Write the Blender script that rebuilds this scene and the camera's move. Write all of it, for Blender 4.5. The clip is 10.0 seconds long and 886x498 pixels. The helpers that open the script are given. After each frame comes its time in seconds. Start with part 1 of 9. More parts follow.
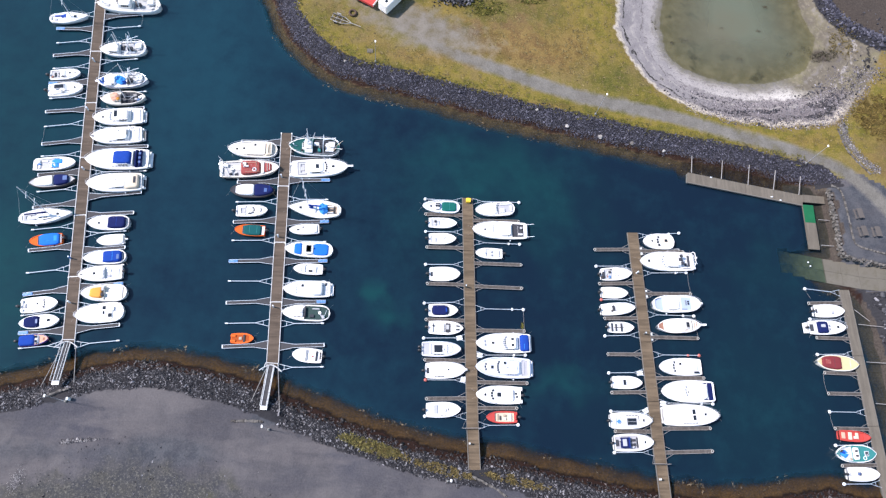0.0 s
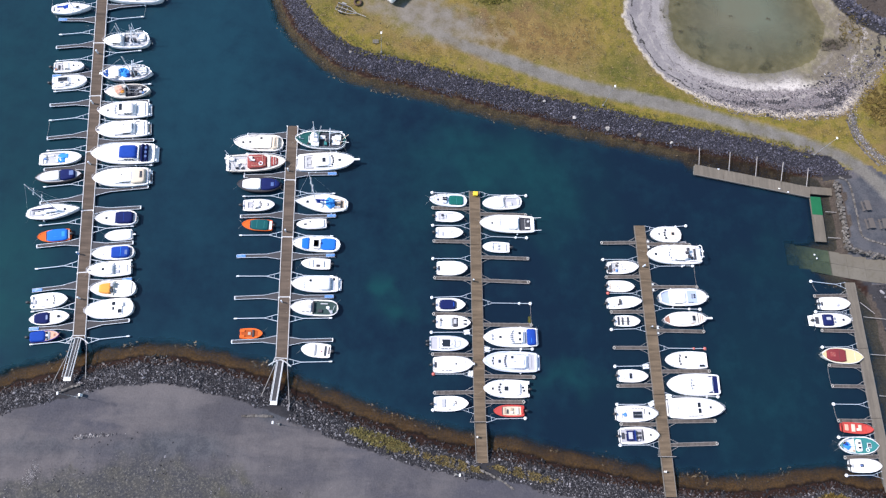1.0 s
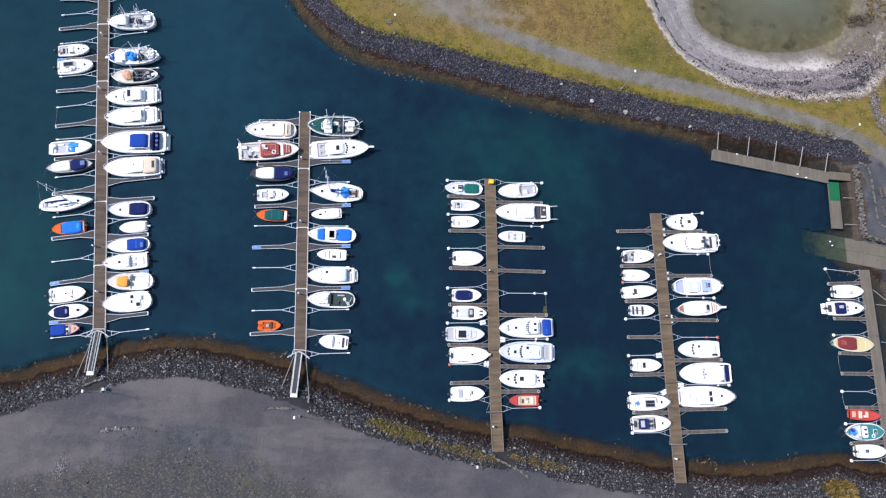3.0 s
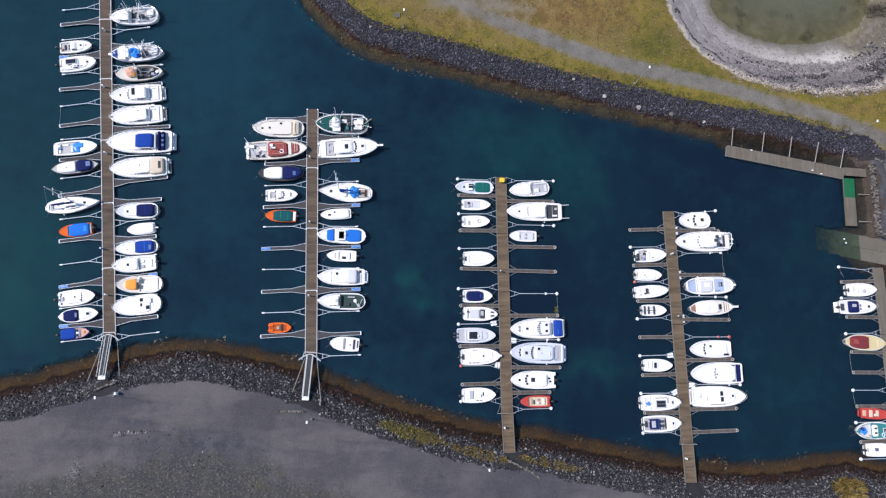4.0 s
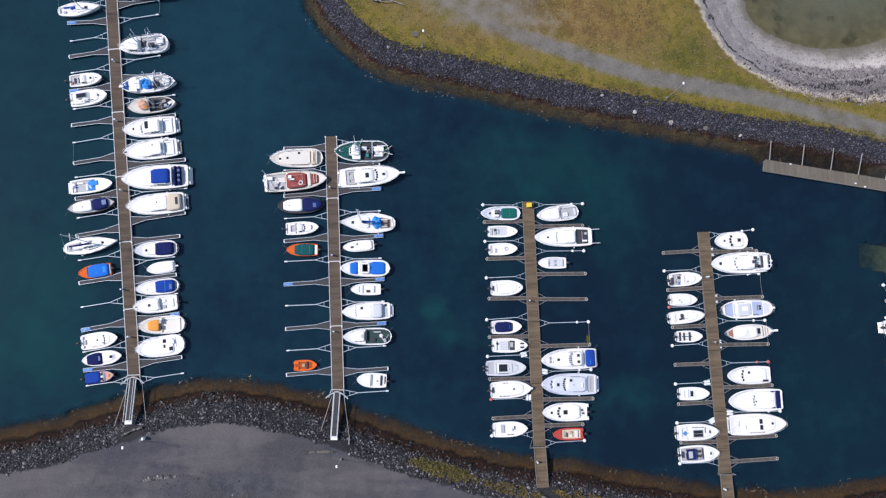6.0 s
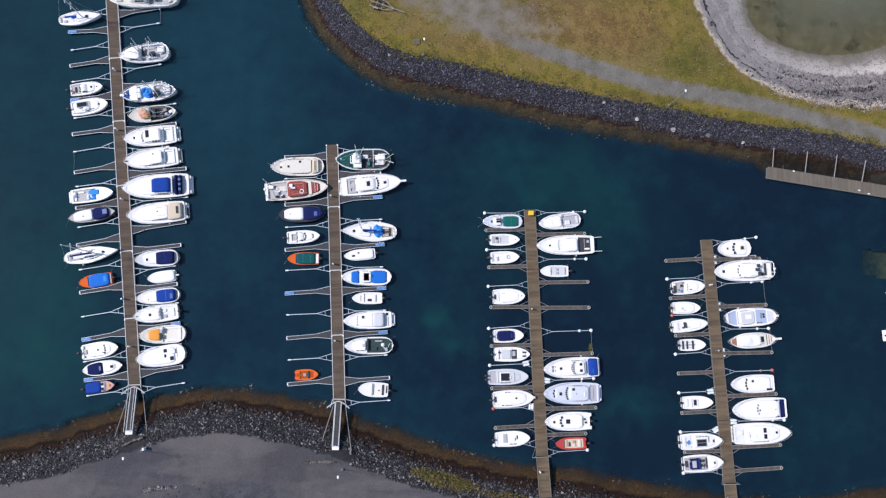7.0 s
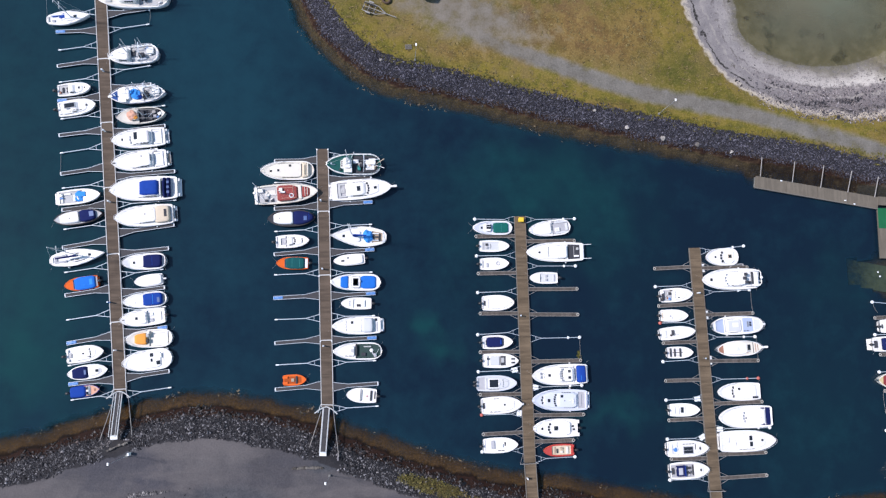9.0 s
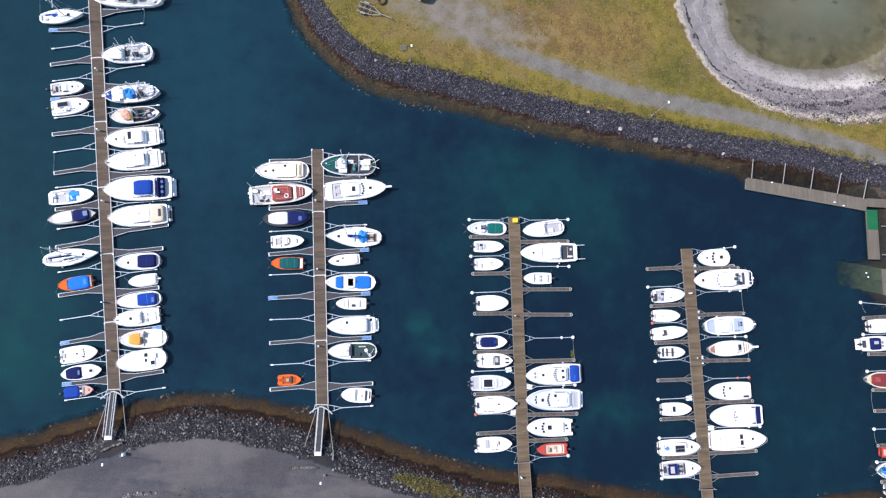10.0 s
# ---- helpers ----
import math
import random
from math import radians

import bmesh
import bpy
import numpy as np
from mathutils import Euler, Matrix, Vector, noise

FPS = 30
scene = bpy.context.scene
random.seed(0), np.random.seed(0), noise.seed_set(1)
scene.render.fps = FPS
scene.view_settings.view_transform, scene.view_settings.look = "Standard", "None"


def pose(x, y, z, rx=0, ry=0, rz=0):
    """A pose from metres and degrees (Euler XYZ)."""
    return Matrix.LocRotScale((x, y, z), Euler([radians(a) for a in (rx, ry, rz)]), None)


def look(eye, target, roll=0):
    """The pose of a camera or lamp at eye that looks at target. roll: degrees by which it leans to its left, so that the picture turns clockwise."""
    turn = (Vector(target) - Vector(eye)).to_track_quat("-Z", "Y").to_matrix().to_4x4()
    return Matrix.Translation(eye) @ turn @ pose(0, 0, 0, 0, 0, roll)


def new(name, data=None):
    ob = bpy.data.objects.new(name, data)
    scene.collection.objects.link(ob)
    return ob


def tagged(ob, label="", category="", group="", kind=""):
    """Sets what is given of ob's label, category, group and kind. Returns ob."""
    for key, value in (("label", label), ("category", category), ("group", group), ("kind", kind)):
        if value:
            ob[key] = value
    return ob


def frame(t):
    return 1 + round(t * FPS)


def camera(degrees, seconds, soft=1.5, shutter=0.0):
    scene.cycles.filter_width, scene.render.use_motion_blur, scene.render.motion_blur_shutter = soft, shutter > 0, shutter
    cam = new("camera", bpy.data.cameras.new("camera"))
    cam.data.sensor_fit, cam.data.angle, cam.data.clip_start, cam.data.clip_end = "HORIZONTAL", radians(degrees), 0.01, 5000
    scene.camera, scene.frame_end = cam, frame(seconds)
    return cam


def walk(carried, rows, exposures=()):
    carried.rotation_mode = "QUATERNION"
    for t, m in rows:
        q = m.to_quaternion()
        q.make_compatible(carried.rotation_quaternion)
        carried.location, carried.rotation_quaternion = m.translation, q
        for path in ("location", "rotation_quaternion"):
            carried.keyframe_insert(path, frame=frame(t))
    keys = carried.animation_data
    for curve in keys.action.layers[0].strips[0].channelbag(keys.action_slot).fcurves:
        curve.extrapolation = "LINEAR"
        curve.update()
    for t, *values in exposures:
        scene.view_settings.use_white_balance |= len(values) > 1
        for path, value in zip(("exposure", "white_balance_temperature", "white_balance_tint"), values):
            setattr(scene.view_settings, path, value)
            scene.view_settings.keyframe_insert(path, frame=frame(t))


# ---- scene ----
cam = camera(66.0, 10.0, soft=1.3)
WALK = [
    (0.0, 7.05, -20.34, 110.51, 19.40, -5.04, 0.51),
    (0.5, 6.46, -18.84, 111.09, 18.36, -4.98, 0.46),
    (1.0, 5.84, -17.10, 111.66, 17.20, -4.94, 0.44),
    (1.5, 5.15, -15.16, 112.29, 15.92, -4.93, 0.43),
    (2.0, 4.37, -13.05, 112.91, 14.58, -4.95, 0.40),
    (2.5, 3.57, -10.81, 113.43, 13.23, -5.00, 0.39),
    (4.0, 1.23, -2.95, 113.23, 9.31, -4.86, 0.30),
    (4.5, 0.00, 0.00, 112.50, 7.98, -4.89, 0.00),
    (5.0, -0.87, 3.75, 111.92, 6.73, -4.69, -0.36),
    (5.5, 0.22, 6.78, 111.63, 6.20, -3.62, -0.61),
    (6.0, 0.00, 7.94, 111.03, 6.57, -3.23, -0.90),
    (7.5, 0.21, 9.06, 110.69, 6.86, -3.01, -1.00),
    (8.0, 0.27, 9.17, 110.72, 6.90, -3.29, -0.82),
    (8.5, 0.05, 9.37, 110.72, 6.92, -3.69, -0.65),
    (9.0, -0.31, 9.62, 110.66, 6.91, -4.18, -0.57),
    (9.5, -0.69, 9.82, 110.81, 6.83, -4.68, -0.52),
    (10.0, -1.15, 10.02, 111.13, 6.71, -5.05, -0.56),
]
EXPOSURES = [(0.0, 0.76), (1.0, 0.67), (2.0, 0.59), (2.5, 0.53), (4.0, 0.22), (5.0, 0.14), (6.0, 0.11), (7.5, 0.06), (8.5, 0.13), (9.0, 0.29), (9.5, 0.44), (10.0, 0.53)]
walk(cam, [(r[0], pose(*r[1:])) for r in WALK], EXPOSURES)

# ---- daylight ----
SUN_FROM = Vector((-0.645, 0.11, 0.755)).normalized()
world = bpy.data.worlds.new("sky")
scene.world = world
world.use_nodes = True
wn = world.node_tree.nodes
sky = wn.new("ShaderNodeTexSky")
sky.sky_type, sky.sun_disc = "NISHITA", False
sky.sun_elevation = math.asin(SUN_FROM.z)
sky.sun_rotation = math.atan2(SUN_FROM.x, SUN_FROM.y)
sky.air_density, sky.dust_density, sky.ozone_density = 1.0, 0.15, 1.5
wn["Background"].inputs["Strength"].default_value = 0.15
world.node_tree.links.new(sky.outputs[0], wn["Background"].inputs["Color"])
sun = new("sun", bpy.data.lights.new("sun", "SUN"))
sun.data.energy, sun.data.angle, sun.data.color = 4.4, radians(5.0), (1.0, 0.927, 0.95)
sun.matrix_world = look(SUN_FROM * 300, (0, 0, 0))

# ---- materials ----
MATS = {}


def nodes_of(name):
    m = bpy.data.materials.new(name)
    m.use_nodes = True
    MATS[name] = m
    return m, m.node_tree.nodes, m.node_tree.links


def noise_node(n, l, scale, detail=4.0, coords="Object", rough=0.55):
    tc = n.new("ShaderNodeTexCoord")
    t = n.new("ShaderNodeTexNoise")
    t.inputs["Scale"].default_value, t.inputs["Detail"].default_value, t.inputs["Roughness"].default_value = scale, detail, rough
    l.new(tc.outputs[coords], t.inputs["Vector"])
    return t.outputs["Fac"]


def ramp(n, l, fac, stops):
    r = n.new("ShaderNodeValToRGB")
    e = r.color_ramp.elements
    while len(e) < len(stops):
        e.new(0.5)
    for el, (p, c) in zip(e, stops):
        el.position, el.color = p, (*c, 1)
    l.new(fac, r.inputs[0])
    return r.outputs[0]


def mixed(n, l, fac, a, b, mode="MIX"):
    m = n.new("ShaderNodeMix")
    m.data_type, m.blend_type = "RGBA", mode
    for value, socket in ((fac, m.inputs[0]), (a, m.inputs[6]), (b, m.inputs[7])):
        if isinstance(value, (int, float)):
            socket.default_value = value
        elif isinstance(value, tuple):
            socket.default_value = (*value, 1)
        else:
            l.new(value, socket)
    return m.outputs[2]


def math_node(n, l, op, a, b, clamp=False):
    m = n.new("ShaderNodeMath")
    m.operation, m.use_clamp = op, clamp
    for value, socket in zip((a, b), m.inputs):
        if isinstance(value, (int, float)):
            socket.default_value = value
        else:
            l.new(value, socket)
    return m.outputs[0]


def bump(n, l, height, strength, distance):
    b = n.new("ShaderNodeBump")
    b.inputs["Strength"].default_value, b.inputs["Distance"].default_value = strength, distance
    l.new(height, b.inputs["Height"])
    return b.outputs["Normal"]


def surface(name, base, rough=0.5, vary=0.15, coarse=1.2, fine=14.0, relief=0.15, metal=0.0, dirt=None, per="object"):
    """A plain painted, woven or weathered surface: tone that drifts at two scales, fine relief, some stains."""
    m, n, l = nodes_of(name)
    p = n["Principled BSDF"]
    big, small = noise_node(n, l, coarse), noise_node(n, l, fine, 6)
    lo, hi = tuple(c * (1 - vary) for c in base), tuple(min(0.9, c * (1 + vary)) for c in base)
    col = mixed(n, l, big, lo, hi)
    col = mixed(n, l, 0.35, col, mixed(n, l, small, lo, hi))
    if dirt:
        stain = ramp(n, l, noise_node(n, l, coarse * 2.7, 8), [(0.52, (0, 0, 0)), (0.72, (0.8, 0.8, 0.8))])
        col = mixed(n, l, stain, col, dirt)
    if per == "island":
        g = n.new("ShaderNodeNewGeometry")
        steps = [(0, (0.45, 0.45, 0.45)), (0.6, (1.0, 1.0, 1.0)), (1, (1.6, 1.6, 1.55))]
        if relief > 0.35:
            steps = [(0, (0.28, 0.28, 0.31)), (0.5, (0.75, 0.75, 0.78)), (0.85, (1.4, 1.4, 1.4)), (1, (2.4, 2.35, 2.3))]
        if relief > 0.45:
            steps = [(0, (0.14, 0.14, 0.16)), (0.5, (0.45, 0.45, 0.47)), (0.78, (1.25, 1.25, 1.25)), (0.92, (2.2, 2.18, 2.15)), (1, (3.4, 3.35, 3.3))]
        shade = ramp(n, l, g.outputs["Random Per Island"], steps)
        col = mixed(n, l, 1.0, col, shade, "MULTIPLY")
    else:
        o = n.new("ShaderNodeObjectInfo")
        shade = ramp(n, l, o.outputs["Random"], [(0, (0.42, 0.41, 0.40)), (0.6, (0.95, 0.94, 0.92)), (1, (1.35, 1.33, 1.3))] if relief > 0.45 else [(0, (0.93, 0.93, 0.92)), (1, (1.0, 1.0, 1.0))])
        col = mixed(n, l, 1.0, col, shade, "MULTIPLY")
    l.new(col, p.inputs["Base Color"])
    p.inputs["Roughness"].default_value, p.inputs["Metallic"].default_value = rough, metal
    p.inputs["Specular IOR Level"].default_value = 0.5 if rough < 0.8 else 0.15
    if relief:
        l.new(bump(n, l, small, relief, 0.02), p.inputs["Normal"])
    return m


def planks(name, base, width, along="Y", dark=0.55, uneven=1.0):
    """Weathered deck boards laid across the walkway, with dark gaps."""
    m, n, l = nodes_of(name)
    p = n["Principled BSDF"]
    tc = n.new("ShaderNodeTexCoord")
    w = n.new("ShaderNodeTexWave")
    w.wave_type, w.bands_direction, w.wave_profile = "BANDS", along, "SAW"
    w.inputs["Scale"].default_value = 0.314 / width
    w.inputs["Distortion"].default_value = 0.0
    l.new(tc.outputs["Object"], w.inputs["Vector"])
    gap = ramp(n, l, w.outputs["Fac"], [(0.0, (dark, dark, dark)), (0.1, (1, 1, 1)), (1.0, (0.9, 0.9, 0.9))])
    big, small = noise_node(n, l, 0.35, 7, "Object", 0.65), noise_node(n, l, 5.0, 8)
    col = mixed(n, l, big, tuple(c * 0.6 for c in base), tuple(c * 1.4 for c in base))
    col = mixed(n, l, 0.3, col, mixed(n, l, small, tuple(c * 0.6 for c in base), tuple(c * 1.4 for c in base)))
    mp = n.new("ShaderNodeMapping")
    mp.inputs["Scale"].default_value = (0.25, 2.4, 1) if along == "Y" else (2.4, 0.25, 1)
    l.new(tc.outputs["Object"], mp.inputs["Vector"])
    each = n.new("ShaderNodeTexNoise")
    each.inputs["Scale"].default_value, each.inputs["Detail"].default_value = 1.0, 3.0
    l.new(mp.outputs[0], each.inputs["Vector"])
    col = mixed(n, l, 1.0, col, ramp(n, l, each.outputs["Fac"], [(0.36, (1 - 0.24 * uneven,) * 3), (0.5, (0.97, 0.97, 0.97)), (0.64, (1 + 0.24 * uneven,) * 3)]), "MULTIPLY")
    l.new(mixed(n, l, 1.0, col, gap, "MULTIPLY"), p.inputs["Base Color"])
    p.inputs["Roughness"].default_value = 0.85
    p.inputs["Specular IOR Level"].default_value = 0.2
    l.new(bump(n, l, w.outputs["Fac"], 0.4, 0.02), p.inputs["Normal"])
    return m


surface("gelcoat", (0.805, 0.785, 0.755), 0.35, 0.04, 0.7, 9, 0.03, dirt=(0.70, 0.69, 0.665))
surface("cream", (0.66, 0.62, 0.54), 0.4, 0.06, 0.7, 9, 0.03, dirt=(0.6, 0.57, 0.48))
surface("deck_haze", (0.34, 0.40, 0.53), 0.6, 0.12, 0.8, 9, 0.05)
surface("pale_blue", (0.60, 0.625, 0.69), 0.4, 0.06, 0.8, 9, 0.03)
surface("deck_grey", (0.42, 0.42, 0.42), 0.7, 0.15, 1.5, 20, 0.1, dirt=(0.3, 0.29, 0.27))
surface("floor_white", (0.72, 0.72, 0.71), 0.6, 0.06, 1.5, 20, 0.05, dirt=(0.45, 0.44, 0.42))
surface("pole_grey", (0.26, 0.25, 0.235), 0.5, 0.15, 1.5, 20, 0.05)
surface("spar", (0.72, 0.73, 0.74), 0.35, 0.06, 1.5, 20, 0.02)
surface("deck_teak", (0.38, 0.30, 0.22), 0.75, 0.2, 1.5, 24, 0.15)
surface("deck_green", (0.013, 0.076, 0.07), 0.82, 0.25, 1.5, 20, 0.1)
surface("deck_blue", (0.03, 0.08, 0.26), 0.82, 0.2, 1.5, 20, 0.1)
surface("deck_moss", (0.035, 0.062, 0.058), 0.82, 0.3, 2, 20, 0.1)
surface("deck_dark", (0.05, 0.052, 0.06), 0.82, 0.3, 2, 20, 0.1)
surface("canvas_navy", (0.008, 0.014, 0.075), 0.85, 0.3, 2.0, 40, 0.25)
surface("canvas_blue", (0.011, 0.050, 0.28), 0.85, 0.25, 2.0, 40, 0.25)
surface("canvas_sky", (0.04, 0.24, 0.62), 0.85, 0.2, 2.0, 40, 0.25)
surface("canvas_teal", (0.008, 0.078, 0.082), 0.85, 0.25, 2.0, 40, 0.25)
surface("canvas_white", (0.76, 0.75, 0.73), 0.85, 0.06, 2.0, 40, 0.2)
surface("canvas_beige", (0.58, 0.49, 0.37), 0.85, 0.12, 2.0, 40, 0.2)
surface("canvas_grey", (0.40, 0.40, 0.42), 0.85, 0.15, 2.0, 40, 0.2)
surface("canvas_salmon", (0.62, 0.34, 0.24), 0.85, 0.15, 2.0, 40, 0.2, dirt=(0.5, 0.4, 0.34))
surface("canvas_pale", (0.56, 0.57, 0.58), 0.85, 0.1, 2.0, 40, 0.2)
surface("canvas_tarp", (0.015, 0.14, 0.52), 0.8, 0.2, 2.0, 40, 0.25)
surface("canvas_green", (0.008, 0.105, 0.088), 0.85, 0.2, 2.0, 40, 0.2)
surface("paint_dusk", (0.36, 0.075, 0.018), 0.82, 0.15, 1.5, 18, 0.08)
surface("canvas_maroon", (0.17, 0.030, 0.034), 0.85, 0.2, 2.0, 40, 0.2)
surface("canvas_orange", (0.72, 0.30, 0.06), 0.85, 0.15, 2.0, 40, 0.2)
surface("paint_maroon", (0.26, 0.055, 0.05), 0.82, 0.25, 1.5, 18, 0.1, dirt=(0.35, 0.2, 0.17))
surface("paint_red", (0.45, 0.062, 0.052), 0.82, 0.2, 1.5, 18, 0.08)
surface("paint_orange", (0.70, 0.13, 0.025), 0.82, 0.15, 1.5, 18, 0.08)
surface("paint_yellow", (0.54, 0.46, 0.25), 0.82, 0.12, 1.5, 18, 0.08)
surface("hull_dark", (0.055, 0.05, 0.05), 0.82, 0.3, 1.5, 18, 0.1)
surface("hull_blue", (0.010, 0.032, 0.20), 0.82, 0.2, 1.5, 18, 0.08)
surface("hull_teal", (0.04, 0.20, 0.19), 0.82, 0.2, 1.5, 18, 0.08)
surface("hull_wood", (0.31, 0.155, 0.105), 0.82, 0.25, 2.5, 22, 0.15)
surface("glass_dark", (0.018, 0.022, 0.028), 0.08, 0.2, 1.0, 10, 0.0)
surface("glass_grey", (0.20, 0.22, 0.25), 0.15, 0.15, 1.0, 10, 0.0)
surface("tent_window", (0.07, 0.12, 0.27), 0.3, 0.15, 1.0, 10, 0.0)
surface("tyre_brown", (0.085, 0.058, 0.042), 0.8, 0.3, 2.0, 20, 0.2)
surface("rubber_black", (0.02, 0.02, 0.022), 0.45, 0.2, 2.0, 20, 0.05)
surface("steel", (0.62, 0.63, 0.65), 0.35, 0.08, 2.0, 20, 0.03, metal=0.6)
surface("galvanised", (0.58, 0.64, 0.70), 0.55, 0.14, 1.2, 14, 0.08, metal=0.2)
surface("grating", (0.060, 0.058, 0.060), 0.8, 0.25, 1.2, 30, 0.4)
surface("edge_white", (0.56, 0.56, 0.55), 0.6, 0.1, 0.8, 14, 0.08, dirt=(0.5, 0.48, 0.44))
surface("float_blue", (0.06, 0.20, 0.50), 0.5, 0.15, 1.2, 14, 0.05, dirt=(0.4, 0.5, 0.6))
surface("float_white", (0.78, 0.80, 0.80), 0.45, 0.08, 1.2, 14, 0.05)
surface("float_red", (0.46, 0.11, 0.085), 0.45, 0.12, 1.2, 14, 0.05)
surface("rope", (0.45, 0.44, 0.40), 0.9, 0.2, 2.0, 40, 0.2)
surface("crate_yellow", (0.75, 0.50, 0.03), 0.6, 0.12, 1.2, 14, 0.05)
surface("mat_green", (0.013, 0.115, 0.048), 0.9, 0.25, 1.0, 30, 0.3)
surface("slip_algae", (0.092, 0.108, 0.072), 0.9, 0.3, 0.4, 3.5, 0.3, dirt=(0.05, 0.062, 0.036))
surface("slip_concrete", (0.122, 0.110, 0.088), 0.9, 0.25, 0.4, 3.5, 0.3, dirt=(0.10, 0.09, 0.065))
surface("scrub_tuft", (0.150, 0.108, 0.034), 0.85, 0.35, 0.3, 3.0, 0.1, per="island")
surface("concrete", (0.185, 0.178, 0.163), 0.9, 0.18, 0.25, 3.5, 0.3, dirt=(0.25, 0.23, 0.19))
surface("stone_dark", (0.066, 0.064, 0.078), 0.85, 0.3, 0.5, 5.0, 0.4, per="island")
surface("stone_wet", (0.016, 0.010, 0.0085), 0.5, 0.3, 0.5, 5.0, 0.5, per="island")
surface("stone_damp", (0.026, 0.022, 0.023), 0.6, 0.3, 0.5, 5.0, 0.4, per="island")
surface("weed_dark", (0.072, 0.064, 0.042), 0.85, 0.3, 0.5, 5.0, 0.2, per="island")
surface("stone_mixed", (0.080, 0.077, 0.080), 0.85, 0.35, 0.5, 5.0, 0.5, per="island")
surface("stone_pale", (0.155, 0.145, 0.14), 0.85, 0.3, 0.5, 5.0, 0.4, per="island")
surface("stone_shingle", (0.165, 0.150, 0.150), 0.85, 0.35, 0.5, 5.0, 0.4, per="island")
surface("boulder_pale", (0.32, 0.30, 0.28), 0.85, 0.25, 1.0, 7.0, 0.5)
surface("stone_wall", (0.135, 0.124, 0.112), 0.85, 0.25, 1.0, 7.0, 0.5)
surface("strut_grey", (0.30, 0.28, 0.26), 0.7, 0.2, 1.0, 14, 0.1)
surface("seaweed", (0.150, 0.105, 0.056), 0.7, 0.4, 0.6, 6.0, 0.3, per="island")
surface("tuft", (0.150, 0.116, 0.048), 0.85, 0.35, 0.08, 2.0, 0.1, per="island")
surface("tuft_green", (0.115, 0.102, 0.030), 0.85, 0.35, 0.4, 3.0, 0.1, per="island")
surface("bank_grass", (0.155, 0.136, 0.050), 0.85, 0.35, 0.5, 3.0, 0.1, per="island")
surface("bush_green", (0.115, 0.108, 0.026), 0.85, 0.4, 0.4, 3.0, 0.1, per="island")
surface("lamp_lens", (0.8, 0.8, 0.78), 0.3, 0.04, 1.0, 9, 0.0)
surface("table_wood", (0.105, 0.092, 0.082), 0.85, 0.25, 1.0, 20, 0.3)
surface("picnic_wood", (0.16, 0.145, 0.125), 0.85, 0.2, 1.0, 20, 0.3)
planks("pontoon_boards", (0.100, 0.075, 0.055), 0.145, "Y")
planks("pier_boards", (0.128, 0.094, 0.060), 0.145, "Y")
planks("walkway_boards", (0.092, 0.080, 0.070), 0.12, "X")
planks("quay_boards", (0.140, 0.121, 0.094), 0.145, "X", 0.7, 0.45)


def water_material():
    """Sea water: a murky green-blue body that clears over the shallows, small wind ripples."""
    m, n, l = nodes_of("sea_water")
    p = n["Principled BSDF"]
    a = n.new("ShaderNodeAttribute")
    a.attribute_name = "depth"
    depth = a.outputs["Fac"]
    t = n.new("ShaderNodeAttribute")
    t.attribute_name = "turbid"
    cloud = math_node(n, l, "MULTIPLY", math_node(n, l, "SUBTRACT", noise_node(n, l, 0.09, 6, "Object", 0.6), 0.5), 1.1)
    cloud = math_node(n, l, "ADD", cloud, math_node(n, l, "MULTIPLY", math_node(n, l, "SUBTRACT", noise_node(n, l, 0.32, 6, "Object", 0.68), 0.5), 0.95))
    col = mixed(n, l, math_node(n, l, "ADD", t.outputs["Fac"], cloud, True), (0.0041, 0.0115, 0.0226), (0.0072, 0.0315, 0.0450))
    g = n.new("ShaderNodeAttribute")
    g.attribute_name = "algae"
    col = mixed(n, l, math_node(n, l, "ADD", g.outputs["Fac"], math_node(n, l, "MULTIPLY", cloud, g.outputs["Fac"]), True), col, (0.0058, 0.0390, 0.0410))
    l.new(col, p.inputs["Base Color"])
    p.inputs["Roughness"].default_value = 0.06
    p.inputs["IOR"].default_value = 1.33
    rip = math_node(n, l, "ADD", noise_node(n, l, 1.6, 4), noise_node(n, l, 0.35, 3))
    nor = bump(n, l, rip, 0.06, 0.08)
    l.new(nor, p.inputs["Normal"])
    clear = n.new("ShaderNodeBsdfTransparent")
    clear.inputs[0].default_value = (0.80, 0.84, 0.80, 1)
    wob = math_node(n, l, "ADD", math_node(n, l, "MULTIPLY", math_node(n, l, "SUBTRACT", noise_node(n, l, 0.4, 6), 0.5), 0.22), math_node(n, l, "MULTIPLY", math_node(n, l, "SUBTRACT", noise_node(n, l, 1.7, 5, "Object", 0.65), 0.5), 0.22))
    body = ramp(n, l, math_node(n, l, "ADD", depth, wob), [(0.0, (0.04, 0.04, 0.04)), (0.14, (0.30, 0.30, 0.30)), (0.24, (0.72, 0.72, 0.72)), (0.36, (1, 1, 1))])
    mx = n.new("ShaderNodeMixShader")
    l.new(body, mx.inputs[0])
    l.new(clear.outputs[0], mx.inputs[1])
    l.new(p.outputs[0], mx.inputs[2])
    l.new(mx.outputs[0], n["Material Output"].inputs[0])
    return m


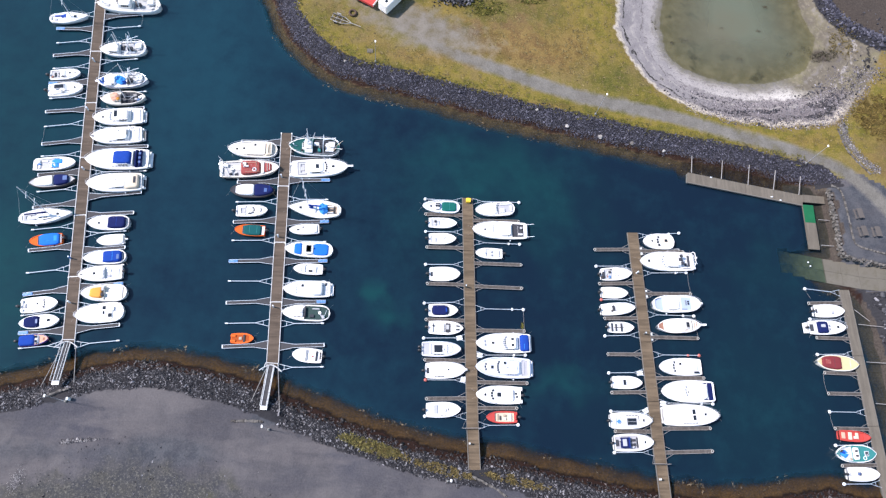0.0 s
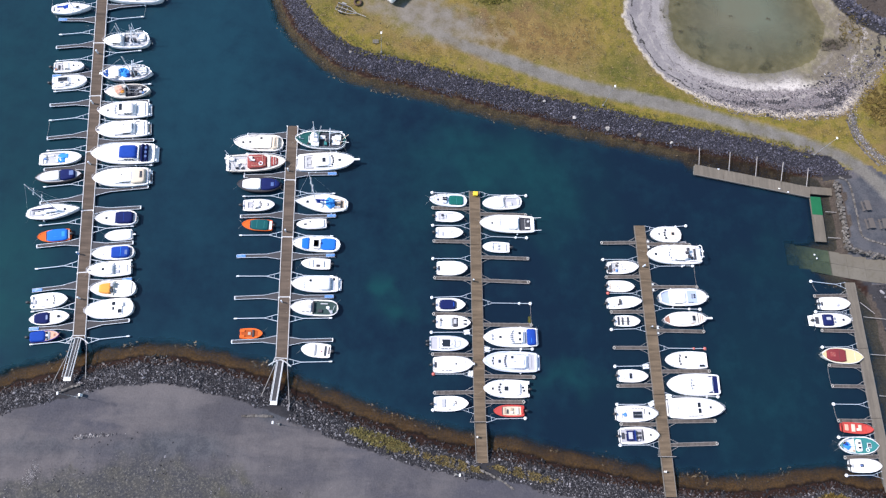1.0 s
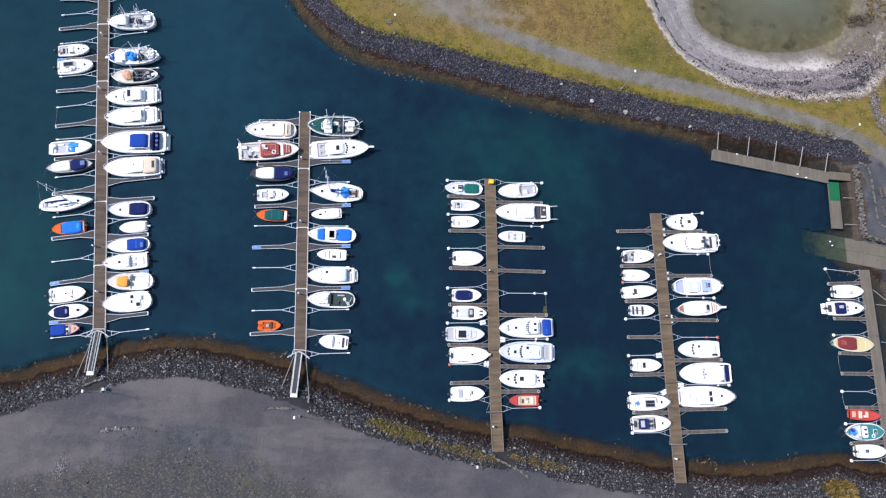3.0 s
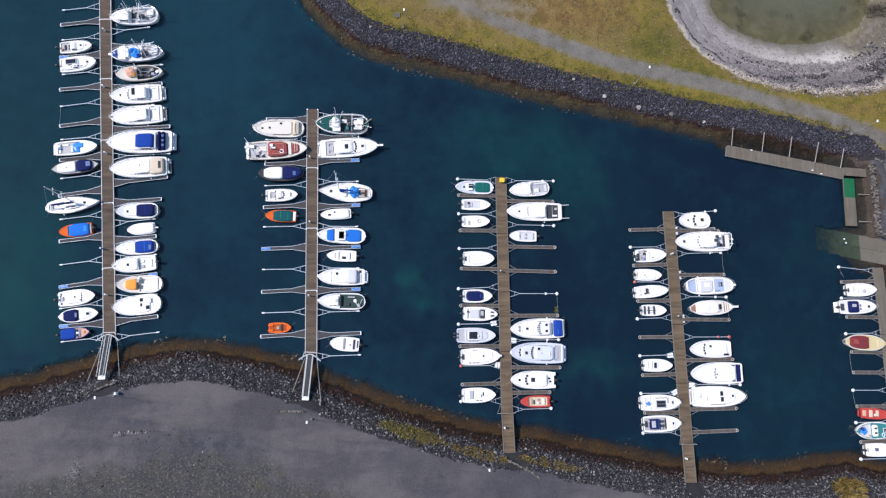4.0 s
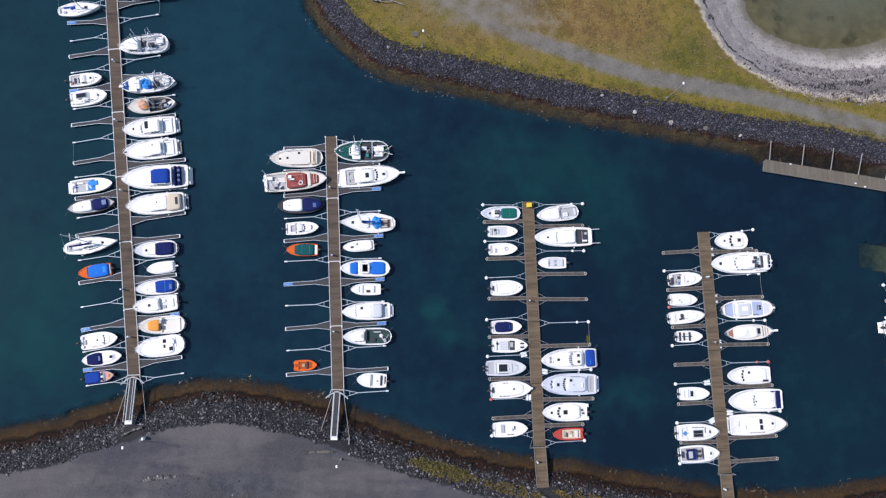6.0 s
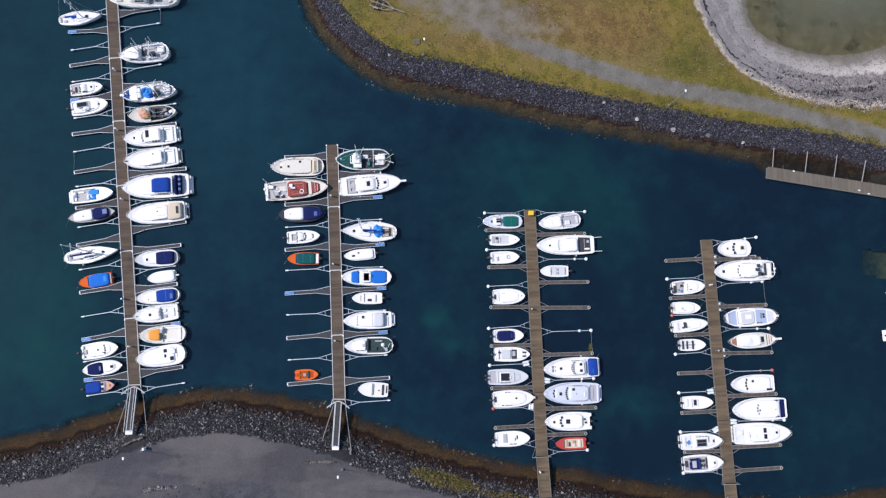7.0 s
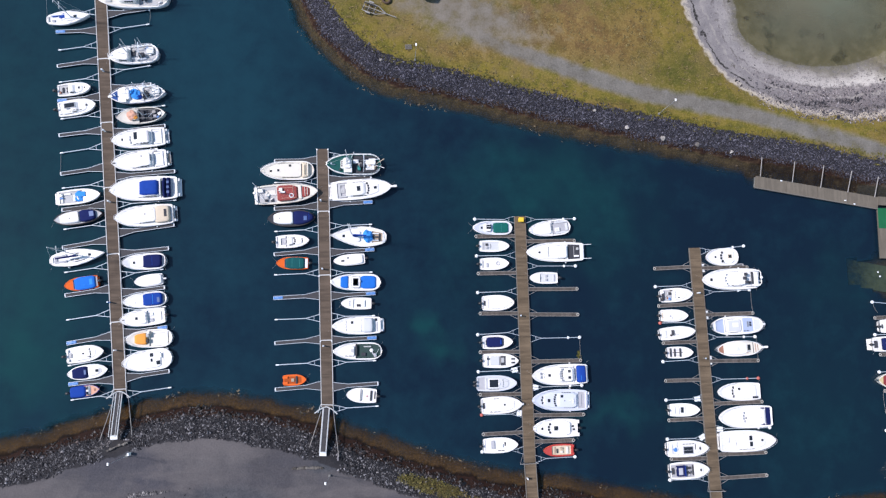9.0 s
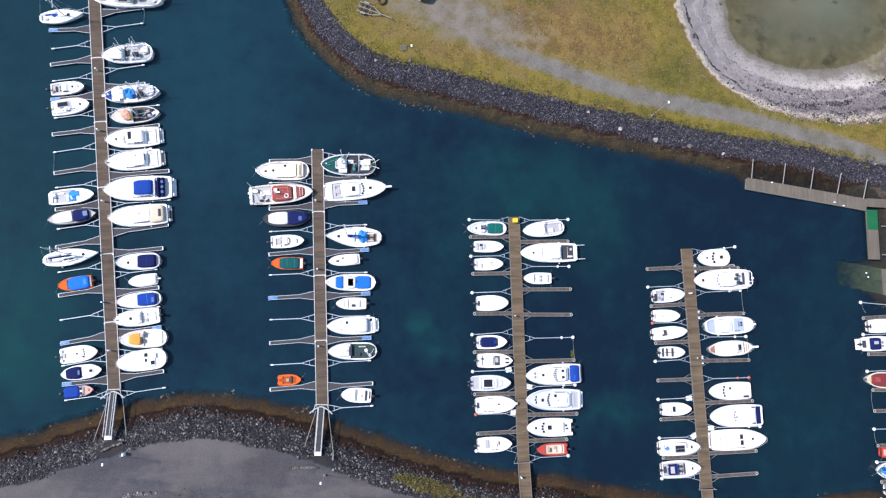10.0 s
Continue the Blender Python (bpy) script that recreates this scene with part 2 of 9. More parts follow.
def pond_material():
    m, n, l = nodes_of("pond_water")
    p = n["Principled BSDF"]
    col = mixed(n, l, ramp(n, l, noise_node(n, l, 0.07, 4), [(0.38, (0, 0, 0)), (0.66, (1, 1, 1))]), (0.128, 0.122, 0.076), (0.122, 0.134, 0.088))
    l.new(col, p.inputs["Base Color"])
    p.inputs["Roughness"].default_value = 0.2
    l.new(bump(n, l, noise_node(n, l, 2.0, 3), 0.1, 0.05), p.inputs["Normal"])
    clear = n.new("ShaderNodeBsdfTransparent")
    clear.inputs[0].default_value = (0.86, 0.86, 0.76, 1)
    a = n.new("ShaderNodeAttribute")
    a.attribute_name = "depth"
    mx = n.new("ShaderNodeMixShader")
    l.new(ramp(n, l, a.outputs["Fac"], [(0.0, (0.02, 0.02, 0.02)), (0.35, (0.35, 0.35, 0.35)), (0.8, (0.85, 0.85, 0.85))]), mx.inputs[0])
    l.new(clear.outputs[0], mx.inputs[1])
    l.new(p.outputs[0], mx.inputs[2])
    l.new(mx.outputs[0], n["Material Output"].inputs[0])
    return m


def ground_material():
    """One sheet of land: grass, gravel, shingle, sand and weedy seabed, with ragged borders."""
    m, n, l = nodes_of("land")
    p = n["Principled BSDF"]

    def raw(name):
        a = n.new("ShaderNodeAttribute")
        a.attribute_name = name
        return a.outputs["Fac"]

    def mask(name, wobble=0.5, scale=0.6, soft=0.12):
        ragged = math_node(n, l, "MULTIPLY", math_node(n, l, "SUBTRACT", noise_node(n, l, scale, 8, "Object", 0.65), 0.5), wobble * 2)
        return ramp(n, l, math_node(n, l, "ADD", raw(name), ragged), [(0.5 - soft, (0, 0, 0)), (0.5 + soft, (1, 1, 1))])

    def grey(lo, hi, fac):
        return ramp(n, l, fac, [(lo, (0, 0, 0)), (hi, (1, 1, 1))])

    big, mid, fine = noise_node(n, l, 0.055, 6, "Object", 0.6), noise_node(n, l, 0.45, 7, "Object", 0.6), noise_node(n, l, 3.6, 9, "Object", 0.7)
    blot = noise_node(n, l, 0.16, 7, "Object", 0.62)
    grass = mixed(n, l, grey(0.43, 0.57, big), (0.205, 0.152, 0.042), (0.150, 0.096, 0.056))
    grass = mixed(n, l, math_node(n, l, "MULTIPLY", grey(0.49, 0.57, blot), 0.85), grass, (0.088, 0.088, 0.016))
    grass = mixed(n, l, math_node(n, l, "MULTIPLY", grey(0.54, 0.64, noise_node(n, l, 0.28, 6, "Object", 0.7)), 0.7), grass, (0.245, 0.180, 0.068))
    grass = mixed(n, l, mask("verge", 0.5, 0.25, 0.3), grass, mixed(n, l, grey(0.42, 0.60, mid), (0.140, 0.126, 0.030), (0.230, 0.180, 0.085)))
    grass = mixed(n, l, mask("lush", 0.6, 0.3, 0.3), grass, mixed(n, l, grey(0.40, 0.60, mid), (0.105, 0.105, 0.014), (0.245, 0.190, 0.036)))
    grass = mixed(n, l, math_node(n, l, "MULTIPLY", grey(0.56, 0.64, noise_node(n, l, 0.10, 5, "Object", 0.7)), 0.7), grass, (0.200, 0.145, 0.078))
    grass = mixed(n, l, math_node(n, l, "MULTIPLY", grey(0.50, 0.62, mid), 0.6), grass, (0.150, 0.118, 0.048))
    grass = mixed(n, l, math_node(n, l, "MULTIPLY", mask("moss", 0.6, 0.35, 0.35), 0.95), grass, mixed(n, l, grey(0.40, 0.60, mid), (0.050, 0.066, 0.010), (0.110, 0.108, 0.020)))
    grass = mixed(n, l, math_node(n, l, "MULTIPLY", mask("heath", 0.7, 0.22, 0.35), 0.75), grass, mixed(n, l, grey(0.40, 0.60, mid), (0.125, 0.068, 0.034), (0.250, 0.165, 0.062)))
    grass = mixed(n, l, 0.3, grass, ramp(n, l, fine, [(0.3, (0.036, 0.028, 0.010)), (0.5, (0.130, 0.100, 0.032)), (0.63, (0.29, 0.225, 0.10)), (0.73, (0.44, 0.37, 0.22))]))
    grass = mixed(n, l, 1.0, grass, (1.03, 1.0, 0.86), "MULTIPLY")
    gravel = mixed(n, l, grey(0.36, 0.64, mid), (0.132, 0.121, 0.095), (0.210, 0.194, 0.162))
    gravel = mixed(n, l, math_node(n, l, "MULTIPLY", grey(0.5, 0.66, blot), 0.6), gravel, (0.105, 0.088, 0.062))
    gravel = mixed(n, l, 0.4, gravel, ramp(n, l, fine, [(0.3, (0.075, 0.072, 0.07)), (0.62, (0.21, 0.20, 0.19)), (0.75, (0.32, 0.31, 0.30))]))
    gravel = mixed(n, l, math_node(n, l, "MULTIPLY", mask("dusty", 0.5, 0.3, 0.4), 0.6), gravel, mixed(n, l, grey(0.35, 0.65, mid), (0.150, 0.122, 0.082), (0.22, 0.188, 0.145)))
    lot = mixed(n, l, grey(0.40, 0.60, blot), (0.054, 0.051, 0.056), (0.094, 0.088, 0.090))
    lot = mixed(n, l, math_node(n, l, "MULTIPLY", grey(0.50, 0.62, big), 0.75), lot, (0.036, 0.038, 0.054))
    lot = mixed(n, l, math_node(n, l, "MULTIPLY", grey(0.60, 0.74, mid), 0.5), lot, (0.105, 0.098, 0.098))
    tc = n.new("ShaderNodeTexCoord")
    mp = n.new("ShaderNodeMapping")
    mp.inputs["Scale"].default_value = (0.05, 0.22, 1.0)
    mp.inputs["Rotation"].default_value = (0, 0, radians(8))
    l.new(tc.outputs["Object"], mp.inputs["Vector"])
    sweep = n.new("ShaderNodeTexNoise")
    sweep.inputs["Scale"].default_value, sweep.inputs["Detail"].default_value, sweep.inputs["Roughness"].default_value = 1.0, 8.0, 0.62
    l.new(mp.outputs[0], sweep.inputs["Vector"])
    lot = mixed(n, l, math_node(n, l, "MULTIPLY", grey(0.46, 0.60, sweep.outputs["Fac"]), 0.75), lot, (0.116, 0.105, 0.104))
    lot = mixed(n, l, math_node(n, l, "MULTIPLY", math_node(n, l, "SUBTRACT", 1.0, grey(0.36, 0.46, sweep.outputs["Fac"])), 0.6), lot, (0.044, 0.044, 0.054))
    lot = mixed(n, l, mask("damp", 0.7, 0.22, 0.35), lot, mixed(n, l, grey(0.42, 0.58, mid), (0.030, 0.036, 0.046), (0.062, 0.066, 0.074)))
    lot = mixed(n, l, 0.28, lot, ramp(n, l, fine, [(0.3, (0.034, 0.033, 0.038)), (0.66, (0.125, 0.118, 0.122))]))
    lot = mixed(n, l, 1.0, lot, (1.2, 1.2, 1.19), "MULTIPLY")
    scrub = mixed(n, l, grey(0.4, 0.62, mid), (0.042, 0.044, 0.053), (0.072, 0.068, 0.058))
    scrub = mixed(n, l, 0.55, scrub, ramp(n, l, fine, [(0.35, (0.034, 0.035, 0.042)), (0.54, (0.075, 0.073, 0.067)), (0.64, (0.22, 0.21, 0.18)), (0.74, (0.36, 0.35, 0.31))]))
    scrub = mixed(n, l, math_node(n, l, "MULTIPLY", grey(0.55, 0.66, blot), 0.6), scrub, (0.082, 0.078, 0.050))
    ring = math_node(n, l, "ADD", raw("ring"), math_node(n, l, "MULTIPLY", math_node(n, l, "SUBTRACT", noise_node(n, l, 0.35, 8, "Object", 0.65), 0.5), 0.16))
    sand = ramp(n, l, math_node(n, l, "SUBTRACT", ring, 0.9), [(0.08, (0.130, 0.118, 0.082)), (0.15, (0.195, 0.178, 0.145)), (0.22, (0.38, 0.35, 0.315)), (0.29, (0.57, 0.525, 0.475)), (0.34, (0.25, 0.22, 0.215)),
                                                               (0.52, (0.175, 0.152, 0.152)), (0.56, (0.20, 0.175, 0.16)), (0.58, (0.52, 0.46, 0.38)), (0.68, (0.42, 0.35, 0.24))])
    streak = noise_node(n, l, 0.9, 6, "Object", 0.7)
    sand = mixed(n, l, math_node(n, l, "MULTIPLY", grey(0.50, 0.60, streak), 0.65), sand, (0.175, 0.163, 0.160))
    sand = mixed(n, l, math_node(n, l, "MULTIPLY", math_node(n, l, "MULTIPLY", math_node(n, l, "MULTIPLY", raw("west"), 0.85), grey(0.10, 0.20, math_node(n, l, "SUBTRACT", ring, 0.95))), math_node(n, l, "SUBTRACT", 1.0, grey(0.50, 0.56, math_node(n, l, "SUBTRACT", ring, 0.95)))), sand, mixed(n, l, grey(0.38, 0.62, mid), (0.215, 0.198, 0.20), (0.31, 0.285, 0.275)))
    dun = mixed(n, l, grey(0.40, 0.56, blot), (0.190, 0.168, 0.098), (0.140, 0.120, 0.090))
    sand = mixed(n, l, mask("east", 0.35, 0.3, 0.3), sand, mixed(n, l, math_node(n, l, "MULTIPLY", grey(0.5, 0.62, streak), 0.6), dun, (0.26, 0.225, 0.165)))
    sand = mixed(n, l, grey(0.56, 0.66, fine), sand, (0.085, 0.078, 0.078))
    sand = mixed(n, l, math_node(n, l, "SUBTRACT", 0.8, grey(0.30, 0.42, fine), True), sand, (0.60, 0.55, 0.50))
    wrack = math_node(n, l, "SUBTRACT", 1.0, grey(0.006, 0.014, math_node(n, l, "ABSOLUTE", math_node(n, l, "SUBTRACT", ring, 1.43), 0.0)))
    sand = mixed(n, l, math_node(n, l, "MULTIPLY", wrack, grey(0.42, 0.5, mid)), sand, (0.03, 0.028, 0.026))
    for line, wide, tone in ((1.22, 0.010, (0.13, 0.115, 0.112)), (1.31, 0.012, (0.36, 0.33, 0.30)), (1.10, 0.012, (0.20, 0.18, 0.16))):
        thin = math_node(n, l, "SUBTRACT", 1.0, grey(wide * 0.5, wide * 1.5, math_node(n, l, "ABSOLUTE", math_node(n, l, "SUBTRACT", ring, line), 0.0)))
        sand = mixed(n, l, math_node(n, l, "MULTIPLY", math_node(n, l, "MULTIPLY", thin, grey(0.44, 0.54, streak)), 0.8), sand, tone)
    # Stone-slope ground: its colour is darkened to carry the shade between stones.
    rock = mixed(n, l, fine, (0.014, 0.014, 0.016), (0.050, 0.048, 0.053))
    weed = mixed(n, l, grey(0.40, 0.60, mid), (0.062, 0.040, 0.022), (0.150, 0.098, 0.050))
    weed = mixed(n, l, 0.45, weed, ramp(n, l, fine, [(0.36, (0.018, 0.011, 0.008)), (0.52, (0.085, 0.055, 0.030)), (0.68, (0.260, 0.180, 0.105))]))
    kelp = mixed(n, l, grey(0.32, 0.66, fine), (0.046, 0.021, 0.009), (0.185, 0.092, 0.033))
    kelp = mixed(n, l, math_node(n, l, "MULTIPLY", grey(0.48, 0.62, blot), 0.5), kelp, (0.050, 0.023, 0.011))
    weed = mixed(n, l, math_node(n, l, "MULTIPLY", raw("south"), 0.92), weed, kelp)
    wetrock = mixed(n, l, fine, (0.008, 0.003, 0.002), (0.036, 0.016, 0.010))
    mud = mixed(n, l, mid, (0.036, 0.028, 0.024), (0.068, 0.053, 0.043))
    mud = mixed(n, l, 0.4, mud, ramp(n, l, fine, [(0.35, (0.020, 0.016, 0.013)), (0.66, (0.13, 0.11, 0.09))]))
    bed = mixed(n, l, grey(0.4, 0.62, mid), (0.125, 0.112, 0.072), (0.185, 0.165, 0.115))
    bed = mixed(n, l, grey(0.58, 0.66, noise_node(n, l, 0.22, 3)), bed, (0.06, 0.056, 0.036))
    col = grass
    for name, tint, wob, sc, soft in (("lot", lot, 0.25, 0.3, 0.12), ("scrub", scrub, 0.9, 0.25, 0.3), ("gravel", gravel, 0.55, 0.45, 0.3), ("sand", sand, 0.4, 0.8, 0.1), ("mud", mud, 0.5, 0.5, 0.25),
                                      ("bed", bed, 0.3, 0.5, 0.3), ("rock", rock, 0.3, 1.2, 0.12), ("weed", weed, 0.35, 1.0, 0.2), ("wet", wetrock, 0.35, 1.3, 0.25)):
        col = mixed(n, l, mask(name, wob, sc, soft), col, tint)
    l.new(mixed(n, l, 1.0, col, (0.86, 0.85, 0.83), "MULTIPLY"), p.inputs["Base Color"])
    p.inputs["Roughness"].default_value = 0.92
    p.inputs["Specular IOR Level"].default_value = 0.2
    l.new(bump(n, l, math_node(n, l, "ADD", fine, mid), 0.5, 0.12), p.inputs["Normal"])
    return m


water_material(), pond_material(), ground_material()


# ---- mesh helpers ----
def mesh_ob(name, verts, faces, material, parent=None, label="", smooth=False):
    me = bpy.data.meshes.new(name)
    me.from_pydata(verts, [], faces)
    me.materials.append(MATS[material])
    if smooth:
        me.polygons.foreach_set("use_smooth", [True] * len(me.polygons))
    me.update()
    ob = new(name, me)
    ob.parent = parent
    return tagged(ob, label) if label else ob


def part(name, bm, material, parent, label="", smooth=False):
    """Links a bmesh as one mesh object under a thing or a part."""
    me = bpy.data.meshes.new(name)
    bmesh.ops.recalc_face_normals(bm, faces=bm.faces)
    bm.to_mesh(me)
    bm.free()
    me.materials.append(MATS[material])
    if smooth:
        me.polygons.foreach_set("use_smooth", [True] * len(me.polygons))
    ob = new(name, me)
    ob.parent = parent
    return tagged(ob, label) if label else ob


def thing(name, m, label, category, group="", kind=""):
    ob = new(name)
    ob.empty_display_size = 0.3
    ob.matrix_basis = m
    return tagged(ob, label, category, group, kind)


def box(bm, c, s, bev=0.0, turn=0.0):
    made = bmesh.ops.create_cube(bm, size=1.0, matrix=pose(*c, 0, 0, turn) @ Matrix.Diagonal((*s, 1)))
    if bev:
        edges = list({e for v in made["verts"] for e in v.link_edges})
        bmesh.ops.bevel(bm, geom=edges, offset=min(bev, min(s) * 0.45), segments=2, profile=0.5, affect="EDGES")
    return bm


def tube(bm, pts, r, n=5, r2=None):
    """A round bar through the points."""
    pts = [Vector(p) for p in pts]
    rings = []
    for i, p in enumerate(pts):
        d = (pts[min(i + 1, len(pts) - 1)] - pts[max(i - 1, 0)]).normalized()
        a = d.cross(Vector((0, 0, 1)) if abs(d.z) < 0.9 else Vector((1, 0, 0))).normalized()
        b = d.cross(a)
        rr = r if r2 is None else r + (r2 - r) * i / (len(pts) - 1)
        rings.append([bm.verts.new(p + (a * math.cos(k) + b * math.sin(k)) * rr) for k in (2 * math.pi * j / n for j in range(n))])
    for u, v in zip(rings, rings[1:]):
        for j in range(n):
            bm.faces.new((u[j], u[(j + 1) % n], v[(j + 1) % n], v[j]))
    bm.faces.new(rings[0]), bm.faces.new(rings[-1][::-1])
    return bm


def prism(bm, outline, z0, z1):
    """A slab with the given outline (x, y), counter-clockwise."""
    lo = [bm.verts.new((x, y, z0)) for x, y in outline]
    hi = [bm.verts.new((x, y, z1)) for x, y in outline]
    bm.faces.new(lo[::-1]), bm.faces.new(hi)
    for i in range(len(lo)):
        j = (i + 1) % len(lo)
        bm.faces.new((lo[i], lo[j], hi[j], hi[i]))
    return bm


def ball(bm, c, r, sz=1.0, sub=2):
    bmesh.ops.create_icosphere(bm, subdivisions=sub, radius=r, matrix=Matrix.Translation(c) @ Matrix.Diagonal((1, 1, sz, 1)))
    return bm


def rings_mesh(bm, rings, cap_lo=True, cap_hi=True):
    rows = [[bm.verts.new(p) for p in ring] for ring in rings]
    k = len(rows[0])
    for u, v in zip(rows, rows[1:]):
        for j in range(k):
            bm.faces.new((u[j], u[(j + 1) % k], v[(j + 1) % k], v[j]))
    if cap_lo:
        bm.faces.new(rows[0][::-1])
    if cap_hi:
        bm.faces.new(rows[-1])
    return bm


# ---- land and water ----
def spline(ctrl, step=1.5):
    """A smooth line through the control points."""
    p = [np.array(c, float) for c in ctrl]
    out = []
    for i in range(len(p) - 1):
        a, b, c, d = p[max(i - 1, 0)], p[i], p[i + 1], p[min(i + 2, len(p) - 1)]
        k = max(2, int(np.linalg.norm(c - b) / step))
        for t in np.arange(k) / k:
            out.append(0.5 * (2 * b + (c - a) * t + (2 * a - 5 * b + 4 * c - d) * t * t + (3 * b - a - 3 * c + d) * t ** 3))
    out.append(p[-1])
    return np.array(out)


def away(x, y, line):
    """The distance of many places from a line."""
    best = np.full(x.shape, 1e9)
    for (ax, ay), (bx, by) in zip(line, line[1:]):
        dx, dy = bx - ax, by - ay
        t = np.clip(((x - ax) * dx + (y - ay) * dy) / (dx * dx + dy * dy + 1e-12), 0, 1)
        best = np.minimum(best, np.hypot(x - ax - t * dx, y - ay - t * dy))
    return best


def inside(x, y, poly):
    odd = np.zeros(x.shape, bool)
    for (ax, ay), (bx, by) in zip(poly, np.roll(poly, -1, 0)):
        if ay != by:
            odd ^= ((ay > y) != (by > y)) & (x < (bx - ax) * (y - ay) / (by - ay) + ax)
    return odd


SOUTH = spline([(-140, -20), (-62, -8.8), (-50, -6.0), (-43, -4.2), (-36, -2.4), (-29, -1.7), (-22.5, -2.6), (-13, -4.8), (-5, -8), (4, -11.2), (12.5, -13.7),
                (20.4, -15.3), (27, -15.9), (34, -17.6), (42, -19.1), (53, -21), (64, -21.6), (74, -20.6), (80, -20.0), (86, -21.5), (91, -19), (92.6, -12)])
EAST = np.array([(92.6, -12), (92.4, 0), (91.8, 8), (90.2, 12.6), (87.5, 14.6), (85.2, 15.4), (85.0, 19.2), (87.2, 19.4), (87.6, 24), (87.4, 31.6), (85.5, 33.6)])
NORTH = spline([(85.5, 33.6), (80, 34.6), (70, 36.9), (60, 38.2), (50, 39.9), (40, 41.9), (30, 43.8), (20, 46), (11, 48.3), (1.5, 50.2), (-4.8, 52.4), (-9.2, 55.8),
                (-13.8, 61), (-16.8, 68), (-20, 76), (-40, 140)])
SHORE = np.vstack([SOUTH, EAST[1:-1], NORTH])
SEA = np.vstack([SHORE, [(-200, 600), (-1900, 1500), (-1900, -300)]])
TRACK = spline([(-12, 100), (-6, 76), (2, 66), (14, 58.6), (28, 53.4), (39, 49.8), (49.5, 47.6), (60, 45.6), (71, 42.8), (81, 40.2), (90, 36.8), (96, 31.5), (101, 24), (108, 8), (116, -20)])
BERM = spline([(93.2, 86), (94.2, 76), (96.2, 71.6), (99.6, 68.6), (103.5, 66.6), (108, 65.0), (120, 61)])


POND = spline([(61.7, 80), (60.2, 72.5), (59.5, 66.8), (60.5, 60.3), (64.7, 57.1), (69.7, 55.5), (75.9, 54.9), (81.2, 55.9), (85.4, 57.2), (88.8, 59.6), (90.8, 63.2), (91.6, 66.8), (90.4, 71.0),
               (89.5, 75), (89.5, 84), (86, 96), (76, 101), (66, 95), (61.7, 80)])
BEACH = spline([(51, 84), (49.4, 70.3), (48.7, 64.9), (50.2, 60.9), (51.9, 57.0), (55.0, 52.7), (58.7, 49.6), (63.5, 47.1), (69.7, 45.3), (75.7, 44.6), (81.7, 44.4), (86.9, 44.9), (91.5, 45.8),
                (95.0, 48.5), (99, 53), (103, 58), (106, 64), (108, 74), (104, 104), (80, 116), (60, 108), (51, 84)])


def pond_ring(x, y):
    """How far out a place lies from the pond: below 1 in the water, 1 at its edge, 1.57 at the beach's outer edge."""
    e = np.full(x.shape, 9.0)
    near = (x > 30) & (x < 140) & (y > 40) & (y < 140)
    u, v = x[near], y[near]
    dp, db = away(u, v, POND), away(u, v, BEACH)
    e[near] = np.where(inside(u, v, POND), 1 - np.minimum(dp / 13, 1), np.where(inside(u, v, BEACH), 1 + 0.57 * dp / (dp + db), 1.57 + db / 22))
    return e


def slip_line(x):
    """The boat slip's middle line, y for each x."""
    return np.interp(x, [70, 77, 92, 110], [20.7, 19.2, 15.98, 14.2])


def stretch(lo, hi, step, far):
    mid = np.arange(lo, hi + step / 2, step)
    out, d = [], step
    while sum(out) < far:
        d *= 1.35
        out.append(d)
    edge = np.cumsum(out)
    return np.concatenate([lo - edge[::-1], mid, hi + edge])


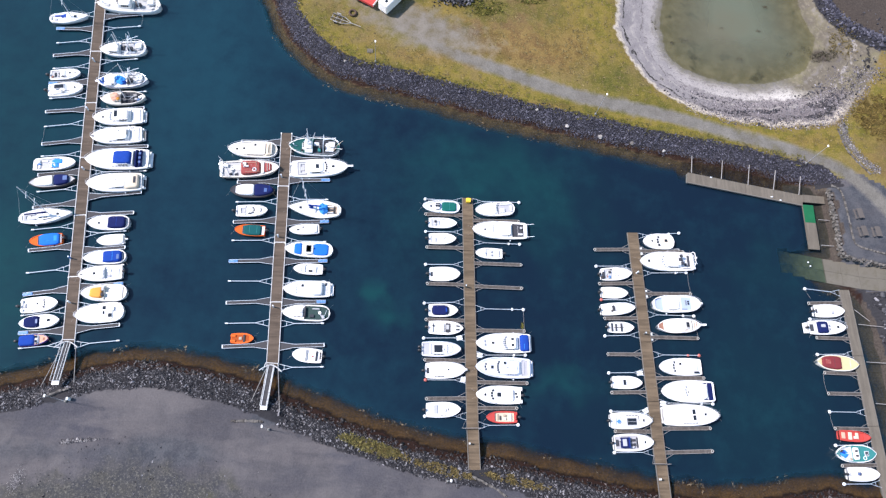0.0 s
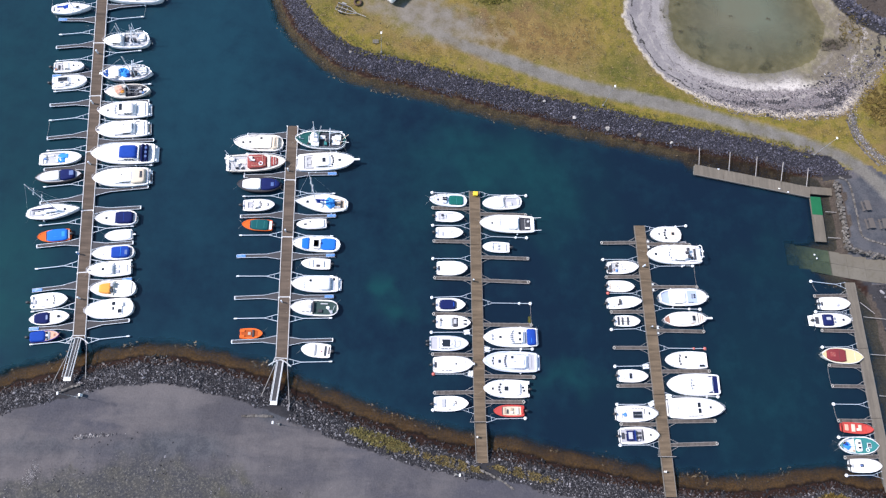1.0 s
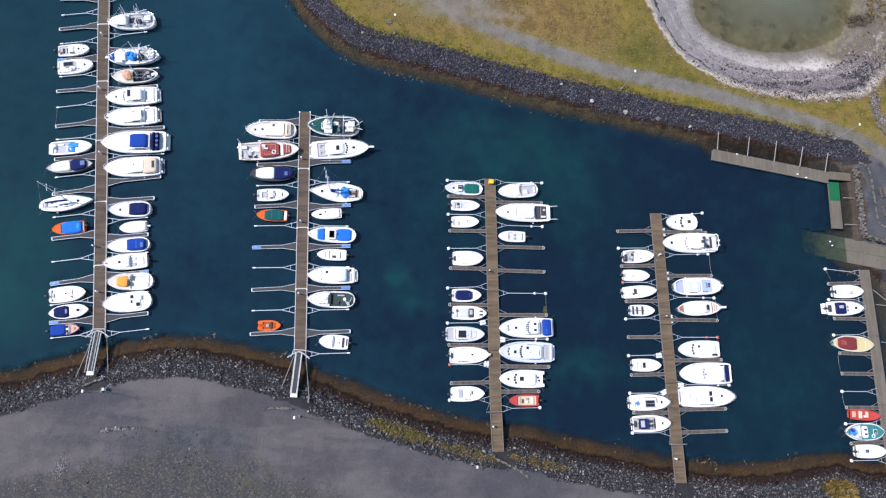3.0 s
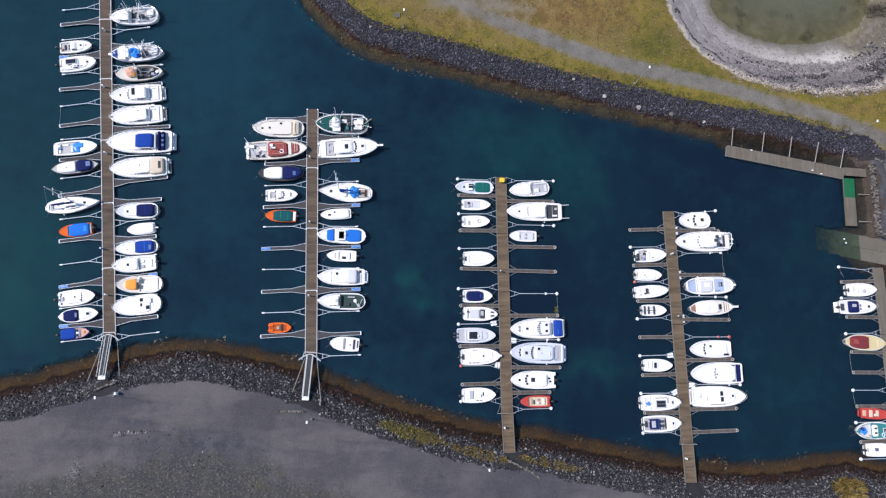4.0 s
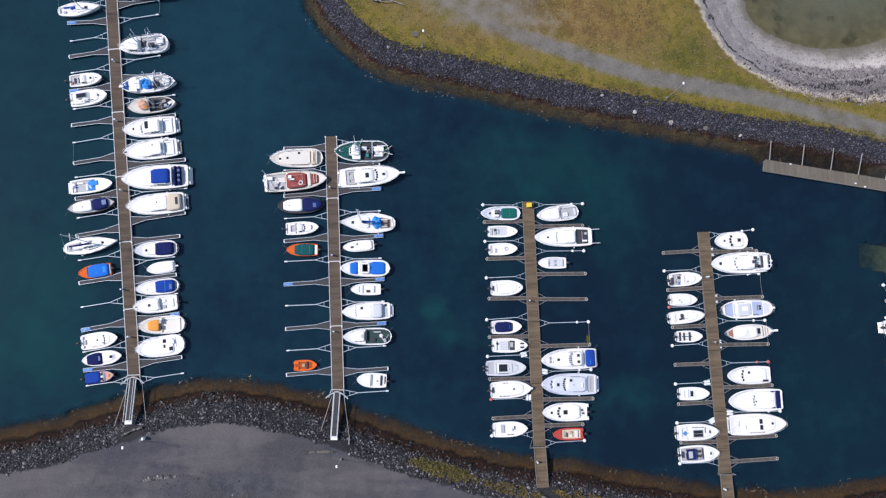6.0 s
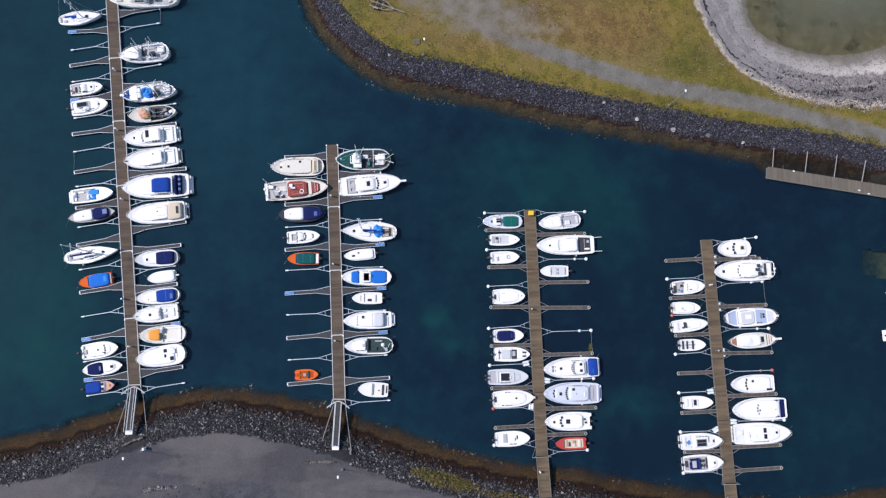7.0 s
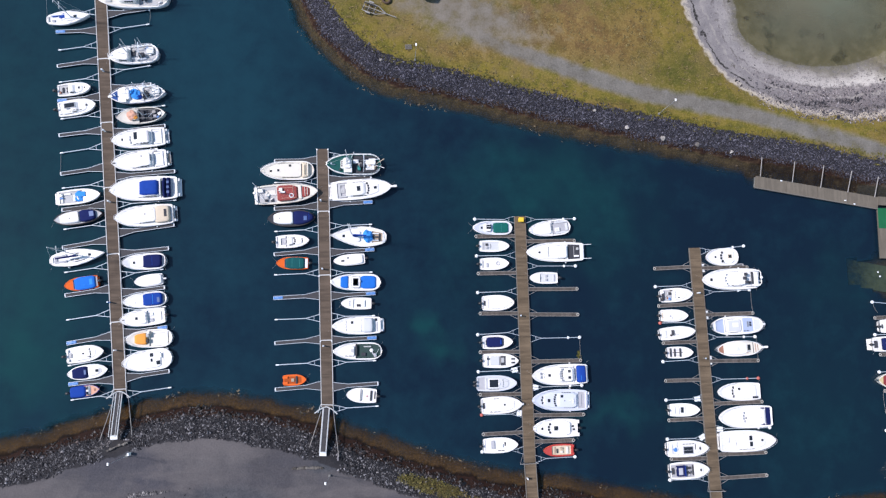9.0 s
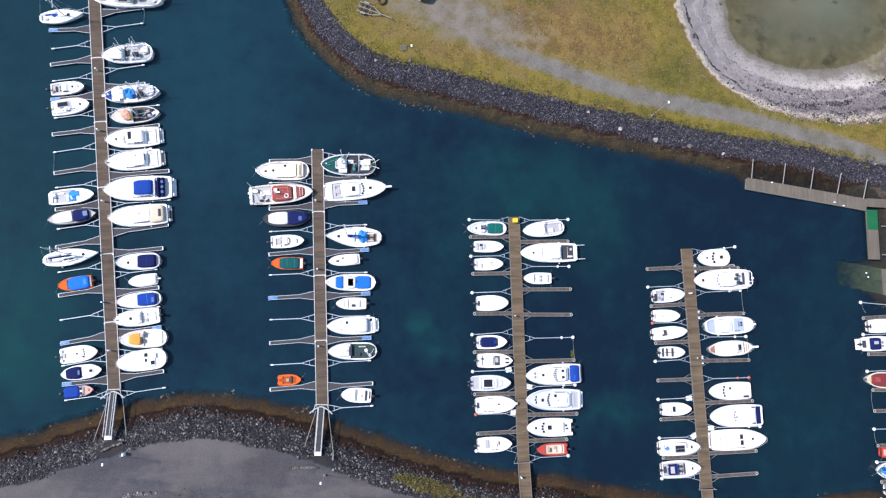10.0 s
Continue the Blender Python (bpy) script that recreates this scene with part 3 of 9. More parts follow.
def land(x, y):
    """The height of the land and seabed, and how much of each kind of ground there is."""
    near = (x > -260) & (x < 260) & (y > -260) & (y < 300)
    d = np.where(near, 0.0, 60.0)
    d[near] = away(x[near], y[near], SHORE)
    wet = inside(x, y, SEA)
    d = np.where(wet, -d, d)
    rough = np.array([noise.noise((a * 0.35, b * 0.35, 0)) + 0.5 * noise.noise((a * 1.1, b * 1.1, 3)) + 0.55 * noise.noise((a * 0.85, b * 0.85, 8)) for a, b in zip(x, y)])
    dn = d + 0.45 * rough
    dn = np.where((dn < 0) & (y > 20) & (x < 60), dn * 1.6, dn)
    dn = np.where((dn < 0) & (y < 20), dn * np.interp(x, [-60, -28, -8, 8], [1.25, 1.4, 1.3, 1.3]), dn)
    z = np.interp(dn, [-60, -20, -8, -5.2, -3.9, -2.7, -1.2, 0, 1.1, 3.5, 4.3, 12], [-8, -6, -4, -2.9, -1.8, -0.85, -0.4, 0, 0.6, 2.2, 2.5, 2.6])
    z = z + np.where(d > 5, 0.12 * rough, 0)
    wall = (x > 84) & (x < 97) & (y > 18.9) & (y < 33)
    z = np.where(wall, np.interp(d, [-20, -5, -1, 0, 0.5, 1.2], [-4, -1.4, -0.3, 0.1, 2.0, 2.5]), z)
    slip_y = slip_line(x)
    slip = (np.abs(y - slip_y) < 2.5) & (x > 76.6) & (x < 108)
    z = np.where(slip, np.where(x < 85.4, np.maximum((x - 85.4) * 0.13, -1.1), np.minimum((x - 85.4) * 0.17, 2.5)) - np.interp(x, [84, 85.4], [0.3, 0.12]), z)
    e = pond_ring(x, y) + 0.025 * rough
    basin = np.interp(e, [0, 0.6, 1.0, 1.3, 1.62], [0.1, 0.55, 1.0, 1.7, 2.55])
    z = np.where((e < 1.62) & (y > 40), np.minimum(z, basin), z)
    bd = np.where(near, 0.0, 99.0)
    bd[near] = away(x[near], y[near], BERM)
    z = np.where((y > 50) & (bd < 3.4), np.maximum(z, np.interp(bd, [0, 1.0, 3.4], [3.2, 3.0, 0.5])), z)
    td = np.full(x.shape, 99.0)
    td[near] = away(x[near], y[near], TRACK)
    south = (y < np.interp(x, [-100, 20, 90, 93], [10, 0, -10, 14])) | ((x > 91) & (y < 15))
    north = ~south
    k = {}
    k["weed"] = np.interp(dn, [-7.5, -6.0, 0.8, 1.3], [0, 1, 1, 0]) * ~wall
    k["wet"] = np.where(south, np.interp(dn, [-1.0, -0.2, 0.9, 1.6], [0, 0.9, 0.9, 0]), np.interp(dn, [-0.4, 0.1, 1.0, 1.4], [0, 0.75, 0.75, 0])) * (x < 91)
    k["weed"] = k["weed"] * np.interp(x, [87.5, 89.5], [1, 0.0]) 
    k["weed"] = k["weed"] * ~((np.abs(y - slip_y + 1.0) < 5.0) & (x > 73) & (x < 93))
    k["wet"] = np.maximum(k["wet"], np.interp(x, [58, 64], [0, 1]) * ((x < 88) & (y > 19) & (y < 40)) * np.interp(dn, [-4.5, -3, 0.5, 1.0], [0, 0.62, 0.62, 0]))
    quay = (x > 80) & (y > 19) & (y < 34)
    k["weed"], k["wet"] = np.where(quay, 0.25 * k["weed"], k["weed"]), np.where(quay, 0.3 * k["wet"], k["wet"])
    k["rock"] = np.where(south, np.interp(dn, [0.6, 1.1, 4.0, 4.8], [0, 1, 1, 0]), np.interp(dn, [0.5, 0.9, 3.6, 4.2], [0, 1, 1, 0])) * (e > 1.5) * ~wall * ~slip
    k["rock"] = np.maximum(k["rock"], np.interp(bd, [1.5, 2.4], [1, 0]) * (y > 50))
    k["gravel"] = np.interp(td, [0.7, 2.1], [1, 0]) * north * np.interp(x, [0, 24, 60, 70, 88, 94], [0.55, 0.95, 0.95, 0.84, 0.84, 0.95])
    yard = np.hypot((x - 12) / 14, (y - 62.5 + 0.3 * (x - 12)) / 5.0)
    k["gravel"] = np.maximum(k["gravel"], np.interp(yard, [0.3, 1.5], [0.78, 0.0]) * north)
    k["dusty"] = np.interp(yard, [0.2, 1.6], [0.85, 0.0]) * north
    k["lot"] = np.where(south & (dn > 3.6), 1.0, 0.0)
    k["lot"] = np.maximum(k["lot"], ((x > 87) & (y > 13) & (y < np.interp(x, [88, 94, 104], [34, 36, 30])) & (d > 0.3)) * 1.0)
    k["scrub"] = np.where(south, np.interp(d + 1.5 * rough, [12.5, 17.5], [0, 1]), 0.0)
    k["sand"] = np.interp(e, [0.74, 0.80, 1.45, 1.60], [0, 1, 1, 0]) * (y > 40) * np.interp(bd, [1.5, 2.1], [0, 1]) * np.interp(x, [97, 104], [1, 0.8])
    k["ring"] = np.where(y > 40, e, 9.0)
    k["heath"] = np.where(north, sum(amp * np.exp(-((x - cx) / rx) ** 2 - ((y - cy) / ry) ** 2) for cx, cy, rx, ry, amp in ((30, 59, 13, 5, 0.95), (41, 61, 4, 6, 0.45), (12, 55.5, 8, 2.0, 0.6), (36, 46.8, 10, 1.0, 0.6), (86, 42.5, 6, 1.6, 0.6))), 0)
    k["moss"] = np.where(north, sum(amp * np.exp(-((x - cx) / rx) ** 2 - ((y - cy) / ry) ** 2) for cx, cy, rx, ry, amp in ((48.5, 53, 6, 4.5, 0.9), (56, 47.5, 7, 1.8, 0.8), (3, 53.5, 7, 1.8, 0.8), (24, 68, 7, 3, 0.9), (-8, 62, 3, 6, 0.6), (40, 47.0, 9, 1.2, 0.6), (70, 41.6, 12, 1.0, 0.6), (18, 50.6, 10, 1.2, 0.45))), 0)
    k["east"] = np.maximum(np.interp(x - 0.25 * (y - 60), [81, 87], [0, 1]) * np.interp(y, [51, 56], [0, 1]), 0.6 * np.interp(x, [92, 96], [0, 1]))
    k["damp"] = np.interp(np.hypot((x + 24.5) / 9.5, (y + 15.4) / 2.4), [0.5, 1.3], [0.85, 0]) + np.interp(np.hypot((x + 44) / 9, (y + 15.6) / 2.0), [0.4, 1.3], [0.55, 0])
    k["damp"] = k["damp"] + np.interp(np.hypot((x - 96.5) / 4.2, (y - 32.6) / 2.2), [0.4, 1.3], [0.9, 0]) + np.interp(np.hypot((x - 93.2) / 1.6, (y - 33.6) / 1.4), [0.4, 1.3], [0.8, 0])
    for fx, fy, rx, ry in ((-41.5, -7.6, 3.2, 1.4), (-10.8, -10.6, 3.4, 1.3), (23.2, -19.0, 2.8, 1.4)):
        k["damp"] = k["damp"] + np.interp(np.hypot((x - fx) / rx, (y - fy) / ry), [0.5, 1.2], [0.9, 0])
    k["damp"] = k["damp"] + 0.75 * ((x > 87) & (y > 13) & (y < 33))
    k["verge"] = np.where(north, np.interp(td, [2.2, 3.4, 6.0], [0.8, 0.62, 0]) + np.interp(d, [4.0, 6.0], [0.35, 0]), 0)
    k["lush"] = np.where(north, np.interp(d, [3.6, 4.4, 7.5, 9.5], [0.4, 0.9, 0.6, 0]) + np.interp(e, [1.5, 1.6, 1.9, 2.1], [0, 0.8, 0.6, 0]) * (y > 40), 0)
    k["south"] = south * 1.0
    k["west"] = np.interp(x - 0.5 * (y - 60), [64, 84], [1, 0])
    k["bed"] = np.interp(e, [0.88, 1.05], [1, 0]) * (y > 40)
    k["mud"] = inside(x, y, np.vstack([BERM, [(200, 60), (200, 300), (92, 300)]])) * 1.0
    k["mud"] = np.maximum(k["mud"], 0.62 * np.interp(np.hypot((x - 92.5) / 4, (y - 62.5) / 2.2), [0.5, 1.2], [1, 0]))
    k["mud"] = np.maximum(k["mud"], ((x > 87.5) & (y < 15)) * np.interp(dn, [-6, 0.8, 2.2], [1, 1, 0]))
    k["mud"] = np.maximum(k["mud"], wall * (d < 0.2) * 1.0)
    k["mud"] = np.maximum(k["mud"], (dn < 1.0) * 1.0)
    return z, d, k, e


gx, gy = stretch(-78, 122, 0.55, 1700), stretch(-42, 98, 0.55, 1700)
GX, GY = np.meshgrid(gx, gy)
gz, gd, kinds, ge = land(GX.ravel(), GY.ravel())
nx = len(gx)


def grid_mesh(name, keep, material, label, category, zs, attrs):
    """A piece of the sheet: the cells of the grid that keep picks."""
    idx = np.arange(len(gx) * len(gy)).reshape(len(gy), nx)
    quads = np.stack([idx[:-1, :-1], idx[:-1, 1:], idx[1:, 1:], idx[1:, :-1]], -1).reshape(-1, 4)[keep]
    used, inv = np.unique(quads, return_inverse=True)
    v = np.stack([GX.ravel()[used], GY.ravel()[used], zs[used]], -1)
    ob = mesh_ob(name, v.tolist(), inv.reshape(-1, 4).tolist(), material, None, "", True)
    for key, values in attrs.items():
        at = ob.data.attributes.new(key, "FLOAT", "POINT")
        at.data.foreach_set("value", values[used].astype(np.float32))
    return tagged(ob, label, category, "", "structure")


def cell(values):
    g = values.reshape(len(gy), nx)
    return ((g[:-1, :-1] + g[1:, 1:] + g[:-1, 1:] + g[1:, :-1]) / 4).ravel()


cd, ce, cy = cell(gd), cell(ge), cell(GY.ravel())
cx = cell(GX.ravel())
sea_bed = cd < 0.0
pond_bed = (ce < 1.0) & (cy > 40)
track_cells = (cell(kinds["gravel"]) > 0.5) & ~sea_bed & ~pond_bed
lot_cells = (cell(kinds["lot"]) > 0.5) & ~sea_bed & ~track_cells & ~pond_bed
sand_cells = (cell(kinds["sand"]) > 0.5) & ~pond_bed & ~track_cells & ~sea_bed & ~lot_cells
rest = ~(sea_bed | pond_bed | track_cells | lot_cells | sand_cells)
for nm, keep, lab, cat in (("ground", rest, "rough yellow-green coastal grass and bare earth", "ground"), ("road", track_cells, "pale grey gravel track through the grass", "track"),
                           ("pavement", lot_cells, "dark grey compacted gravel yard beside the harbour", "yard"), ("ground_shingle", sand_cells, "pale shingle and sand shore round the pond", "shore"),
                           ("ground_pond_bed", pond_bed, "muddy bed of a shallow pond", "pond bed"), ("ground_seabed", sea_bed, "weedy brown seabed along the harbour shore", "seabed")):
    grid_mesh(nm, keep, "land", lab, cat, gz, kinds)
turbid, algae = np.zeros(len(gz)), np.zeros(len(gz))
drift = np.array([(noise.noise((a * 0.16, b * 0.16, 1)) + 0.6 * noise.noise((a * 0.4, b * 0.4, 1)), noise.noise((a * 0.16, b * 0.16, 7)) + 0.6 * noise.noise((a * 0.4, b * 0.4, 7))) for a, b in zip(GX.ravel(), GY.ravel())]) * 4.5
for bx, by, br, bs, amp in ((-30, 68, 26, 24, 0.36), (-62, 45, 16, 30, 0.35), (-29, 44, 12, 18, 0.45), (-56, 20, 10, 14, 0.25), (6.5, 9.0, 4.2, 3.0, 0.8), (36.5, -4.0, 6.5, 2.4, 0.45), (23.5, 35.0, 13, 6, 0.6), (-58, 6, 10, 10, 0.7), (34, 27, 9, 8, 0.45), (76, 18, 7, 6, 0.22), (70, -6, 15, 17, 0.24), (44, -10, 14, 10, 0.06), (46, 12, 9, 10, 0.1), (12, 22, 8, 7, 0.25)):
    (algae if bx > 0 or bx < -50 else turbid)[:] += amp * np.exp(-((GX.ravel() + drift[:, 0] - bx) / br) ** 2 - ((GY.ravel() + drift[:, 1] - by) / bs) ** 2)
turbid += np.interp(GX.ravel(), [-60, -15, 8, 30], [0.38, 0.38, 0.22, 0.02])
turbid += np.interp(gz, [-3.2, -1.6, -0.5], [0, 0.25, 0.35])
wet_cells = (cd < 3.0) & ((cy < 47) | (cx < 40))
grid_mesh("water", wet_cells, "sea_water", "dark blue-green harbour water with faint ripples", "water", np.zeros_like(gz), {"depth": np.clip(-gz / 6.0, 0, 1), "turbid": turbid, "algae": algae})
pond = grid_mesh("water_pond", (ce < 1.12) & (cy > 45), "pond_water", "shallow murky green pond water", "pond", np.full_like(gz, 1.0), {"depth": np.clip((1.0 - gz) / 1.0, 0, 1)})


def height_at(x, y):
    """Land height at many places, read off the sheet."""
    i = np.clip(np.searchsorted(gx, x) - 1, 0, nx - 2)
    j = np.clip(np.searchsorted(gy, y) - 1, 0, len(gy) - 2)
    u, v = (x - gx[i]) / (gx[i + 1] - gx[i]), (y - gy[j]) / (gy[j + 1] - gy[j])

    def read(values):
        g = values.reshape(len(gy), nx)
        return g[j, i] * (1 - u) * (1 - v) + g[j, i + 1] * u * (1 - v) + g[j + 1, i] * (1 - u) * v + g[j + 1, i + 1] * u * v
    return read(gz), read(gd), read(ge)


rng = np.random.default_rng(7)
ICO = bmesh.new()
bmesh.ops.create_icosphere(ICO, subdivisions=1, radius=1.0)
ICO_V = np.array([v.co[:] for v in ICO.verts])
ICO_F = np.array([[v.index for v in f.verts] for f in ICO.faces])
ICO.free()


def stones(name, x, y, z, size, material, label, category, flat=0.65):
    """Many angular stones in one mesh."""
    k = len(x)
    shape = ICO_V[None] * (1 + 0.32 * rng.standard_normal((k, 12, 1)).clip(-1.2, 1.2))
    shape = np.sign(shape) * np.abs(shape) ** 0.8
    s = size[:, None] * rng.uniform(0.65, 1.25, (k, 3)) * (1.28, 0.78, flat)
    shape = shape * s[:, None]
    a, b = rng.uniform(0, 6.28, k), rng.uniform(-0.5, 0.5, k)
    ca, sa, cb, sb = np.cos(a)[:, None], np.sin(a)[:, None], np.cos(b)[:, None], np.sin(b)[:, None]
    X, Y, Z = shape[..., 0], shape[..., 1], shape[..., 2]
    X, Z = X * cb - Z * sb, X * sb + Z * cb
    X, Y = X * ca - Y * sa, X * sa + Y * ca
    v = np.stack([X + x[:, None], Y + y[:, None], Z + z[:, None]], -1).reshape(-1, 3)
    f = (ICO_F[None] + 12 * np.arange(k)[:, None, None]).reshape(-1, 3)
    ob = mesh_ob(name, v.tolist(), f.tolist(), material)
    return tagged(ob, label, category, "", "stuff")


def scatter(count, x0, x1, y0, y1):
    x, y = rng.uniform(x0, x1, count), rng.uniform(y0, y1, count)
    return (x, y, *height_at(x, y))


def band(count, x0, x1, y0, y1, lo, hi, edge=0.5):
    x, y, z, d, e = scatter(count, x0, x1, y0, y1)
    w = 0.6 * np.array([noise.noise((a * 0.3, b * 0.3, 9)) for a, b in zip(x, y)])
    keep = (d + w > lo + rng.uniform(-edge, edge, count)) & (d + w < hi + rng.uniform(-edge, edge, count))
    slip = (np.abs(y - slip_line(x)) < 2.8) & (x > 74)
    wall = (x > 83) & (y > 18.5) & (y < 34)
    keep &= ~slip & ~wall
    return x[keep], y[keep], z[keep], d[keep]


x, y, z, d = band(560000, -22, 92, 30, 82, 0.85, 3.7, 0.5)
stones("rock_revetment", x, y, z + 0.06, rng.gamma(3, 0.0205, len(x)).clip(0.035, 0.26), "stone_dark", "slope of dark blue-grey armour stones", "rock slope")
x, y, z, d = band(170000, -22, 86, 30, 82, 0.35, 1.5, 0.45)
stones("wet_stones", x, y, z + 0.03, rng.gamma(3, 0.022, len(x)).clip(0.04, 0.24), "stone_damp", "damp dark stones low on the slope", "wet stones")
x, y, z, d = band(110000, -75, 88, -32, 2, 0.2, 1.3, 0.4)
stones("wet_stones", x, y, z + 0.03, rng.gamma(3, 0.036, len(x)).clip(0.05, 0.34), "stone_wet", "dark wet stones along the tide line", "wet stones")
x, y, z, d = band(300000, -75, 88, -32, 2, 1.15, 4.2, 0.45)
bare = np.minimum.reduce([np.hypot((x - fx) / rx, (y - fy) / ry) for fx, fy, rx, ry in ((-42.0, -7.4, 2.6, 1.5), (-10.6, -10.4, 2.8, 1.6), (22.6, -18.4, 2.2, 1.4), (52.0, -23.4, 1.8, 1.4))])
keep = bare > rng.uniform(0.7, 1.2, len(x))
x, y, z, d = x[keep], y[keep], z[keep], d[keep]
stones("rock_revetment", x, y, z + 0.05, rng.gamma(3, 0.0235, len(x)).clip(0.04, 0.26), "stone_mixed", "shore slope of loose grey and white stones", "rock slope")
x, y, z, d = band(9000, 88, 120, -32, 14, 1.6, 6.5, 0.6)
stones("rock_revetment", x, y, z + 0.06, rng.gamma(3, 0.06, len(x)).clip(0.1, 0.5), "stone_mixed", "loose grey stones on the bank behind the pontoon", "rock slope")
x, y, z, d, e = scatter(110000, 46, 112, 42, 82)
keep = (e > 1.10 + rng.uniform(-0.1, 0.2, len(x))) & (e < 1.57) & (y < 60) & (x > 58)
x, y, z = x[keep], y[keep], z[keep]
pick = rng.uniform(size=len(x)) < np.interp(e[keep], [1.10, 1.22, 1.25, 1.44, 1.46, 1.55], [0.03, 0.10, 0.55, 0.6, 0.9, 0.5]) * np.interp(x, [60, 70], [0.12, 1])
stones("shingle", x[pick], y[pick], z[pick] + 0.03, rng.gamma(3, 0.020, pick.sum()).clip(0.04, 0.20), "stone_shingle", "scattered pale and dark stones on the pond shore", "stones")
rows = np.array([noise.noise((a * 0.16, b * 20.0, 3)) for a, b in zip(x, e[keep])])
ledge = (rows > 0.12) & (rng.uniform(size=len(x)) < np.interp(e[keep], [1.27, 1.31, 1.43, 1.46], [0, 0.8, 0.8, 0.2]) * np.interp(x, [64, 72, 90, 95], [0.1, 1, 1, 0.1]))
stones("shingle", x[ledge], y[ledge], z[ledge] + 0.03, rng.gamma(4, 0.026, ledge.sum()).clip(0.05, 0.32), "stone_damp", "rows of dark flat stones on the pond shore", "stones", 0.4)
bl = BERM[rng.integers(0, len(BERM) - 1, 3000)] + rng.normal(0, 0.8, (3000, 2))
bz = height_at(bl[:, 0], bl[:, 1])[0]
stones("rock_berm", bl[:, 0], bl[:, 1], bz + 0.05, rng.gamma(4, 0.04, 3000).clip(0.06, 0.45), "stone_dark", "curved bank of dark grey stones beside the pond", "rock bank")
x = rng.normal(18.3, 2.0, 900)
y = rng.normal(70.0, 1.1, 900)
stones("rock_pile", x, y, height_at(x, y)[0] + np.clip(0.9 - np.hypot((x - 18.5) / 4, (y - 70) / 2.4) * 0.6, 0.05, 1), rng.gamma(4, 0.04, 900).clip(0.06, 0.45), "stone_mixed",
       "heap of dark grey stones on the grass", "rock pile")


cl = spline([(92.6, 46.2), (92.4, 43.4), (93.6, 40.6), (95.2, 38.2), (97.4, 36.6)], 0.2)
cl = cl[rng.integers(0, len(cl), 2400)] + rng.normal(0, 0.45, (2400, 2)) + (0.35, 0.15)
stones("rubble", cl[:, 0], cl[:, 1], height_at(cl[:, 0], cl[:, 1])[0] + 0.03, rng.gamma(4, 0.014, 2400).clip(0.03, 0.14), "stone_pale", "strip of pale rubble beside the curving stone row", "rubble")
x, y, z, d, e = scatter(2600, 84, 106, 52, 74)
lumps = np.array([noise.noise((a * 0.25, b * 0.25, 6)) for a, b in zip(x, y)])
keep = (e > 1.16) & (e < 1.7) & (lumps > rng.uniform(0.05, 0.6, len(x)))
stones("scattered_stones", x[keep], y[keep], z[keep] + 0.03, rng.gamma(4, 0.035, keep.sum()).clip(0.06, 0.4), "stone_mixed", "dark stones strewn over the muddy pond bank", "stones")


x, y, z, d, e = scatter(16000, -75, 60, -42, -10)
keep = (d > 12.5 + rng.uniform(-1.5, 4, len(x))) & (np.array([noise.noise((a * 0.16, b * 0.16, 2)) for a, b in zip(x, y)]) > rng.uniform(-0.4, 0.4, len(x)))
stones("loose_gravel", x[keep], y[keep], z[keep] + 0.01, rng.gamma(3, 0.018, keep.sum()).clip(0.03, 0.16), "stone_mixed", "loose gravel strewn over the rough end of the yard", "gravel")


def boulder(x, y, r, label="large pale boulder lying on the stone slope"):
    bm = bmesh.new()
    bmesh.ops.create_icosphere(bm, subdivisions=2, radius=r)
    for v in bm.verts:
        v.co *= 1 + 0.6 * noise.noise(v.co * (1.6 / r) + Vector((x, y, 0)))
        v.co.z *= 0.7
    ob = part("boulder", bm, "boulder_pale", None)
    ob.location = (x, y, float(height_at(np.array([x]), np.array([y]))[0][0]) + r * 0.35)
    tagged(ob, label, "boulder", "pale boulders")


boulder(45.6, 41.9, 0.42), boulder(51.5, 40.8, 0.4), boulder(39.3, 43.6, 0.34), boulder(57.5, 39.6, 0.3), boulder(33.5, 46.2, 0.28), boulder(-2.2, 54.4, 0.3)


def tufts(name, x, y, z, size, material, label, category, blades=5, lean=0.5, upright=1.0):
    """Clumps of short blades, joined."""
    k = len(x)
    a = rng.uniform(0, 6.28, (k, blades))
    r, h = size[:, None] * rng.uniform(0.5, 1.1, (k, blades)), upright * size[:, None] * rng.uniform(0.5, 1.2, (k, blades))
    cx_, cy_, cz_ = x[:, None] + 0.2 * r * np.cos(a), y[:, None] + 0.2 * r * np.sin(a), z[:, None]
    wx, wy = -np.sin(a) * r * 0.3, np.cos(a) * r * 0.3
    p1 = np.stack([cx_ - wx, cy_ - wy, cz_ + 0 * a], -1)
    p2 = np.stack([cx_ + wx, cy_ + wy, cz_ + 0 * a], -1)
    p3 = np.stack([cx_ + np.cos(a) * r * lean * 1.6, cy_ + np.sin(a) * r * lean * 1.6, cz_ + h], -1)
    v = np.stack([p1, p2, p3], 2).reshape(-1, 3)
    ob = mesh_ob(name, v.tolist(), np.arange(len(v)).reshape(-1, 3).tolist(), material)
    return tagged(ob, label, category, "", "stuff")


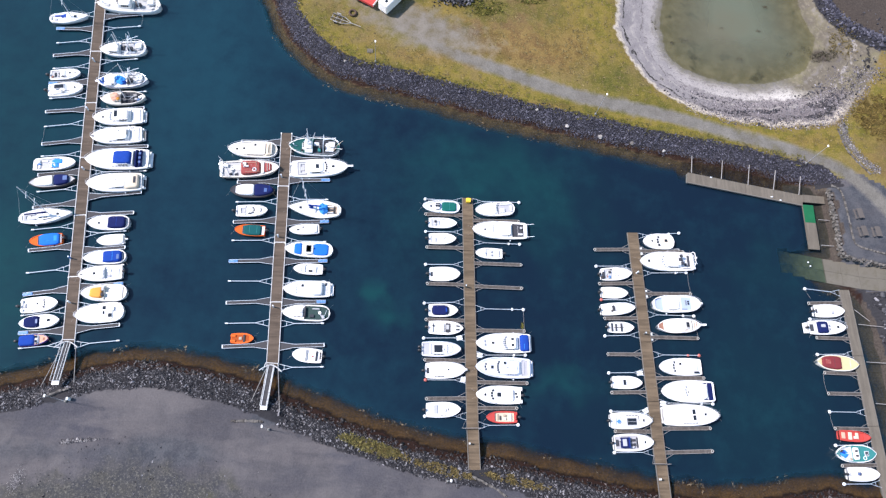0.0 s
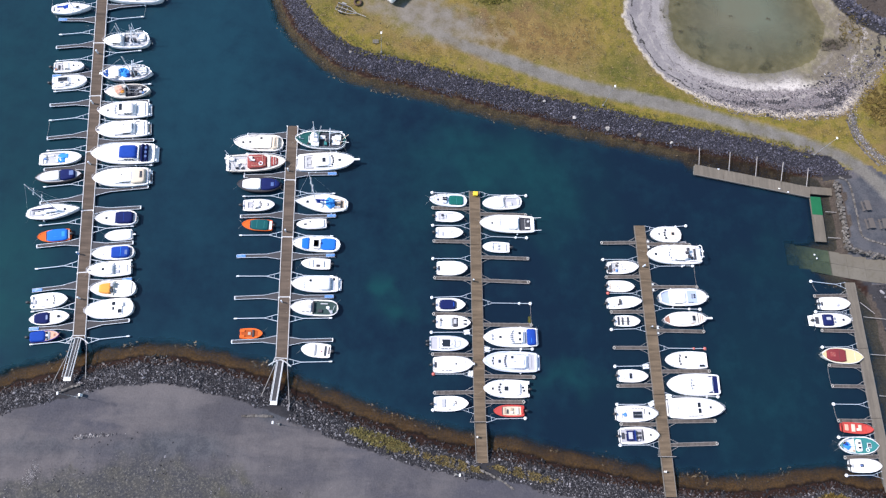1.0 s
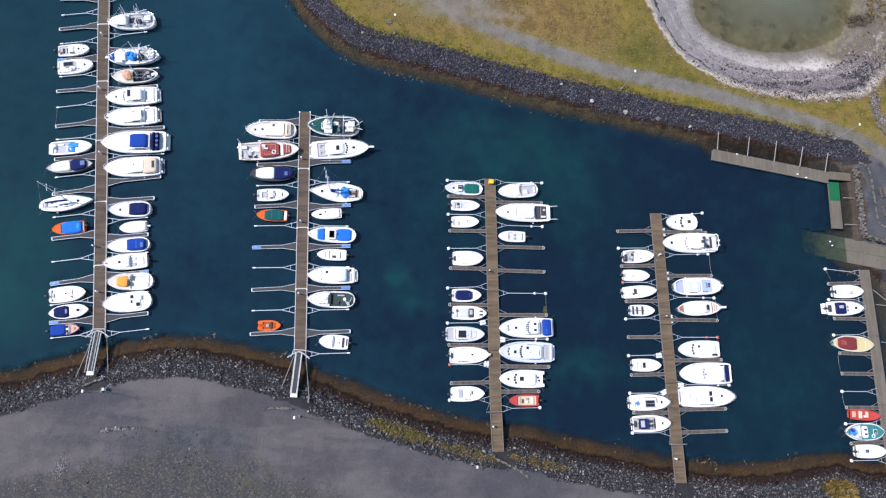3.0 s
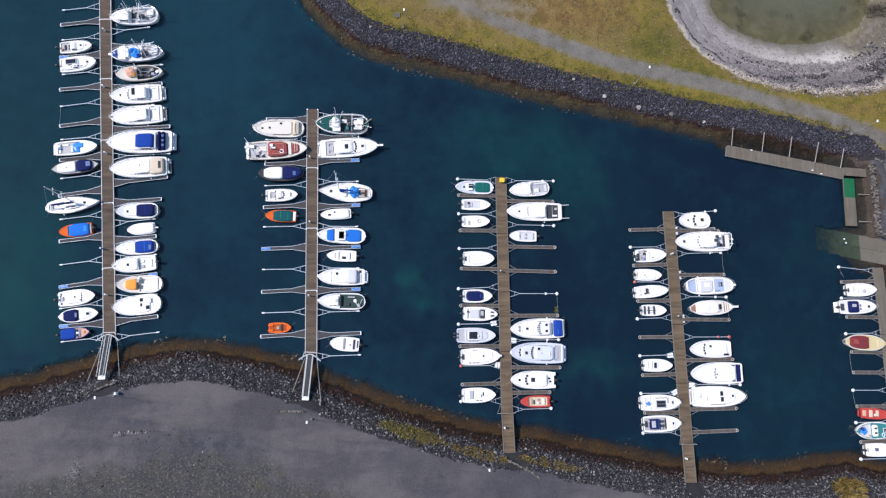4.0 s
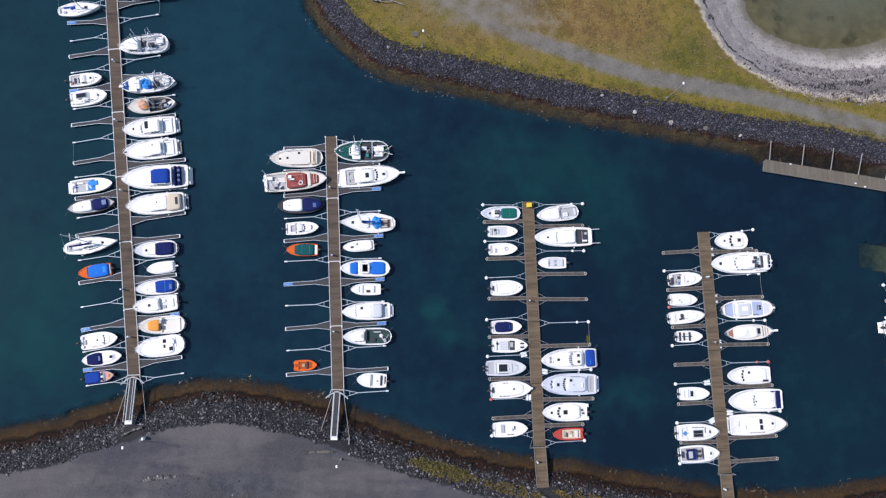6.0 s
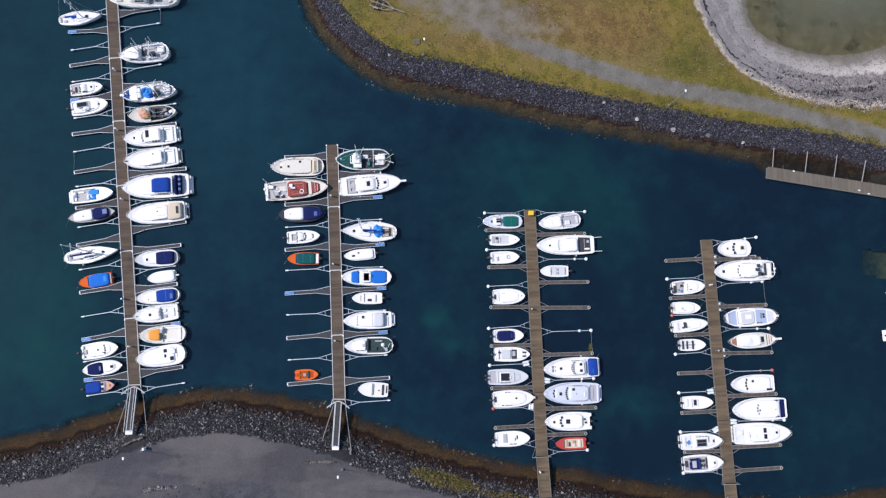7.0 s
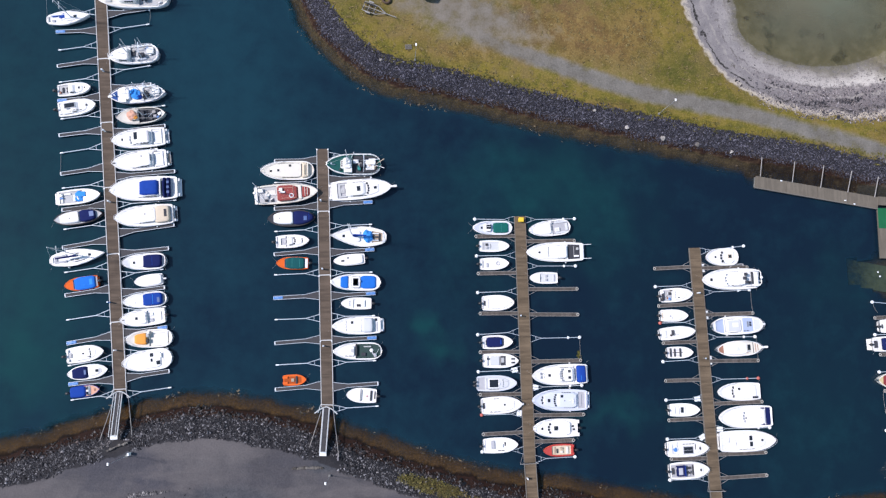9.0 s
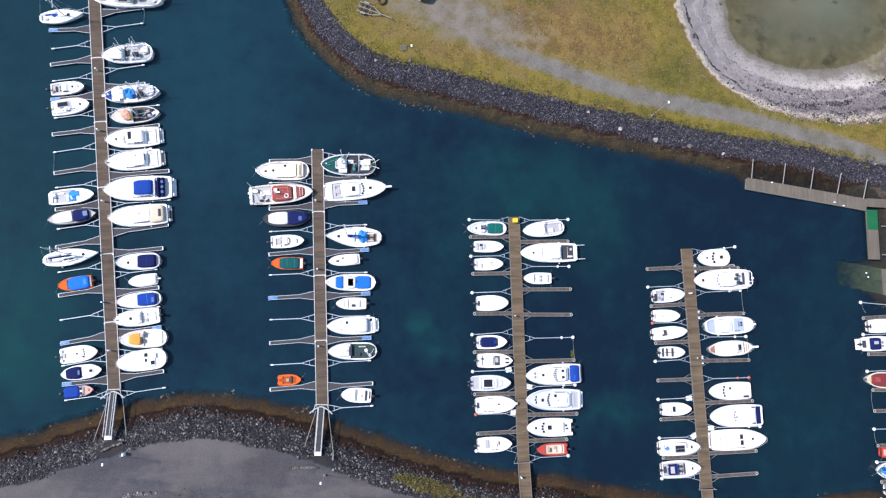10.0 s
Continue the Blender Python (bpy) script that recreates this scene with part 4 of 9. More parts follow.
x, y, z, d, e = scatter(15000, -16, 104, 38, 80)
td_ = away(x, y, TRACK)
keep = (d > 4.6) & (e > 1.55) & (td_ > 2.4 + rng.uniform(-0.6, 0.8, len(x))) & ((x < 86) | (y > 40))
keep &= np.hypot((x - 12) / 14, (y - 62.5 + 0.3 * (x - 12)) / 5.0) > rng.uniform(0.6, 1.4, len(x))
tufts("grass", x[keep], y[keep], z[keep], rng.gamma(4, 0.04, keep.sum()).clip(0.06, 0.34), "tuft", "short tufts of dry yellow-green grass", "grass", 5, 0.9, 0.5)


x, y, z, d = band(60000, -20, 84, 34, 82, 3.3, 4.7, 0.5)
keep = rng.uniform(size=len(x)) < 0.45
tufts("grass", x[keep], y[keep], z[keep] + 0.05, rng.gamma(4, 0.05, keep.sum()).clip(0.08, 0.4), "tuft_green", "straggling grass along the top of the stone slope", "grass", 5, 0.8, 0.7)


def patch(count, cx, cy, rx, ry, turn, size, label, material="tuft_green"):
    a, r = rng.uniform(0, 6.28, count), np.sqrt(rng.uniform(0, 1, count)) * rng.normal(1, 0.12, count)
    u, v = r * np.cos(a) * rx, r * np.sin(a) * ry
    c, s = math.cos(radians(turn)), math.sin(radians(turn))
    x, y = cx + u * c - v * s, cy + u * s + v * c
    clump = np.array([noise.noise((a * 0.9, b * 0.9, 5)) for a, b in zip(x, y)]) > rng.uniform(-0.5, 0.25, count)
    x, y, count = x[clump], y[clump], clump.sum()
    tufts("grass", x, y, height_at(x, y)[0] + 0.05, rng.gamma(5, size / 5, count).clip(0.1, 1.2), material, label, "grass", 6, 0.6)


patch(2200, 5.4, -14.1, 5.0, 0.95, -17, 0.17, "strip of yellow-green grass on the shore bank", "bank_grass")
patch(1100, 7.5, -14.9, 4.4, 0.9, -17, 0.15, "straw-coloured grass on the shore bank", "tuft")
patch(1300, 16.5, -17.4, 4.6, 0.75, -14, 0.17, "straggling dry grass on the shore bank", "tuft")
patch(1000, 28.0, -19.0, 5.0, 0.65, -12, 0.17, "straggling dry grass on the shore bank", "tuft")
patch(420, 24.2, 67.6, 3.6, 1.8, 10, 0.2, "low dark green scrub beside the stone heap", "bush_green")
patch(260, 33.0, 70.5, 3.0, 1.2, 5, 0.2, "low dark green scrub beside the stone heap", "bush_green")
patch(900, 78.0, -23.4, 2.6, 1.6, 0, 0.4, "clump of yellow-orange shore grass", "scrub_tuft")
patch(6000, 101, 48.0, 5.4, 4.6, -20, 0.17, "rough orange-brown scrub grass beside the pond", "scrub_tuft")
patch(500, 93.0, 62.6, 3.0, 1.3, 20, 0.13, "brown weedy growth on the muddy pond bank", "weed_dark")
patch(900, 97.2, 66.6, 2.6, 4.6, -10, 0.15, "olive sedge on the muddy pond bank", "tuft")
x, y, z, d = band(340000, -75, 88, -26, 70, -2.75, -1.3, 0.5)
keep = rng.uniform(size=len(x)) < 0.55 * np.where((y > 20), np.interp(d, [-2.7, -2.5, -2.1, -1.7], [0.3, 0.9, 0.8, 0.25]), np.interp(d, [-2.2, -1.6], [0.5, 0.08]))
x, y, z, d = x[keep], y[keep], z[keep], d[keep]
clump = np.array([noise.noise((a * 0.22, b * 0.22, 4)) for a, b in zip(x, y)]) > rng.uniform(-0.15, 0.5, len(x))
x, y, z, d = x[clump], y[clump], z[clump], d[clump]
tufts("seaweed", x, y, np.where(d < -1.3, rng.uniform(-0.06, 0.015, len(z)), np.maximum(z, 0.0)), rng.gamma(4, 0.03, len(x)).clip(0.04, 0.26), "seaweed", "brown seaweed lying along the waterline", "seaweed", 5, 0.9, 0.25)
for wx, wy, wr in ((72.4, 67.7, 0.5), (66.0, 60.4, 0.8), (75.0, 60.6, 0.6), (64.0, 64.4, 0.7), (85.8, 62.6, 0.7), (79.9, 67.7, 0.35), (82.4, 73.8, 0.4), (58.1, 67.9, 0.5), (58.4, 66.6, 0.35), (58.1, 54.4, 0.4), (61.5, 63.6, 0.4), (89.5, 63.5, 1.2)):
    x, y = wx + rng.normal(0, wr * 0.6, 36), wy + rng.normal(0, wr * 0.45, 36)
    tufts("weed_clump", x, y, np.maximum(height_at(x, y)[0], 1.0) + rng.uniform(-0.05, 0.01, 36), rng.gamma(4, 0.035, 36).clip(0.06, 0.24), "weed_dark", "dark clump of weed in the shallow pond", "weed", 5, 0.9, 0.25)
x, y = rng.normal(29.9, 0.16, 40), rng.normal(5.6, 0.42, 40)
tufts("seaweed", x, y, np.full(40, 0.1), rng.gamma(4, 0.035, 40).clip(0.06, 0.2), "bush_green", "green weed grown on the mooring rope", "seaweed", 5, 0.8, 0.4)
x = rng.normal(0, 1, 420)
y = rng.normal(0, 1, 420)
sx = np.where(x < 0.0, -38.4 + 0.6 * x, -38.4 + 2.0 * x)
sy = -14.1 + 0.13 * y + 0.1 * (sx + 38)
stones("gravel_heap", sx, sy, height_at(sx, sy)[0] + 0.04, rng.gamma(4, 0.018, 420).clip(0.03, 0.16), "stone_pale", "low streak of pale gravel on the yard", "gravel")
sx, sy = -44.7 + rng.normal(0, 0.42, 1500), rng.normal(0, 0.8, 1500)
sx, sy = sx + 0.2 * sy, -19.6 + sy
stones("sand_spill", sx, sy, height_at(sx, sy)[0] + 0.01, rng.gamma(4, 0.009, 1500).clip(0.02, 0.07), "stone_pale", "small spill of pale sand on the gravel yard", "sand")
sx, sy = -44.0 + rng.normal(0, 1.0, 160), rng.normal(0, 0.34, 160)
sy = sy - 7.1 + 0.75 * (sx + 44.0)
stones("rubble", sx, sy, height_at(sx, sy)[0] + 0.04, rng.gamma(4, 0.02, 160).clip(0.03, 0.2), "stone_pale", "spill of pale rubble beside the gangway foot", "rubble")


# ---- pontoons ----
def strip(a, b, h, o=(0, 0)):
    """The outline of a straight strip from a to b, of half-width h, counter-clockwise, seen from o."""
    a, b = np.array(a, float) - o, np.array(b, float) - o
    u = (b - a) / np.linalg.norm(b - a)
    n = np.array([-u[1], u[0]]) * h
    return [tuple(a - n), tuple(b - n), tuple(b + n), tuple(a + n)]


def pontoon(a, b, width, boards, edged, label, section=10.2):
    """A floating walkway from a to b in joined sections, with rubbing strakes and floats."""
    a, b = np.array(a, float), np.array(b, float)
    o = (a + b) / 2
    root = thing("pontoon", pose(*o, 0), label, "pontoon", "harbour pontoons")
    length = np.linalg.norm(b - a)
    k = max(2, round(length / section))
    u = (b - a) / length
    n = np.array([-u[1], u[0]])
    for i in range(k):
        p, q = a + u * (length * i / k + 0.03), a + u * (length * (i + 1) / k - 0.03)
        h = width / 2
        part("deck_section", prism(bmesh.new(), strip(p, q, h, o), 0.36, 0.5), boards, root)
        part("float", prism(bmesh.new(), strip(p + u * 0.8, q - u * 0.8, h * 0.86, o), -0.35, 0.355), "concrete", root)
        for side in (1, -1):
            m = 0.045 if edged else 0.05
            off = n * side * (h + m)
            part("edge_beam", prism(bmesh.new(), strip(p + off, q + off, m - 0.003, o), 0.22, 0.56 if edged else 0.49), "edge_white" if edged else "picnic_wood", root)
            if edged:
                bm = bmesh.new()
                box(bm, (*(q + n * side * (h + 0.02) - o - u * 0.12), 0.6), (0.24, 0.2, 0.1), 0.03, math.degrees(math.atan2(u[1], u[0])))
                part("joint_plate", bm, "float_white", root)
        if edged and i:
            part("joint_strip", prism(bmesh.new(), strip(p - n * h - u * 0.03, p + n * h - u * 0.03, 0.07, o), 0.504, 0.525), "edge_white", root)
    return root, o, a, b, width / 2 + 0.08


def finger(pt, x0, y0, x1, y1, kind):
    """A mooring arm from the walkway (x0, y0) out to (x1, y1). B, T: grated; t: boarded; b: steel boom; o: boom with ball floats; r: the same with red floats."""
    root, o, pa, pb, edge = pt
    mid = pa[0] + (pb[0] - pa[0]) * (y0 - pa[1]) / (pb[1] - pa[1])
    x0 = mid + math.copysign(edge, x1 - mid)
    y0 = min(y0, max(pa[1], pb[1]) - 0.6)
    a, b = np.array((x0, y0)) - o, np.array((x1, y1)) - o
    length = np.linalg.norm(b - a)
    u = (b - a) / length
    n = np.array([-u[1], u[0]])

    def at(s, w, z):
        p = a + u * s + n * w
        return (p[0], p[1], z)

    bm = bmesh.new()
    if kind in "BT":
        for side in (1, -1):
            tube(bm, [at(0.0, 0.68 * side, 0.44), at(0.5, 0.60 * side, 0.44), at(2.3, 0.27 * side, 0.44), at(length, 0.27 * side, 0.44), at(length + 0.02, 0, 0.44)], 0.036, 6)
        f = part("finger", bm, "galvanised", root)
        bm = bmesh.new()
        prism(bm, [at(0.0, -0.64, 0)[:2], at(0.5, -0.56, 0)[:2], at(2.3, -0.24, 0)[:2], at(length, -0.24, 0)[:2],
                   at(length, 0.24, 0)[:2], at(2.3, 0.24, 0)[:2], at(0.5, 0.56, 0)[:2], at(0.0, 0.64, 0)[:2]], 0.36, 0.43)
        part("grating", bm, "grating", f)
        bm = bmesh.new()
        if kind == "B":
            box(bm, at(length - 0.72, 0, 0.4), (1.5, 0.44, 0.26), 0.1, math.degrees(math.atan2(u[1], u[0])))
            part("end_float", bm, "float_blue", f, "faded blue plastic end float")
        else:
            box(bm, at(length - 0.08, 0, 0.4), (0.12, 0.6, 0.16), 0.04, math.degrees(math.atan2(u[1], u[0])))
            part("end_float", bm, "float_white", f)
        bm = bmesh.new()
        box(bm, at(length * 0.55, 0, 0.1), (length * 0.6, 0.4, 0.4), 0.1, math.degrees(math.atan2(u[1], u[0])))
        part("float", bm, "rubber_black", f)
    elif kind == "t":
        prism(bm, [at(0, -0.28, 0)[:2], at(length, -0.25, 0)[:2], at(length, 0.25, 0)[:2], at(0, 0.28, 0)[:2]], 0.34, 0.44)
        f = part("finger", bm, "walkway_boards", root)
        bm = bmesh.new()
        for side in (1, -1):
            tube(bm, [at(0.0, 0.95 * side, 0.42), at(1.3, 0.3 * side, 0.42)], 0.03, 5)
        part("brace", bm, "strut_grey", f)
        for side in (1, -1):
            bm = bmesh.new()
            box(bm, at(length / 2, 0.27 * side, 0.42), (length, 0.05, 0.09), 0.01, math.degrees(math.atan2(u[1], u[0])))
            part("edge_board", bm, "strut_grey", f)
        bm = bmesh.new()
        ring = [at(length - 0.1 + 0.2 * math.cos(k), 0.2 * math.sin(k), 0.5) for k in np.linspace(0, 2 * math.pi, 13)]
        tube(bm, ring, 0.045, 6)
        part("end_ring", bm, "rope", f)
        bm = bmesh.new()
        box(bm, at(length * 0.6, 0, 0.1), (length * 0.7, 0.42, 0.44), 0.1, math.degrees(math.atan2(u[1], u[0])))
        part("float", bm, "rubber_black", f)
    else:
        r = 0.062 if kind == "b" else 0.05
        fork = 2.1 if kind == "b" else 1.7
        tube(bm, [at(fork, 0, 0.42), at(length, 0, 0.36)], r, 7)
        for side in (1, -1):
            tube(bm, [at(0.0, 0.58 * side, 0.44), at(fork + 0.1, 0, 0.42)], r * (0.7 if kind == "b" else 0.6), 6)
        tube(bm, [at(0.9, -0.33, 0.44), at(0.9, 0.33, 0.44)], r * 0.5, 5)
        f = part("finger", bm, "galvanised", root)
        bm = bmesh.new()
        if kind == "b":
            box(bm, at(length - 0.3, 0, 0.34), (0.5, 0.21, 0.26), 0.06, math.degrees(math.atan2(u[1], u[0])))
        else:
            ball(bm, at(length, 0, 0.3), 0.29, 0.9)
        part("end_float", bm, "float_red" if kind == "r" else "float_white", f)
        if kind in "or" and length > 7.2:
            part("mid_float", ball(bmesh.new(), at(length - 1.9, 0, 0.28), 0.23, 0.9), "float_red" if kind == "r" else "float_white", f)


P_OUTER = pontoon((-42.14, 0.9), (-49.15, 75.5), 1.75, "pontoon_boards", True, "long brown boarded pontoon with white edge beams")
P_TWO = pontoon((-10.55, -2.0), (-11.78, 39.5), 1.75, "pontoon_boards", True, "brown boarded pontoon with white edge beams")
P_THREE = pontoon((21.36, -11.25), (20.66, 28.4), 1.72, "pier_boards", False, "brown wooden pontoon with plain edges")
P_FOUR = pontoon((51.48, -16.25), (50.18, 23.1), 1.78, "pier_boards", False, "brown wooden pontoon with plain edges")
P_BANK = pontoon((88.85, -21.5), (88.0, 13.8), 1.65, "quay_boards", False, "grey-brown wooden pontoon along the stony bank")
finger(P_OUTER, -48.4, 59.0, -54.9, 58.6, "B")
finger(P_OUTER, -48.3, 56.5, -54.4, 55.5, "b")
finger(P_OUTER, -48.0, 53.9, -54.4, 52.8, "T")
finger(P_OUTER, -47.8, 51.1, -54.0, 50.1, "b")
finger(P_OUTER, -47.6, 47.8, -54.0, 47.0, "B")
finger(P_OUTER, -47.2, 44.9, -53.4, 44.0, "b")
finger(P_OUTER, -47.1, 42.2, -53.5, 41.3, "T")
finger(P_OUTER, -47.0, 39.5, -53.2, 38.4, "b")
finger(P_OUTER, -46.4, 59.1, -40.2, 60.3, "b")
finger(P_OUTER, -45.9, 52.0, -39.7, 53.2, "b")
finger(P_OUTER, -45.6, 49.2, -39.5, 50.0, "T")
finger(P_OUTER, -45.3, 45.4, -37.1, 46.5, "b")
finger(P_OUTER, -45.0, 41.9, -37.0, 43.1, "T")
finger(P_OUTER, -46.6, 36.1, -52.9, 35.0, "T")
finger(P_OUTER, -46.2, 33.5, -52.6, 32.7, "b")
finger(P_OUTER, -46.0, 30.1, -52.4, 29.2, "T")
finger(P_OUTER, -45.8, 27.1, -52.0, 26.1, "b")
finger(P_OUTER, -45.4, 24.4, -52.0, 23.2, "T")
finger(P_OUTER, -44.8, 20.3, -51.5, 19.3, "b")
finger(P_OUTER, -44.6, 38.5, -38.0, 39.3, "b")
finger(P_OUTER, -44.3, 34.7, -35.2, 35.6, "T")
finger(P_OUTER, -44.0, 30.1, -34.8, 30.9, "b")
finger(P_OUTER, -43.5, 25.6, -35.0, 26.9, "T")
finger(P_OUTER, -43.1, 22.3, -35.7, 23.1, "T")
finger(P_OUTER, -42.8, 18.9, -36.4, 19.8, "b")
finger(P_OUTER, -44.8, 16.7, -51.2, 15.7, "T")
finger(P_OUTER, -44.5, 12.9, -50.8, 11.9, "b")
finger(P_OUTER, -44.0, 9.4, -50.5, 8.3, "B")
finger(P_OUTER, -43.6, 6.0, -50.2, 4.9, "b")
finger(P_OUTER, -43.3, 2.7, -49.9, 2.1, "B")
finger(P_OUTER, -43.1, 0.5, -49.5, -0.3, "b")
finger(P_OUTER, -42.7, 16.1, -36.1, 16.9, "T")
finger(P_OUTER, -42.4, 13.2, -35.8, 13.9, "b")
finger(P_OUTER, -42.0, 9.8, -35.5, 10.7, "B")
finger(P_OUTER, -41.8, 6.8, -35.2, 7.4, "b")
finger(P_OUTER, -41.3, 3.0, -34.9, 3.9, "T")
finger(P_OUTER, -41.1, 0.5, -34.5, 1.4, "b")
finger(P_TWO, -12.8, 37.6, -19.5, 37.4, "T")
finger(P_TWO, -12.7, 34.1, -19.5, 33.8, "b")
finger(P_TWO, -12.7, 30.0, -19.4, 29.5, "T")
finger(P_TWO, -12.5, 26.2, -19.3, 25.8, "b")
finger(P_TWO, -12.5, 22.7, -19.3, 22.1, "T")
finger(P_TWO, -12.3, 19.1, -19.2, 18.8, "b")
finger(P_TWO, -12.3, 15.5, -19.2, 15.1, "B")
finger(P_TWO, -12.2, 11.9, -19.0, 11.7, "b")
finger(P_TWO, -12.1, 8.5, -18.9, 8.0, "T")
finger(P_TWO, -11.9, 4.9, -18.7, 4.6, "b")
finger(P_TWO, -11.7, 1.3, -18.7, 0.8, "T")
finger(P_TWO, -10.7, 38.4, -3.8, 38.7, "b")
finger(P_TWO, -10.6, 34.4, -3.8, 34.8, "T")
finger(P_TWO, -10.4, 30.3, -3.6, 30.7, "B")
finger(P_TWO, -10.4, 26.7, -3.6, 27.0, "b")
finger(P_TWO, -10.2, 22.4, -3.3, 22.9, "B")
finger(P_TWO, -10.2, 19.1, -3.5, 19.2, "b")
finger(P_TWO, -10.1, 15.4, -3.1, 15.8, "B")
finger(P_TWO, -10.0, 12.1, -3.1, 12.2, "b")
finger(P_TWO, -9.9, 8.4, -2.9, 8.7, "B")
finger(P_TWO, -9.8, 4.8, -2.9, 5.1, "b")
finger(P_TWO, -9.6, 1.1, -2.6, 1.5, "T")
finger(P_TWO, -9.4, -2.3, -2.5, -2.0, "b")
finger(P_THREE, 19.7, 28.0, 13.2, 27.9, "o")
finger(P_THREE, 19.6, 25.1, 13.2, 25.0, "t")
finger(P_THREE, 19.7, 21.9, 13.4, 21.8, "o")
finger(P_THREE, 19.6, 19.0, 13.5, 18.9, "t")
finger(P_THREE, 19.8, 16.0, 13.5, 15.8, "o")
finger(P_THREE, 19.8, 12.4, 13.7, 12.4, "t")
finger(P_THREE, 19.9, 9.4, 13.4, 9.0, "o")
finger(P_THREE, 19.9, 6.2, 13.6, 6.2, "t")
finger(P_THREE, 19.8, 3.3, 13.4, 3.1, "o")
finger(P_THREE, 20.0, -0.5, 13.5, -0.5, "t")
finger(P_THREE, 20.1, -3.6, 13.8, -3.7, "r")
finger(P_THREE, 20.1, -6.5, 13.9, -6.7, "t")
finger(P_THREE, 20.2, -9.3, 13.8, -9.4, "o")
finger(P_THREE, 21.8, 28.2, 29.9, 28.0, "o")
finger(P_THREE, 21.8, 24.2, 29.8, 24.3, "t")
finger(P_THREE, 21.9, 20.1, 29.8, 20.1, "o")
finger(P_THREE, 21.9, 16.3, 30.0, 16.3, "t")
finger(P_THREE, 21.9, 12.2, 30.0, 12.1, "t")
finger(P_THREE, 21.9, 8.3, 30.1, 8.4, "o")
finger(P_THREE, 22.0, 4.6, 30.2, 4.7, "t")
finger(P_THREE, 22.0, 0.5, 30.2, 0.7, "o")
finger(P_THREE, 22.2, -3.9, 30.4, -3.9, "t")
finger(P_THREE, 22.3, -8.0, 28.6, -7.9, "t")
finger(P_THREE, 22.4, -10.7, 28.7, -10.5, "o")
finger(P_FOUR, 49.1, 19.9, 43.0, 19.6, "t")
finger(P_FOUR, 49.3, 16.8, 43.2, 16.6, "o")
finger(P_FOUR, 49.8, 13.7, 43.4, 13.4, "t")
finger(P_FOUR, 49.7, 10.7, 43.7, 10.6, "r")
finger(P_FOUR, 50.0, 7.5, 43.9, 7.3, "t")
finger(P_FOUR, 50.2, 4.6, 43.9, 4.3, "o")
finger(P_FOUR, 49.9, 1.3, 44.0, 1.2, "t")
finger(P_FOUR, 50.1, -1.7, 44.1, -1.9, "o")
finger(P_FOUR, 50.2, -4.9, 44.2, -5.1, "t")
finger(P_FOUR, 50.4, -8.0, 44.0, -8.1, "o")
finger(P_FOUR, 50.4, -11.2, 44.3, -11.2, "t")
finger(P_FOUR, 50.4, -14.4, 44.1, -14.5, "o")
finger(P_FOUR, 51.2, 23.1, 58.8, 23.4, "o")
finger(P_FOUR, 51.4, 19.7, 59.2, 19.8, "t")
finger(P_FOUR, 51.6, 15.6, 59.3, 16.0, "o")
finger(P_FOUR, 51.8, 11.9, 59.7, 12.1, "t")
finger(P_FOUR, 52.0, 8.2, 59.8, 8.2, "o")
finger(P_FOUR, 52.0, 4.3, 60.1, 4.3, "t")
finger(P_FOUR, 52.3, 1.3, 59.9, 1.4, "r")
finger(P_FOUR, 52.3, -2.6, 60.3, -2.4, "t")
finger(P_FOUR, 52.2, -6.6, 61.3, -6.6, "o")
finger(P_FOUR, 52.3, -10.7, 60.4, -10.5, "t")
finger(P_FOUR, 52.4, -14.4, 60.3, -14.1, "t")
finger(P_BANK, 86.9, 14.1, 80.8, 13.8, "o")
finger(P_BANK, 86.9, 11.4, 80.8, 11.1, "t")
finger(P_BANK, 87.1, 8.4, 80.8, 8.3, "o")
finger(P_BANK, 87.2, 5.0, 81.2, 5.0, "t")
finger(P_BANK, 87.0, 2.3, 81.0, 2.1, "o")
finger(P_BANK, 87.2, -1.1, 81.5, -1.0, "t")
finger(P_BANK, 87.5, -4.5, 81.5, -4.5, "t")
finger(P_BANK, 87.2, -7.5, 81.4, -7.5, "o")
finger(P_BANK, 87.5, -10.2, 81.6, -10.2, "t")
finger(P_BANK, 87.5, -12.7, 81.4, -12.9, "o")
finger(P_BANK, 87.8, -15.9, 81.7, -16.1, "t")
finger(P_BANK, 87.8, -18.8, 81.7, -18.9, "o")
finger(P_OUTER, -46.6, 61.8, -40.2, 63.0, "T")
finger(P_OUTER, -48.6, 62.2, -54.6, 61.6, "b")


